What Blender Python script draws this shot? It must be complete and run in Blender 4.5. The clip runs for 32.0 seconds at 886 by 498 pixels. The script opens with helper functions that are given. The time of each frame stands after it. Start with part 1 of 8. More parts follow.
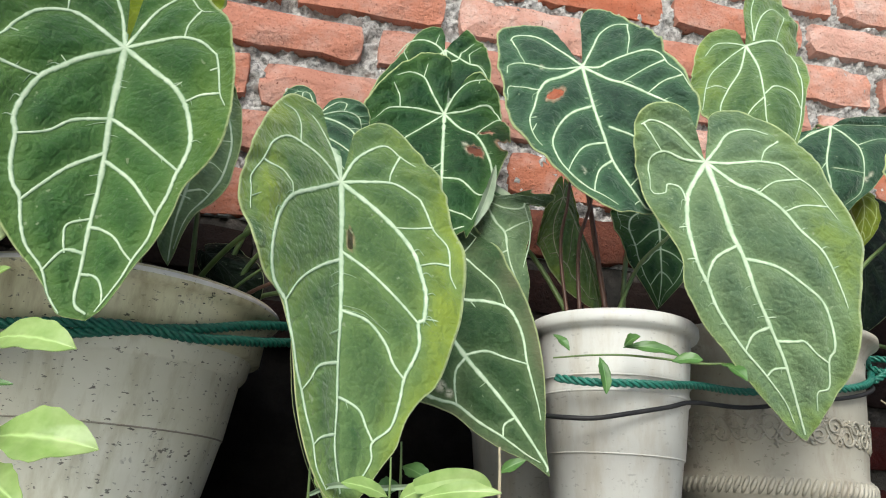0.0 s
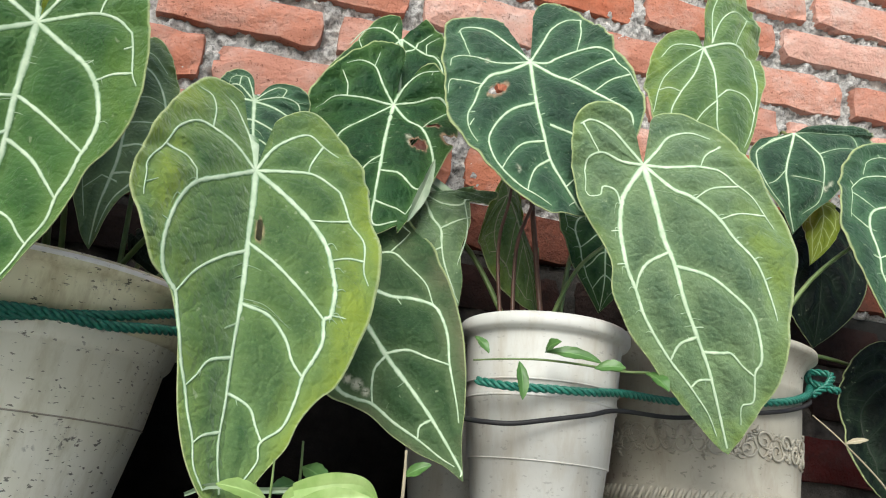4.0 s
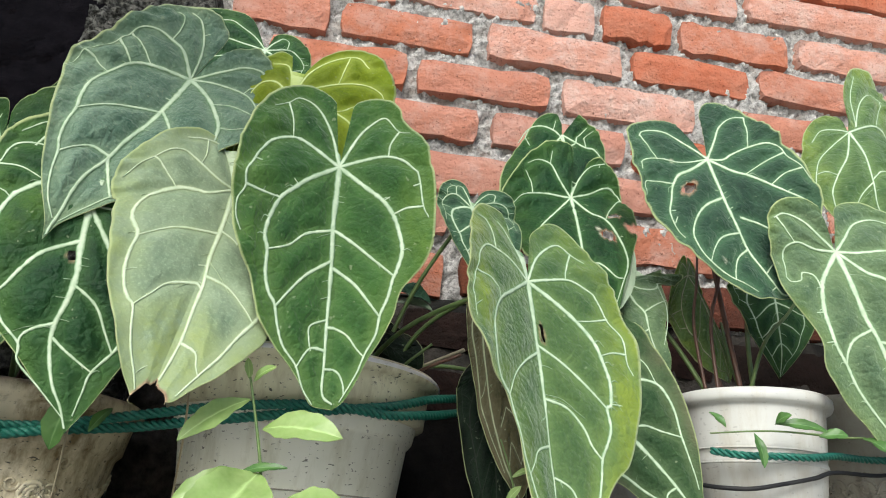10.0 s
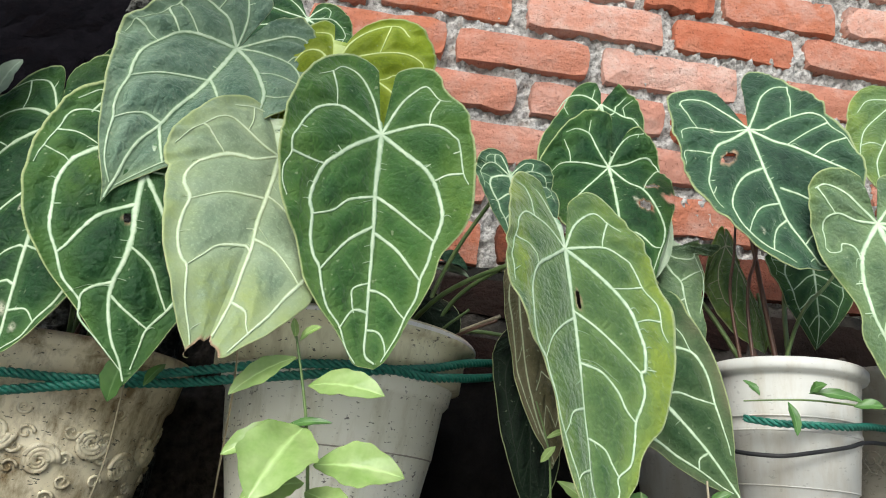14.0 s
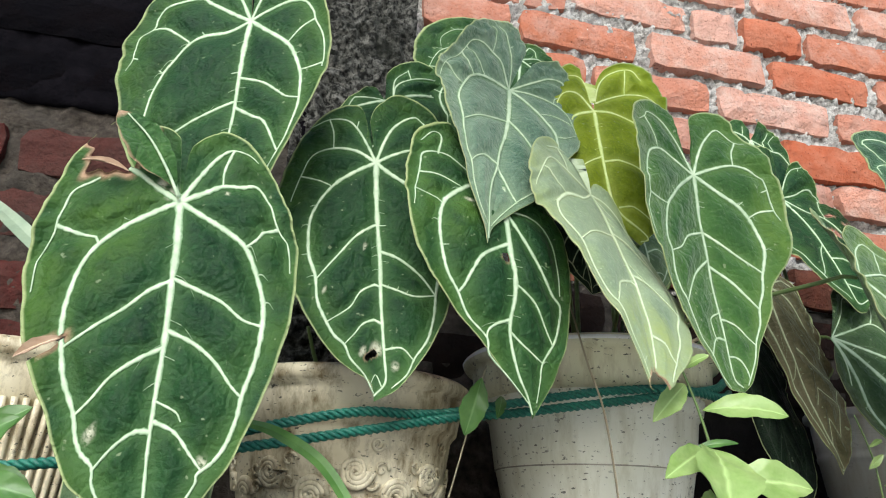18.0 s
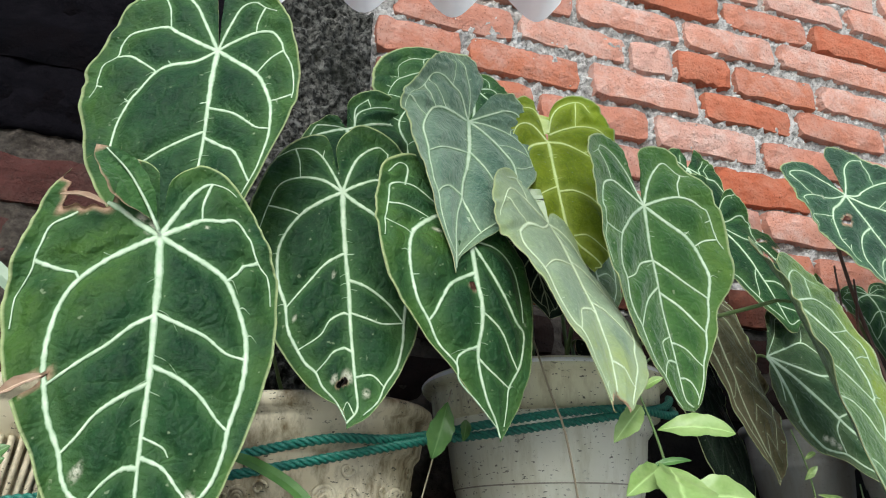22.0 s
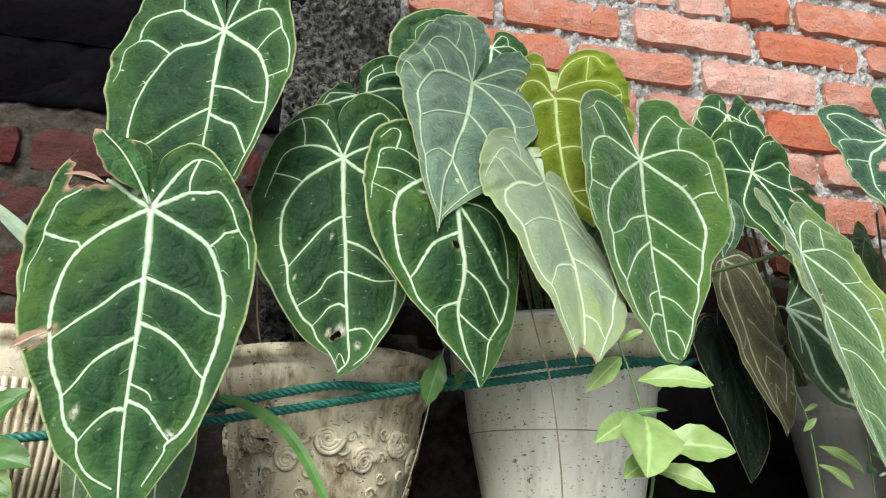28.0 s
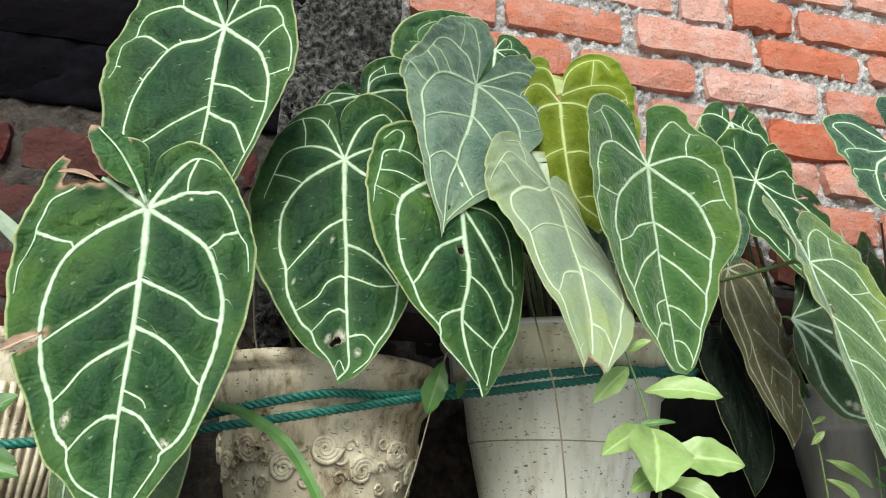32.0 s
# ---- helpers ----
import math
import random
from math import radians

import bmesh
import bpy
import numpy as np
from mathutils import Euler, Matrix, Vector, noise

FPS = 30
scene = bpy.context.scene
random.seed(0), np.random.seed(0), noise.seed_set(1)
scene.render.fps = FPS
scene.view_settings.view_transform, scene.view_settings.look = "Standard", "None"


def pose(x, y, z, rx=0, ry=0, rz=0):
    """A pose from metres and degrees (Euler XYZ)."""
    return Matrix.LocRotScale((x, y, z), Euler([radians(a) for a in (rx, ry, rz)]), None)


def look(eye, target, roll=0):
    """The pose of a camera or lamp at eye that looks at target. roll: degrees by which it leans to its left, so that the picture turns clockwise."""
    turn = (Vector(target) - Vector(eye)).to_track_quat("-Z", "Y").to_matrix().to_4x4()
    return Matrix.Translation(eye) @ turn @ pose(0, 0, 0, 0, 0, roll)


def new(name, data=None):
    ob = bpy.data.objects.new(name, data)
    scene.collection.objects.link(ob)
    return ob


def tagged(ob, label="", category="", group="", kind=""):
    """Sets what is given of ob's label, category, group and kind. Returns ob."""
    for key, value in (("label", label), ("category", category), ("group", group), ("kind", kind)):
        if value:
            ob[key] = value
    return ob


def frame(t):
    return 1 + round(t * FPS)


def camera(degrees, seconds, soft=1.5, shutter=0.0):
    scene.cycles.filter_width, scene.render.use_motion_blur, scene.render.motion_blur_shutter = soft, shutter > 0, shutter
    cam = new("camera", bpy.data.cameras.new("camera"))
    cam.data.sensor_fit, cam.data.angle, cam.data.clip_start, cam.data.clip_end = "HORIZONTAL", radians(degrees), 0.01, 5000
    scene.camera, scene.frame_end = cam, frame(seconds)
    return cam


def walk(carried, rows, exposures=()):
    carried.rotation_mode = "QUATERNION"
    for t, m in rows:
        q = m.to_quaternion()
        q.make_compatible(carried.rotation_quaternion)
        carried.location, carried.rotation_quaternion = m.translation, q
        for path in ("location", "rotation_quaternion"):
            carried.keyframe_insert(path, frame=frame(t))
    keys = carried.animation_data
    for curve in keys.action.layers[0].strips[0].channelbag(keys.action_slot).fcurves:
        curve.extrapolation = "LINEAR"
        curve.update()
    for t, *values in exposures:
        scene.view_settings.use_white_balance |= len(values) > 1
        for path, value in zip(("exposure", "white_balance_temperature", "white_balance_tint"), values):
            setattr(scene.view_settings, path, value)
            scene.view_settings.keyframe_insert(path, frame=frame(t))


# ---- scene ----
cam = camera(63.2, 32.0, soft=1.05)

PATH = [
    (0, (0.12, 0.079, 1.235), (0.459, 1.929, 1.913), 3.9),
    (0.5, (0.132, 0.075, 1.238), (0.479, 1.924, 1.918), 4.6),
    (1, (0.151, 0.085, 1.239), (0.52, 1.929, 1.918), 4.3),
    (1.5, (0.172, 0.077, 1.247), (0.533, 1.916, 1.946), 5.1),
    (2, (0.191, 0.072, 1.246), (0.581, 1.904, 1.948), 5.2),
    (2.5, (0.203, 0.072, 1.248), (0.629, 1.902, 1.932), 5.1),
    (4.5, (0.147, 0.088, 1.249), (0.483, 1.949, 1.9), 6.4),
    (5, (0.1, 0.094, 1.247), (0.432, 1.958, 1.892), 6.8),
    (5.5, (0.053, 0.091, 1.243), (0.353, 1.961, 1.887), 6.9),
    (6, (0.011, 0.077, 1.239), (0.301, 1.936, 1.916), 6.2),
    (6.5, (-0.037, 0.069, 1.235), (0.237, 1.922, 1.936), 5.8),
    (7, (-0.077, 0.057, 1.236), (0.218, 1.903, 1.949), 4.6),
    (7.5, (-0.102, 0.036, 1.233), (0.175, 1.874, 1.972), 4.3),
    (8, (-0.084, 0.029, 1.242), (0.145, 1.863, 2.006), 4.6),
    (8.5, (-0.062, 0.022, 1.249), (0.143, 1.861, 2.009), 5.0),
    (9, (-0.037, 0.022, 1.249), (0.19, 1.86, 2.003), 5.0),
    (9.5, (-0.029, 0.009, 1.25), (0.243, 1.839, 2.012), 4.4),
    (10, (-0.023, 0.012, 1.247), (0.232, 1.846, 2.002), 4.3),
    (10.5, (-0.025, 0.019, 1.247), (0.232, 1.855, 1.996), 4.1),
    (11, (-0.023, 0.017, 1.246), (0.241, 1.852, 1.997), 4.1),
    (11.5, (-0.012, 0.016, 1.246), (0.25, 1.854, 1.99), 3.4),
    (12, (-0.011, 0.018, 1.247), (0.241, 1.858, 1.989), 3.7),
    (12.5, (-0.004, 0.016, 1.25), (0.246, 1.856, 1.992), 3.8),
    (13, (0.001, 0.014, 1.248), (0.247, 1.857, 1.987), 3.7),
    (13.5, (-0.01, 0.002, 1.248), (0.196, 1.851, 1.982), 4.3),
    (14, (-0.029, 0.001, 1.238), (0.145, 1.877, 1.91), 5.9),
    (14.5, (-0.077, -0.007, 1.236), (0.061, 1.857, 1.949), 7.2),
    (15, (-0.175, -0.004, 1.234), (0.015, 1.854, 1.948), 4.7),
    (15.5, (-0.236, 0.005, 1.236), (0.051, 1.86, 1.926), 4.0),
    (17.5, (-0.404, 0.03, 1.216), (0.0, 1.855, 1.931), 2.0),
    (18, (-0.426, 0.035, 1.214), (0.027, 1.839, 1.949), 1.8),
    (18.5, (-0.447, 0.025, 1.213), (0.072, 1.796, 1.984), 1.3),
    (19, (-0.46, 0.016, 1.214), (0.093, 1.767, 2.006), 0.9),
    (19.5, (-0.469, 0.016, 1.212), (0.136, 1.748, 2.008), 0.9),
    (20, (-0.475, 0.014, 1.212), (0.141, 1.745, 2.002), 0.6),
    (20.5, (-0.471, 0.013, 1.213), (0.149, 1.741, 2.006), 0.4),
    (21, (-0.465, 0.009, 1.217), (0.159, 1.739, 2.002), -0.0),
    (21.5, (-0.46, 0.008, 1.22), (0.175, 1.734, 2.007), -0.7),
    (22, (-0.463, 0.021, 1.219), (0.164, 1.756, 1.99), -0.4),
    (22.5, (-0.477, 0.032, 1.215), (0.154, 1.769, 1.98), -0.1),
    (23, (-0.487, 0.03, 1.219), (0.181, 1.754, 1.982), -0.2),
    (23.5, (-0.491, 0.034, 1.218), (0.179, 1.769, 1.954), -0.3),
    (24, (-0.489, 0.023, 1.212), (0.113, 1.773, 1.972), 1.0),
    (24.5, (-0.478, 0.016, 1.209), (0.106, 1.782, 1.943), 1.4),
    (25, (-0.445, -0.015, 1.218), (0.085, 1.761, 1.97), 0.8),
    (25.5, (-0.431, -0.023, 1.219), (0.058, 1.783, 1.925), 2.0),
    (27.5, (-0.381, -0.048, 1.211), (0.02, 1.796, 1.873), 2.2),
    (28, (-0.37, -0.044, 1.216), (-0.002, 1.816, 1.854), 1.4),
    (28.5, (-0.374, -0.044, 1.218), (-0.054, 1.828, 1.843), 2.0),
    (29, (-0.379, -0.047, 1.219), (-0.043, 1.813, 1.871), 2.2),
    (29.5, (-0.379, -0.046, 1.219), (-0.012, 1.81, 1.869), 2.1),
    (30, (-0.377, -0.041, 1.22), (0.041, 1.798, 1.886), 1.6),
    (30.5, (-0.382, -0.036, 1.218), (0.059, 1.796, 1.888), 1.7),
    (31, (-0.385, -0.036, 1.218), (0.052, 1.794, 1.895), 1.8),
    (31.5, (-0.38, -0.034, 1.22), (0.038, 1.801, 1.899), 1.8),
    (32, (-0.378, -0.026, 1.221), (0.012, 1.824, 1.873), 1.9),
]
walk(cam, [(t, look(eye, target, roll)) for t, eye, target, roll in PATH],
     [(0.0, 0.46, 6100, 5), (14.0, 0.47, 6050, 5), (17.8, 0.54, 6000, 5), (19.5, 0.42, 5850, 4), (21.5, 0.33, 5800, 4), (25.0, 0.45, 5850, 4), (28.0, 0.54, 6000, 5), (32.0, 0.54, 6000, 5)])

# ---- world ----
world = bpy.data.worlds.new("world")
scene.world = world
world.use_nodes = True
wn = world.node_tree.nodes
sky = wn.new("ShaderNodeTexSky")
sky.sky_type = "NISHITA"
sky.sun_disc = False
sky.sun_elevation, sky.sun_rotation = radians(38), radians(202)
sky.air_density, sky.dust_density = 1.0, 4.0
wn["Background"].inputs["Strength"].default_value = 0.11
world.node_tree.links.new(sky.outputs[0], wn["Background"].inputs["Color"])

sun = new("sun", bpy.data.lights.new("sun", "SUN"))
sun.data.energy, sun.data.angle, sun.data.color = 2.5, radians(35), (1.0, 0.96, 0.90)
sun.matrix_world = look((-1.6, -3.2, 4.87), (0.0, 0.8, 1.5))


# ---- materials ----
def nodes_of(name):
    m = bpy.data.materials.new(name)
    m.use_nodes = True
    return m, m.node_tree.nodes, m.node_tree.links, m.node_tree.nodes["Principled BSDF"]


def noise_node(nt, scale, detail=4.0, rough=0.55, coord=None):
    n = nt.nodes.new("ShaderNodeTexNoise")
    n.inputs["Scale"].default_value, n.inputs["Detail"].default_value, n.inputs["Roughness"].default_value = scale, detail, rough
    if coord is None:
        coord = nt.nodes.new("ShaderNodeTexCoord").outputs["Object"]
    nt.links.new(coord, n.inputs["Vector"])
    return n.outputs["Fac"]


def ramp_node(nt, fac, lo, hi):
    r = nt.nodes.new("ShaderNodeMapRange")
    r.inputs["From Min"].default_value, r.inputs["From Max"].default_value = lo, hi
    nt.links.new(fac, r.inputs["Value"])
    return r.outputs["Result"]


def mix_node(nt, fac, a, b, blend="MIX"):
    m = nt.nodes.new("ShaderNodeMix")
    m.data_type, m.blend_type = "RGBA", blend
    for socket, value in ((m.inputs[0], fac), (m.inputs[6], a), (m.inputs[7], b)):
        if isinstance(value, (int, float)):
            socket.default_value = value
        elif isinstance(value, tuple):
            socket.default_value = (*value, 1.0)
        else:
            nt.links.new(value, socket)
    return m.outputs[2]


def math_node(nt, op, a, b=0.0):
    m = nt.nodes.new("ShaderNodeMath")
    m.operation = op
    for socket, value in ((m.inputs[0], a), (m.inputs[1], b)):
        if isinstance(value, (int, float)):
            socket.default_value = value
        else:
            nt.links.new(value, socket)
    return m.outputs[0]


def bump_node(nt, bsdf, height, strength, distance):
    b = nt.nodes.new("ShaderNodeBump")
    b.inputs["Strength"].default_value, b.inputs["Distance"].default_value = strength, distance
    nt.links.new(height, b.inputs["Height"])
    nt.links.new(b.outputs["Normal"], bsdf.inputs["Normal"])


def attribute_node(nt, name):
    a = nt.nodes.new("ShaderNodeAttribute")
    a.attribute_name = name
    return a.outputs["Fac"]


def surface(name, a, b, scale, rough=0.7, bump=0.3, depth=0.002, fine=None, c=None, c_scale=3.0, c_lo=0.5, c_hi=0.7, metal=0.0, g_lo=0.3, g_hi=0.7, gloss=0.2):
    """A matt surface: colours a and b mixed by grain, c in larger stains, with relief."""
    m, nodes, links, bsdf = nodes_of(name)
    nt = m.node_tree
    grain = noise_node(nt, scale, 6.0, 0.65)
    col = mix_node(nt, ramp_node(nt, grain, g_lo, g_hi), a, b)
    if c is not None:
        col = mix_node(nt, ramp_node(nt, noise_node(nt, c_scale, 5.0, 0.6), c_lo, c_hi), col, c)
    links.new(col, bsdf.inputs["Base Color"])
    bsdf.inputs["Roughness"].default_value = rough
    bsdf.inputs["Specular IOR Level"].default_value = gloss
    bsdf.inputs["Metallic"].default_value = metal
    bump_node(nt, bsdf, noise_node(nt, fine or scale * 3, 6.0, 0.7), bump, depth)
    return m


def leaf_material(name, dark, light, margin, halo, frost=0.0, glow=0.10, margin_at=(0.84, 1.03), relief=1.0):
    """A velvety leaf blade: mottled green, its own tint at the margin, paler along the veins, brown where torn."""
    m, nodes, links, bsdf = nodes_of(name)
    nt = m.node_tree
    col = mix_node(nt, ramp_node(nt, noise_node(nt, 34.0, 6.0, 0.7), 0.36, 0.66), dark, light)
    cloud = ramp_node(nt, noise_node(nt, 12.0, 4.0, 0.6), 0.40, 0.72)
    col = mix_node(nt, math_node(nt, "MULTIPLY", cloud, 0.45), col, tuple(0.9 * x + 0.4 * y for x, y in zip(light, margin)))
    bend = nodes.new("ShaderNodeTexNoise")
    bend.inputs["Scale"].default_value = 45.0
    where = nodes.new("ShaderNodeTexCoord").outputs["Object"]
    links.new(where, bend.inputs["Vector"])
    shift = nodes.new("ShaderNodeVectorMath")
    shift.operation = "MULTIPLY_ADD"
    links.new(bend.outputs["Color"], shift.inputs[0])
    shift.inputs[1].default_value = (0.010, 0.010, 0.010)
    links.new(where, shift.inputs[2])
    cell = nodes.new("ShaderNodeTexVoronoi")
    cell.feature = "DISTANCE_TO_EDGE"
    cell.inputs["Scale"].default_value = 78.0
    links.new(shift.outputs[0], cell.inputs["Vector"])
    pad = ramp_node(nt, cell.outputs["Distance"], 0.0, 0.16)
    net = math_node(nt, "MULTIPLY", math_node(nt, "SUBTRACT", 1.0, pad), ramp_node(nt, noise_node(nt, 40.0, 2.0), 0.35, 0.7))
    col = mix_node(nt, math_node(nt, "MULTIPLY", net, 0.25), col, halo)
    deep = math_node(nt, "MULTIPLY", attribute_node(nt, "field"), ramp_node(nt, noise_node(nt, 55.0, 4.0, 0.6), 0.25, 0.6))
    col = mix_node(nt, math_node(nt, "MULTIPLY", deep, 0.45), col, tuple(0.8 * x for x in dark))
    fine = noise_node(nt, 420.0, 3.0, 0.7)
    col = mix_node(nt, math_node(nt, "MULTIPLY", ramp_node(nt, fine, 0.50, 0.78), 0.5), col, tuple(min(1, 1.6 * x + 0.008) for x in light))
    edge = ramp_node(nt, attribute_node(nt, "margin"), *margin_at)
    edge = math_node(nt, "MULTIPLY", edge, ramp_node(nt, noise_node(nt, 26.0, 4.0, 0.6), 0.36, 0.64))
    col = mix_node(nt, edge, col, margin)
    blush = math_node(nt, "MULTIPLY", attribute_node(nt, "blush"), ramp_node(nt, noise_node(nt, 50.0, 4.0, 0.65), 0.30, 0.58))
    col = mix_node(nt, blush, col, margin)
    near = attribute_node(nt, "halo")
    col = mix_node(nt, math_node(nt, "MULTIPLY", near, 0.55), col, halo)
    spots = ramp_node(nt, noise_node(nt, 190.0, 2.0, 0.4), 0.71, 0.76)
    col = mix_node(nt, math_node(nt, "MULTIPLY", spots, 0.5), col, (0.30, 0.36, 0.22))
    col = mix_node(nt, math_node(nt, "MULTIPLY", ramp_node(nt, attribute_node(nt, "margin"), 0.972, 0.99), 0.85), col, (0.40, 0.47, 0.22))
    col = mix_node(nt, math_node(nt, "MULTIPLY", attribute_node(nt, "fleck"), ramp_node(nt, noise_node(nt, 420.0, 2.0), 0.3, 0.5)), col, (0.50, 0.50, 0.38))
    col = mix_node(nt, attribute_node(nt, "scar"), col, mix_node(nt, noise_node(nt, 300.0, 3.0), (0.16, 0.08, 0.04), (0.58, 0.40, 0.27)))
    links.new(col, bsdf.inputs["Base Color"])
    bsdf.inputs["Roughness"].default_value = 0.5
    bsdf.inputs["Specular IOR Level"].default_value = 0.16
    bsdf.inputs["Sheen Weight"].default_value = frost
    bsdf.inputs["Sheen Roughness"].default_value = 0.5
    bsdf.inputs["Sheen Tint"].default_value = (0.76, 0.9, 0.74, 1.0)
    height = math_node(nt, "ADD", noise_node(nt, 260.0, 4.0, 0.6), math_node(nt, "MULTIPLY", noise_node(nt, 60.0, 3.0), 1.5))
    height = math_node(nt, "ADD", height, math_node(nt, "MULTIPLY", pad, 0.28))
    bump_node(nt, bsdf, height, 0.75 * relief, 0.0026)
    back = nodes.new("ShaderNodeBsdfTranslucent")
    links.new(col, back.inputs["Color"])
    both = nodes.new("ShaderNodeMixShader")
    both.inputs[0].default_value = glow
    links.new(bsdf.outputs[0], both.inputs[1])
    links.new(back.outputs[0], both.inputs[2])
    links.new(both.outputs[0], nodes["Material Output"].inputs["Surface"])
    return m


def plain_leaf(name, a, b, glow=0.25, rough=0.4):
    m, nodes, links, bsdf = nodes_of(name)
    nt = m.node_tree
    col = mix_node(nt, ramp_node(nt, noise_node(nt, 60.0), 0.3, 0.7), a, b)
    col = mix_node(nt, math_node(nt, "MULTIPLY", ramp_node(nt, noise_node(nt, 38.0, 4.0, 0.6), 0.45, 0.75), 0.5), col, tuple((0.55 if glow < 0.9 else 1.0) * x for x in a))
    col = mix_node(nt, attribute_node(nt, "crease"), col, tuple(min(1.0, 1.3 * x + 0.06) for x in b))
    links.new(col, bsdf.inputs["Base Color"])
    bsdf.inputs["Roughness"].default_value = rough
    bump_node(nt, bsdf, noise_node(nt, 150.0), 0.25, 0.001)
    back = nodes.new("ShaderNodeBsdfTranslucent")
    links.new(col, back.inputs["Color"])
    both = nodes.new("ShaderNodeMixShader")
    both.inputs[0].default_value = glow
    links.new(bsdf.outputs[0], both.inputs[1])
    links.new(back.outputs[0], both.inputs[2])
    links.new(both.outputs[0], nodes["Material Output"].inputs["Surface"])
    return m


LEAF = {
    "deep": leaf_material("leaf_deep_green", (0.004, 0.026, 0.009), (0.013, 0.056, 0.017), (0.050, 0.112, 0.016), (0.075, 0.16, 0.048), 0.04, margin_at=(0.50, 1.05)),
    "mid": leaf_material("leaf_mid_green", (0.011, 0.056, 0.010), (0.035, 0.108, 0.019), (0.088, 0.170, 0.022), (0.12, 0.21, 0.06), 0.34, margin_at=(0.55, 1.06)),
    "blue": leaf_material("leaf_blue_green", (0.004, 0.025, 0.013), (0.026, 0.074, 0.036), (0.045, 0.100, 0.042), (0.09, 0.19, 0.09), 0.28),
    "grey": leaf_material("leaf_grey_green", (0.040, 0.104, 0.068), (0.170, 0.250, 0.175), (0.14, 0.20, 0.10), (0.19, 0.28, 0.16), 0.5),
    "olive": leaf_material("leaf_olive_green", (0.026, 0.078, 0.022), (0.084, 0.146, 0.044), (0.20, 0.27, 0.030), (0.16, 0.26, 0.085), 0.40, margin_at=(0.52, 1.00)),
    "ash": leaf_material("leaf_ash_green", (0.044, 0.094, 0.046), (0.118, 0.175, 0.090), (0.16, 0.235, 0.045), (0.19, 0.29, 0.13), 0.45, margin_at=(0.72, 1.08)),
    "pale": leaf_material("leaf_pale_green", (0.185, 0.265, 0.165), (0.300, 0.380, 0.250), (0.31, 0.38, 0.13), (0.36, 0.44, 0.26), 0.3, 0.2, (0.60, 1.05), 0.45),
    "lime": leaf_material("leaf_lime_green", (0.15, 0.22, 0.010), (0.23, 0.29, 0.012), (0.17, 0.25, 0.015), (0.42, 0.50, 0.10), 0.0, 0.3, relief=0.6),
    "bronze": leaf_material("leaf_bronze", (0.050, 0.050, 0.020), (0.090, 0.082, 0.038), (0.11, 0.072, 0.040), (0.16, 0.15, 0.09), 0.1),
    "dusk": leaf_material("leaf_dull_green", (0.014, 0.048, 0.014), (0.040, 0.086, 0.028), (0.13, 0.130, 0.070), (0.12, 0.18, 0.08), 0.16, margin_at=(0.62, 1.12)),
    # leaves deep in the gaps; their shade is put into a near-black green
    "shade": leaf_material("leaf_dark_shaded", (0.001, 0.004, 0.002), (0.003, 0.008, 0.004), (0.004, 0.010, 0.005), (0.02, 0.04, 0.02), 0.0),
}


def vein_material(name, core, core_b, skirt):
    """A vein: pale in its middle, greener where it runs out into the blade."""
    m, nodes, links, bsdf = nodes_of(name)
    nt = m.node_tree
    col = mix_node(nt, ramp_node(nt, noise_node(nt, 130.0, 3.0), 0.3, 0.7), core, core_b)
    run_out = math_node(nt, "ADD", attribute_node(nt, "skirt"), math_node(nt, "MULTIPLY", math_node(nt, "SUBTRACT", noise_node(nt, 520.0, 3.0, 0.7), 0.5), 0.9))
    col = mix_node(nt, ramp_node(nt, run_out, 0.20, 0.95), col, skirt)
    links.new(col, bsdf.inputs["Base Color"])
    bsdf.inputs["Roughness"].default_value = 0.55
    bsdf.inputs["Specular IOR Level"].default_value = 0.2
    bump_node(nt, bsdf, noise_node(nt, 300.0), 0.2, 0.0008)
    return m


VEIN = vein_material("vein_white_green", (0.38, 0.49, 0.33), (0.56, 0.66, 0.49), (0.09, 0.19, 0.075))
VEIN_YELLOW = vein_material("vein_yellow_green", (0.52, 0.62, 0.22), (0.64, 0.72, 0.34), (0.30, 0.40, 0.06))
VEIN_DULL = vein_material("vein_dull", (0.28, 0.32, 0.19), (0.40, 0.42, 0.28), (0.08, 0.09, 0.04))
VEIN_FAINT = vein_material("vein_pale", (0.46, 0.56, 0.36), (0.58, 0.66, 0.48), (0.30, 0.38, 0.20))
# dim veins carry the same painted shade as the leaves deep in the gaps
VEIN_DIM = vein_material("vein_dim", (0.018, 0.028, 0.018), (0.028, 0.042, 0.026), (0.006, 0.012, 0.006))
RIM = plain_leaf("leaf_edge", (0.30, 0.34, 0.16), (0.42, 0.42, 0.22), 0.1, 0.5)
STALK = plain_leaf("stalk_green", (0.10, 0.17, 0.05), (0.17, 0.24, 0.08), 0.05, 0.45)
STALK_RED = plain_leaf("stalk_red_brown", (0.09, 0.045, 0.03), (0.15, 0.08, 0.05), 0.05, 0.45)
SPROUT = plain_leaf("sprout_green", (0.29, 0.45, 0.12), (0.46, 0.60, 0.24), 0.35, 0.35)
SPROUT_DARK = plain_leaf("weed_green", (0.07, 0.17, 0.04), (0.12, 0.25, 0.06), 0.25, 0.4)
GRASS = plain_leaf("blade_green", (0.10, 0.24, 0.05), (0.16, 0.32, 0.08), 0.3, 0.4)
PALE_BLADE = plain_leaf("blade_pale", (0.25, 0.34, 0.23), (0.36, 0.44, 0.31), 0.2, 0.5)
DRY_BROWN = plain_leaf("dry_brown_leaf", (0.26, 0.16, 0.095), (0.58, 0.43, 0.31), 0.08, 0.7)
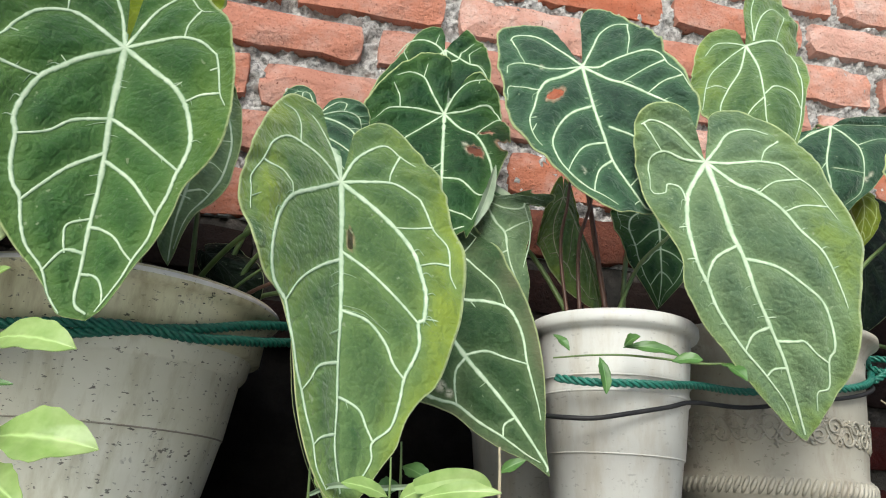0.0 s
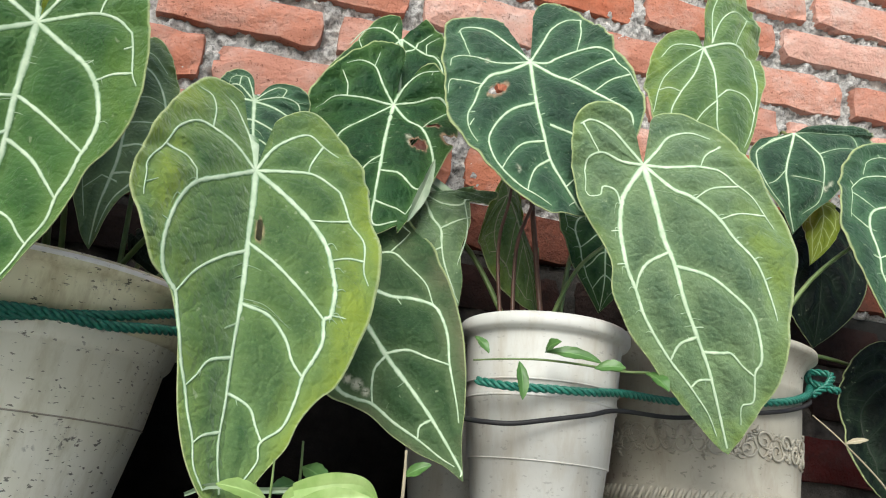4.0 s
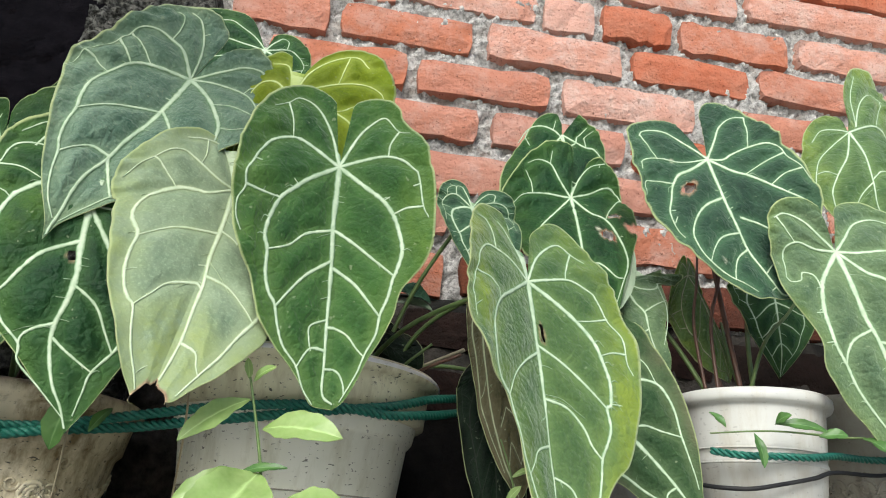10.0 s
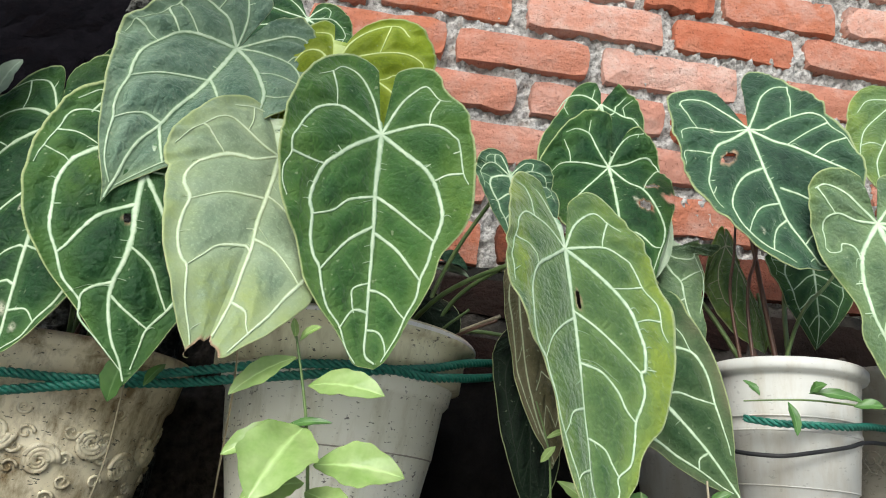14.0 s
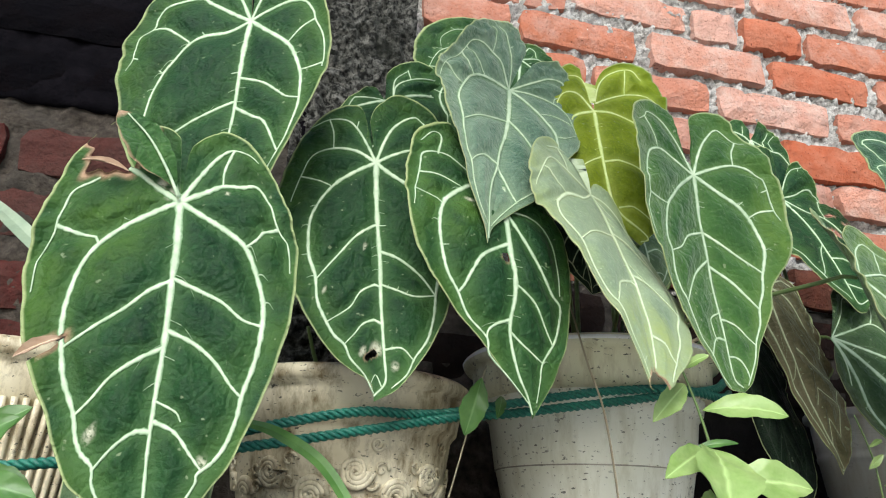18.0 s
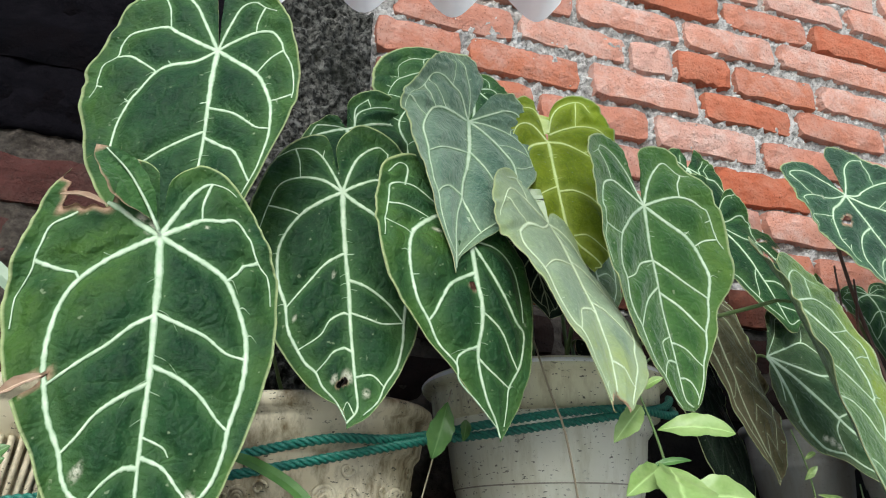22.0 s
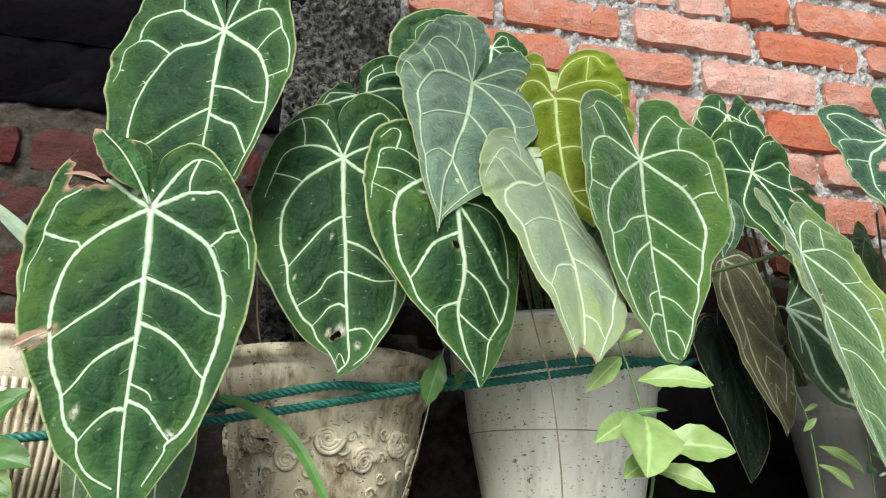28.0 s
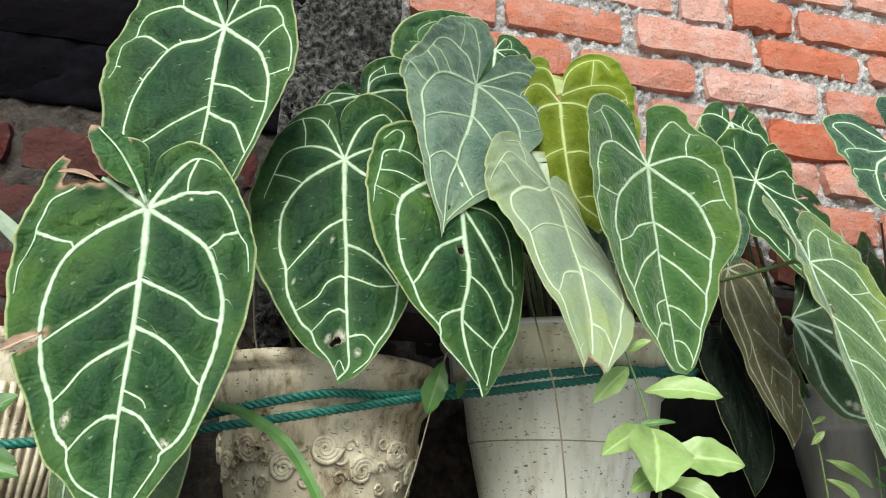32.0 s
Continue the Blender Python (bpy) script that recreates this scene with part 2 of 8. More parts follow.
DRY = plain_leaf("dry_straw", (0.35, 0.30, 0.20), (0.45, 0.40, 0.28), 0.1, 0.7)


def brick_material(name, a, b, c, dust=(0.50, 0.44, 0.38), dusty=0.4, fleck=(0.13, 0.05, 0.03), gloss=0.2):
    m, nodes, links, bsdf = nodes_of(name)
    nt = m.node_tree
    geo = nodes.new("ShaderNodeNewGeometry").outputs["Position"]
    info = nodes.new("ShaderNodeObjectInfo").outputs["Random"]
    col = mix_node(nt, ramp_node(nt, info, 0.25, 0.75), a, b)
    col = mix_node(nt, ramp_node(nt, noise_node(nt, 26.0, 6.0, 0.65, geo), 0.42, 0.75), col, c)
    col = mix_node(nt, math_node(nt, "MULTIPLY", ramp_node(nt, noise_node(nt, 16.0, 8.0, 0.75, geo), 0.46, 0.78), dusty), col, dust)
    col = mix_node(nt, ramp_node(nt, noise_node(nt, 240.0, 3.0, 0.6, geo), 0.60, 0.74), col, fleck)
    links.new(col, bsdf.inputs["Base Color"])
    bsdf.inputs["Roughness"].default_value = 0.9
    bsdf.inputs["Specular IOR Level"].default_value = gloss
    height = math_node(nt, "ADD", noise_node(nt, 180.0, 6.0, 0.7, geo), math_node(nt, "MULTIPLY", noise_node(nt, 35.0, 5.0, 0.6, geo), 2.0))
    bump_node(nt, bsdf, height, 0.9, 0.006)
    return m


BRICK = brick_material("brick_orange_red", (0.48, 0.170, 0.095), (0.52, 0.255, 0.190), (0.50, 0.225, 0.16), (0.60, 0.51, 0.46), 0.55)
BRICK_RED = brick_material("brick_burnt_red", (0.46, 0.125, 0.060), (0.48, 0.155, 0.085), (0.50, 0.19, 0.115), (0.55, 0.36, 0.27), 0.3, (0.10, 0.03, 0.02))
BRICK_PALE = brick_material("brick_pale_pink", (0.58, 0.27, 0.19), (0.60, 0.34, 0.27), (0.60, 0.36, 0.29), (0.64, 0.57, 0.53), 0.75)
# shade behind leaves and pots is put into these two brick colours
BRICK_DIMMED = brick_material("brick_dimmed_orange", (0.20, 0.062, 0.032), (0.15, 0.050, 0.030), (0.09, 0.035, 0.024), (0.10, 0.07, 0.055), 0.5, (0.03, 0.015, 0.012))
BRICK_SHADED = brick_material("brick_shaded_black", (0.030, 0.011, 0.008), (0.022, 0.012, 0.009), (0.014, 0.009, 0.007), (0.035, 0.027, 0.022), 0.5, (0.008, 0.006, 0.005))
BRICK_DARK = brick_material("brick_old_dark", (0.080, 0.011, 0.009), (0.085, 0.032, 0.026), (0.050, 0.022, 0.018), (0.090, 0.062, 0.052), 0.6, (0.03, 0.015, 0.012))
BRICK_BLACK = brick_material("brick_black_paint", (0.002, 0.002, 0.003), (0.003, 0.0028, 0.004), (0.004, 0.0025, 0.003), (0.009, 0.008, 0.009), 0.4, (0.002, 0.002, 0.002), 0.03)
MORTAR = surface("mortar_grey", (0.24, 0.23, 0.215), (0.70, 0.675, 0.65), 150.0, 0.95, 1.0, 0.008, 220.0, (0.52, 0.40, 0.33), 14.0, 0.58, 0.78, g_lo=0.36, g_hi=0.57)
# mortar behind and below the pots, its shade painted in as dark grey
MORTAR_DARK = surface("mortar_dark_shaded", (0.05, 0.043, 0.038), (0.11, 0.095, 0.08), 60.0, 0.9, 1.0, 0.006, 110.0, (0.02, 0.02, 0.018), 9.0, 0.45, 0.6)
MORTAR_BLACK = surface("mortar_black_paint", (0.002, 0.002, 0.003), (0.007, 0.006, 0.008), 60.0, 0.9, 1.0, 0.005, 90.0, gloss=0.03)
CEMENT = surface("cement_mossy", (0.022, 0.022, 0.020), (0.25, 0.245, 0.22), 140.0, 0.95, 1.0, 0.016, 140.0, (0.018, 0.020, 0.015), 16.0, 0.45, 0.68, g_lo=0.42, g_hi=0.62)
CEMENT_WEST = surface("cement_brown_joint", (0.026, 0.021, 0.017), (0.105, 0.088, 0.072), 120.0, 0.95, 1.0, 0.006, 150.0, (0.05, 0.045, 0.038), 10.0, 0.45, 0.65)
CEMENT_BROWN = surface("old_brown_cement", (0.025, 0.021, 0.018), (0.15, 0.125, 0.105), 70.0, 0.95, 1.0, 0.008, 90.0)
# near-black stands for the deep shade in the gaps between the pots
GAP_SHADE = surface("plinth_shaded_cement", (0.004, 0.0035, 0.0035), (0.012, 0.010, 0.009), 50.0, 0.95, 1.0, 0.005, 90.0)
SOIL = surface("potting_soil", (0.03, 0.022, 0.016), (0.075, 0.055, 0.04), 90.0, 0.95, 1.0, 0.008, 160.0, (0.12, 0.10, 0.08), 30.0, 0.6, 0.7)
GROUND = surface("yard_ground", (0.46, 0.45, 0.42), (0.58, 0.57, 0.53), 6.0, 0.9, 0.4, 0.01, 40.0)


def pot_material(name, a, b, dirt, amount, speck, grime=(0.48, 0.72), tall=0.25):
    """Sun-bleached plastic with dirt streaks and dark specks of algae."""
    m, nodes, links, bsdf = nodes_of(name)
    nt = m.node_tree
    col = mix_node(nt, ramp_node(nt, noise_node(nt, 12.0, 5.0, 0.6), 0.35, 0.7), a, b)
    geo = nodes.new("ShaderNodeTexCoord").outputs["Object"]
    stretch = nodes.new("ShaderNodeMapping")
    stretch.inputs["Scale"].default_value = (1.0, 1.0, tall)
    links.new(geo, stretch.inputs["Vector"])
    streak = noise_node(nt, 38.0, 6.0, 0.7, stretch.outputs[0])
    dashes = nodes.new("ShaderNodeMapping")
    dashes.inputs["Scale"].default_value = (1.0, 1.0, 2.2)
    links.new(geo, dashes.inputs["Vector"])
    col = mix_node(nt, math_node(nt, "MULTIPLY", ramp_node(nt, streak, *grime), amount), col, dirt)
    fleck = math_node(nt, "MULTIPLY", ramp_node(nt, noise_node(nt, 150.0, 2.5, 0.6, dashes.outputs[0]), 0.640, 0.670), ramp_node(nt, noise_node(nt, 22.0, 3.0), 0.32, 0.50))
    clump = math_node(nt, "MULTIPLY", ramp_node(nt, noise_node(nt, 170.0, 4.0, 0.7), 0.55, 0.62), ramp_node(nt, noise_node(nt, 24.0, 2.0), 0.64, 0.70))
    fleck = math_node(nt, "MAXIMUM", fleck, clump)
    col = mix_node(nt, math_node(nt, "MULTIPLY", fleck, speck), col, (0.045, 0.045, 0.03))
    links.new(col, bsdf.inputs["Base Color"])
    bsdf.inputs["Roughness"].default_value = 0.5
    bump_node(nt, bsdf, noise_node(nt, 80.0, 5.0, 0.7), 0.15, 0.001)
    return m


POT_WHITE = pot_material("pot_white_plastic", (0.50, 0.50, 0.47), (0.57, 0.57, 0.53), (0.36, 0.31, 0.23), 0.6, 0.25)
POT_SPECK = pot_material("pot_speckled_white", (0.79, 0.79, 0.66), (0.89, 0.89, 0.79), (0.44, 0.41, 0.25), 0.6, 0.8)
POT_LIP = pot_material("pot_lip_white", (0.88, 0.87, 0.83), (0.92, 0.91, 0.88), (0.50, 0.45, 0.36), 0.3, 0.5)
POT_RIM = pot_material("pot_rim_yellowed", (0.72, 0.69, 0.47), (0.82, 0.80, 0.60), (0.34, 0.27, 0.12), 0.8, 0.9)
POT_BEIGE = pot_material("pot_beige_moulded", (0.57, 0.50, 0.33), (0.74, 0.68, 0.51), (0.17, 0.12, 0.05), 1.0, 0.9, (0.45, 0.66), 0.5)
POT_GREY = pot_material("pot_pale_grey_moulded", (0.32, 0.30, 0.24), (0.41, 0.39, 0.33), (0.21, 0.17, 0.12), 0.7, 0.4)
ROPE = surface("rope_green", (0.006, 0.085, 0.060), (0.035, 0.210, 0.150), 420.0, 0.38, 0.6, 0.0006, 1100.0, gloss=0.45)
WIRE = surface("wire_black", (0.012, 0.012, 0.014), (0.03, 0.03, 0.03), 60.0, 0.5, 0.2, 0.0004)
SHEET = plain_leaf("roof_sheet_white", (0.96, 0.96, 0.96), (0.98, 0.98, 0.98), 0.97, 0.4)


# ---- helpers of this scene ----
def mesh_of(name, verts, faces, mats=(), indices=None, smooth=True):
    me = bpy.data.meshes.new(name)
    me.from_pydata([tuple(v) for v in verts], [], faces)
    for m in mats:
        me.materials.append(m)
    if indices is not None:
        me.polygons.foreach_set("material_index", indices)
    me.polygons.foreach_set("use_smooth", [smooth] * len(me.polygons))
    me.update()
    return me


def part(name, me, parent, label=""):
    ob = new(name, me)
    ob.parent = parent
    if label:
        tagged(ob, label)
    return ob


def thing(name, place, label, category, group="", kind=""):
    ob = new(name)
    ob.empty_display_size = 0.05
    ob.location = place
    return tagged(ob, label, category, group, kind)


def smooth_path(points, per=8):
    """A Catmull-Rom curve through the points."""
    p = np.array(points, float)
    p = np.vstack([2 * p[0] - p[1], p, 2 * p[-1] - p[-2]])
    out = []
    for i in range(1, len(p) - 2):
        a, b, c, d = p[i - 1], p[i], p[i + 1], p[i + 2]
        for k in range(per):
            t = k / per
            out.append(0.5 * (2 * b + (c - a) * t + (2 * a - 5 * b + 4 * c - d) * t * t + (3 * b - a - 3 * c + d) * t ** 3))
    out.append(p[-2])
    return np.array(out)


def frames_along(path):
    tan = np.gradient(path, axis=0)
    tan /= np.linalg.norm(tan, axis=1)[:, None] + 1e-12
    side = np.cross(tan, (0.13, -0.31, 0.94))
    side /= np.linalg.norm(side, axis=1)[:, None] + 1e-12
    return tan, side, np.cross(tan, side)


def tube(name, path, radii, mat, sides=8, origin=(0, 0, 0)):
    """A round tube along a path, with one radius or one for each point."""
    path = np.array(path, float)
    n = len(path)
    radii = np.broadcast_to(np.array(radii, float), (n,))
    _, s, u = frames_along(path)
    verts, faces = [], []
    for i in range(n):
        for k in range(sides):
            a = 2 * math.pi * k / sides
            verts.append(path[i] + radii[i] * (math.cos(a) * s[i] + math.sin(a) * u[i]) - np.array(origin))
    for i in range(n - 1):
        for k in range(sides):
            j = (k + 1) % sides
            faces.append((i * sides + k, i * sides + j, (i + 1) * sides + j, (i + 1) * sides + k))
    faces.append(tuple(range(sides - 1, -1, -1)))
    faces.append(tuple((n - 1) * sides + k for k in range(sides)))
    return mesh_of(name, verts, faces, (mat,))


# ---- the heart-shaped leaves ----
OUTLINE = [(0.0, -0.02), (0.0, -0.28), (0.004, -0.50), (0.02, -0.70), (0.08, -0.88), (0.20, -0.985), (0.36, -1.01), (0.52, -0.96), (0.68, -0.83), (0.82, -0.64),
           (0.91, -0.40), (0.975, -0.14), (1.0, 0.04), (1.0, 0.15), (0.975, 0.27), (0.91, 0.40), (0.79, 0.54), (0.61, 0.68), (0.41, 0.80),
           (0.225, 0.895), (0.08, 0.965), (0.0, 1.0)]
RIBS = ((0.25, 0.58, 0.43), (0.46, 0.44, 0.62), (0.68, 0.24, 0.81))


def half_net(ribs):
    """Half of a leaf's vein net as (width, points): the ribs leave the midrib at v0 and meet the looping main vein at (u1, v1)."""
    first = ribs[0][2]
    loop = [p for p in ((0, 0), (0.22, 0.02), (0.45, 0.05), (0.62, 0.13), (0.685, 0.25)) if p[1] < first - 0.05]
    for k, (_, u1, v1) in enumerate(ribs):
        if k and v1 - ribs[k - 1][2] > 0.10:
            loop.append((0.5 * (u1 + ribs[k - 1][1]) + 0.035, 0.5 * (v1 + ribs[k - 1][2])))
        loop.append((u1, v1))
    loop += [(0.45 * ribs[-1][1], 0.5 * ribs[-1][2] + 0.475), (0.012, 0.955)]
    net = [(1.00, loop)]
    for k, (v0, u1, v1) in enumerate(ribs):
        net.append((0.82 - 0.12 * k, [(0, v0), (0.35 * u1, v0 + 0.24 * (v1 - v0)), (0.7 * u1, v0 + 0.60 * (v1 - v0)), (u1, v1)]))
    net += [
        (0.80, [(0, 0), (0.16, -0.16), (0.40, -0.37), (0.66, -0.30), (0.81, -0.08), (0.86, 0.08), (0.86, 0.20)]),
        (0.62, [(0, 0), (0.05, -0.30), (0.12, -0.55), (0.20, -0.74), (0.33, -0.72), (0.40, -0.38)]),
        (0.50, [(0.845, 0.03), (0.74, 0.055), (0.58, 0.11)]),
        (0.40, [(0.685, 0.25), (0.76, 0.22), (0.86, 0.18)]),
        (0.36, [(0.33, -0.72), (0.46, -0.72), (0.62, -0.58), (0.68, -0.32)]),
        (0.30, [(ribs[0][1], ribs[0][2]), (ribs[0][1] + 0.10, ribs[0][2] - 0.01), (ribs[0][1] + 0.19, ribs[0][2] + 0.02)]),
        (0.26, [(0.81, -0.08), (0.88, -0.16), (0.94, -0.20)]),
    ]
    for k in range(len(ribs) - 1):
        (_, ua, va), (_, ub, vb) = ribs[k], ribs[k + 1]
        u, v = 0.5 * (ua + ub), 0.5 * (va + vb)
        net.append((0.20, [(u + 0.01, v), (u + 0.07, v - 0.005), (u + 0.13, v + 0.02)]))
        net.append((0.16, [(ua, va), (ua + 0.06, va - 0.01), (ua + 0.11, va + 0.015)]))
        v0 = 0.5 * (ribs[k][0] + ribs[k + 1][0])
        net.append((0.15, [(0.0, v0), (0.10, v0 + 0.035), (0.18, v0 + 0.10)]))
    net += [(0.20, [(0.40, 0.045), (0.44, 0.10), (0.42, 0.19)]), (0.17, [(0.66, -0.30), (0.75, -0.36), (0.83, -0.38)]), (0.17, [(0.46, -0.72), (0.50, -0.80), (0.50, -0.90)]),
            (0.20, [(0.22, -0.02), (0.33, -0.10), (0.50, -0.13)]), (0.15, [(0.16, -0.16), (0.26, -0.30), (0.30, -0.45)]), (0.15, [(0.86, 0.20), (0.88, 0.28), (0.86, 0.38)]),
            (0.17, [(0.86, 0.08), (0.92, 0.07), (0.97, 0.10)]), (0.17, [(0.68, 0.25), (0.60, 0.26), (0.50, 0.23)])]
    return net


def outline_curve(taper, count, edge=None):
    p = smooth_path([(0.0, -0.02)] + list(edge) + [(0.0, 1.0)] if edge else OUTLINE, 8)
    seg = np.r_[0, np.cumsum(np.hypot(*np.diff(p, axis=0).T))]
    s = np.linspace(0, seg[-1], count)
    u, v = np.interp(s, seg, p[:, 0]), np.interp(s, seg, p[:, 1])
    u = np.maximum(u, 0.0)
    low = np.clip((v - 0.1) / 0.9, 0, 1)
    return u * (1 - taper * np.sin(np.pi * low)), v


def leaf(plant, base, tip, left, right, top_l, top_r, kind="mid", vein=None, bow=0.012, cup=0.012, taper=0.0, width=0.0042, seed=0,
         foot=None, stalk=None, stalk_r=0.0022, wave=0.0018, quilt=0.0036, crinkle=0.0016, cuts=(), label="", bend=0.0, ribs_l=RIBS, ribs_r=RIBS, blush=(),
         edge_l=None, edge_r=None, mid=None, loop_l=None, loop_r=None, lobe_l=None, lobe_r=None, flecks=()):
    """One leaf with raised veins and its stalk. base: where the veins meet; left, right: the widest points; top_l, top_r: tops of the ear lobes.
    bow: bulge of the midrib towards the front; cup: how far the sides bend back; cuts: holes as (across, along, half sizes). edge, mid, loop, ribs and lobe: the leaf's own
    outline, midrib, looping vein, side ribs and lobe veins, as curves across and along; without them a common pattern is used."""
    rng = np.random.default_rng(seed + 11)
    cup = cup if isinstance(cup, tuple) else (cup, cup)
    width = 1.12 * width if loop_l else width
    base, tip, left, right, top_l, top_r = (np.array(p, float) for p in (base, tip, left, right, top_l, top_r))
    down = tip - base
    L = np.linalg.norm(down)
    n = np.cross(down, right - left)
    n /= np.linalg.norm(n)
    W = {1: right - base - 0.15 * down, -1: left - base - 0.15 * down}
    K = {1: top_r - base - 0.38 * W[1], -1: top_l - base - 0.38 * W[-1]}
    wl = {s: np.linalg.norm(W[s]) for s in W}
    kl = {s: np.linalg.norm(K[s]) for s in K}
    ph = rng.uniform(0, 6.28, 6)

    def flat(u, v):
        s = np.sign(u)
        return np.stack([np.where(s >= 0, u * wl[1], u * wl[-1]), np.where(v >= 0, v * L, v * np.where(s >= 0, kl[1], kl[-1]))], -1)

    def surf(u, v, lift=0.0):
        u, v = np.asarray(u, float), np.asarray(v, float)
        r = (u >= 0)[..., None]
        a = np.abs(u)[..., None]
        vv = v[..., None]
        p = base + np.where(vv >= 0, vv * down, 0) + a * np.where(r, W[1], W[-1]) + np.where(vv < 0, -vv * np.where(r, K[1], K[-1]), 0)
        vp = np.clip(vv, 0, 1)
        off = bow * 4 * vp * (1 - vp) - np.where(r, cup[1], cup[0]) * a ** 2 * (1 - 0.6 * vp) + bend * u[..., None]
        off = off - 0.006 * np.clip(-vv, 0, 1) ** 2
        off = off + wave * a ** 2 * (np.sin(9 * vv + 3 * u[..., None] + ph[0]) + 0.6 * np.sin(21 * vv + ph[1] + 2 * a) + 0.35 * np.sin(37 * vv + ph[2]))
        return p + (off + np.asarray(lift)[..., None]) * n

    rims = {q: np.stack(outline_curve(0.0 if edge_l else taper, 160, edge_l if q < 0 else edge_r), -1) for q in (-1, 1)}

    def on_blade(u, v, within=0.9):
        """Whether a place lies inside the outline, by counting the edges to its right."""
        ring_ = rims[1 if u >= 0 else -1] * within
        a, b = ring_, np.roll(ring_, -1, 0)
        crossing = (a[:, 1] > v) != (b[:, 1] > v)
        at = a[:, 0] + (v - a[:, 1]) / (b[:, 1] - a[:, 1] + 1e-12) * (b[:, 0] - a[:, 0])
        return (crossing & (at > abs(u))).sum() % 2 == 1

    # the vein net, as curves across and along
    net = []
    for s in (-1, 1):
        loop, ribs, lobe = (loop_l, ribs_l, lobe_l) if s < 0 else (loop_r, ribs_r, lobe_r)
        if loop:
            own = [(1.0, loop)] + list(ribs) + list(lobe)
            rib_u, rib_v = np.array(mid).T
            for k in range(3):
                at = rng.uniform(0.08, 0.60)
                far = rng.uniform(0.20, 0.38)
                u = np.interp(at, rib_v, rib_u)
                own.append((0.12, [(u, at), (u + 0.5 * far * s, at + 0.01), (u + far * s, at + rng.uniform(0.02, 0.07))]))
            for u, v in loop[2:-1]:
                twig = [(u, v), (u + 0.05 * s, v - 0.01), (u + rng.uniform(0.07, 0.12) * s, v + rng.uniform(-0.02, 0.03))]
                if on_blade(*twig[-1]) and rng.random() < 0.6:
                    own.append((0.14, twig))
            for w, pts in own:
                net.append((w, smooth_path(pts, 14)))
            continue
        for w, pts in half_net(ribs):
            q = np.array(pts, float)
            jit = rng.normal(0, 0.010 if w > 0.6 else 0.005, q.shape) * np.minimum(1, np.arange(len(q)) / 1.5)[:, None]
            q = q + jit
            if w < 0.4 and rng.random() < 0.25:
                continue
            low = np.clip((q[:, 1] - 0.1) / 0.9, 0, 1)
            q[:, 0] = np.clip(q[:, 0], 0, None) * (1 - taper * np.sin(np.pi * low)) * s
            net.append((w, smooth_path(q, 18)))
    rib = np.stack([np.zeros(60), np.linspace(0, 0.985, 60)], -1)
    wob = 0.012 * np.sin(np.linspace(0, 7, 60) + ph[3]) * np.sin(np.linspace(0, math.pi, 60))
    rib[:, 0] = wob
    if mid:
        rib = smooth_path(mid, 9)

    # the blade: two halves, front and back
    rows, cols = (170, 48) if cuts else (140, 36) if edge_l else (100, 28)
    verts_u, verts_v, rr = [], [], []
    for s in (-1, 1):
        ou, ov = outline_curve(0.0 if edge_l else taper, rows, edge_l if s < 0 else edge_r)
        mid_v = np.clip(ov, 0, 1) ** 1.15 * 0.94
        mid_v[-1] = 1.0
        for k in range(cols):
            r = k / (cols - 1)
            verts_u.append(s * (1e-6 + ou * r))
            verts_v.append(mid_v + (ov - mid_v) * r)
            rr.append(np.full(rows, r))
    uu, vv, rr = np.concatenate(verts_u), np.concatenate(verts_v), np.concatenate(rr)
    edge_wob = 1 + 0.006 * np.sin(19 * vv + ph[4]) + 0.003 * np.sin(47 * vv + ph[5])
    uu = uu * (1 + (edge_wob - 1) * rr)
    xy = flat(uu, vv)
    dist = np.full(len(uu), 1.0)
    for w, c in net + [(1.2, rib)]:
        f = flat(c[:, 0], c[:, 1])
        if w > 0.3:
            d = np.sqrt(((xy[:, None, :] - f[None, ::2, :]) ** 2).sum(-1)).min(1) / (0.5 + 0.5 * w)
            dist = np.minimum(dist, d)
    halo = np.exp(-(dist / 0.0062) ** 2)
    field = 1 - np.exp(-(dist / 0.012) ** 3)
    lift = quilt * (1 - np.exp(-(dist / 0.011) ** 3))
    lift = lift + crinkle * field * np.array([noise.noise((95 * x + 7 * seed, 62 * y, 0.3)) + 0.6 * noise.noise((210 * x, 170 * y, 2.0 + seed)) for x, y in xy])
    lift = lift + 0.0022 * np.array([noise.noise((26 * x + 3 * seed, 22 * y, 5.0)) for x, y in xy])
    scar = np.zeros(len(uu))
    inside = np.zeros(len(uu), bool)
    for cu, cv, ru, rv in cuts:
        d = np.hypot((uu - cu) / ru, (vv - cv) / rv) + 1e-6
        ragged = 1 + 0.14 * np.sin(5 * np.arctan2(vv - cv, uu - cu) + ph[0]) + 0.08 * np.sin(11 * np.arctan2(vv - cv, uu - cu) + ph[1])
        ring_ = (d < ragged) & (d > 0.62 * ragged)
        k = np.where(ring_, ragged / d, 1.0)
        uu, vv = np.where(ring_, cu + (uu - cu) * k, uu), np.where(ring_, cv + (vv - cv) * k, vv)
        inside |= d <= 0.62 * ragged
        scar = np.maximum(scar, np.clip((1.25 - d / ragged) * 5.0, 0, 1) * (1.0 if ru > 0.08 else 0.6))
    tint = np.zeros(len(uu))
    for cu, cv, ru, rv in blush:
        tint = np.maximum(tint, np.clip(1.6 - 1.6 * np.hypot((uu - cu) / ru, (vv - cv) / rv), 0, 0.9))
    pale = np.zeros(len(uu))
    for cu, cv, r in flecks:
        far = np.sqrt(((xy - flat(np.array([cu]), np.array([cv]))) ** 2).sum(-1))
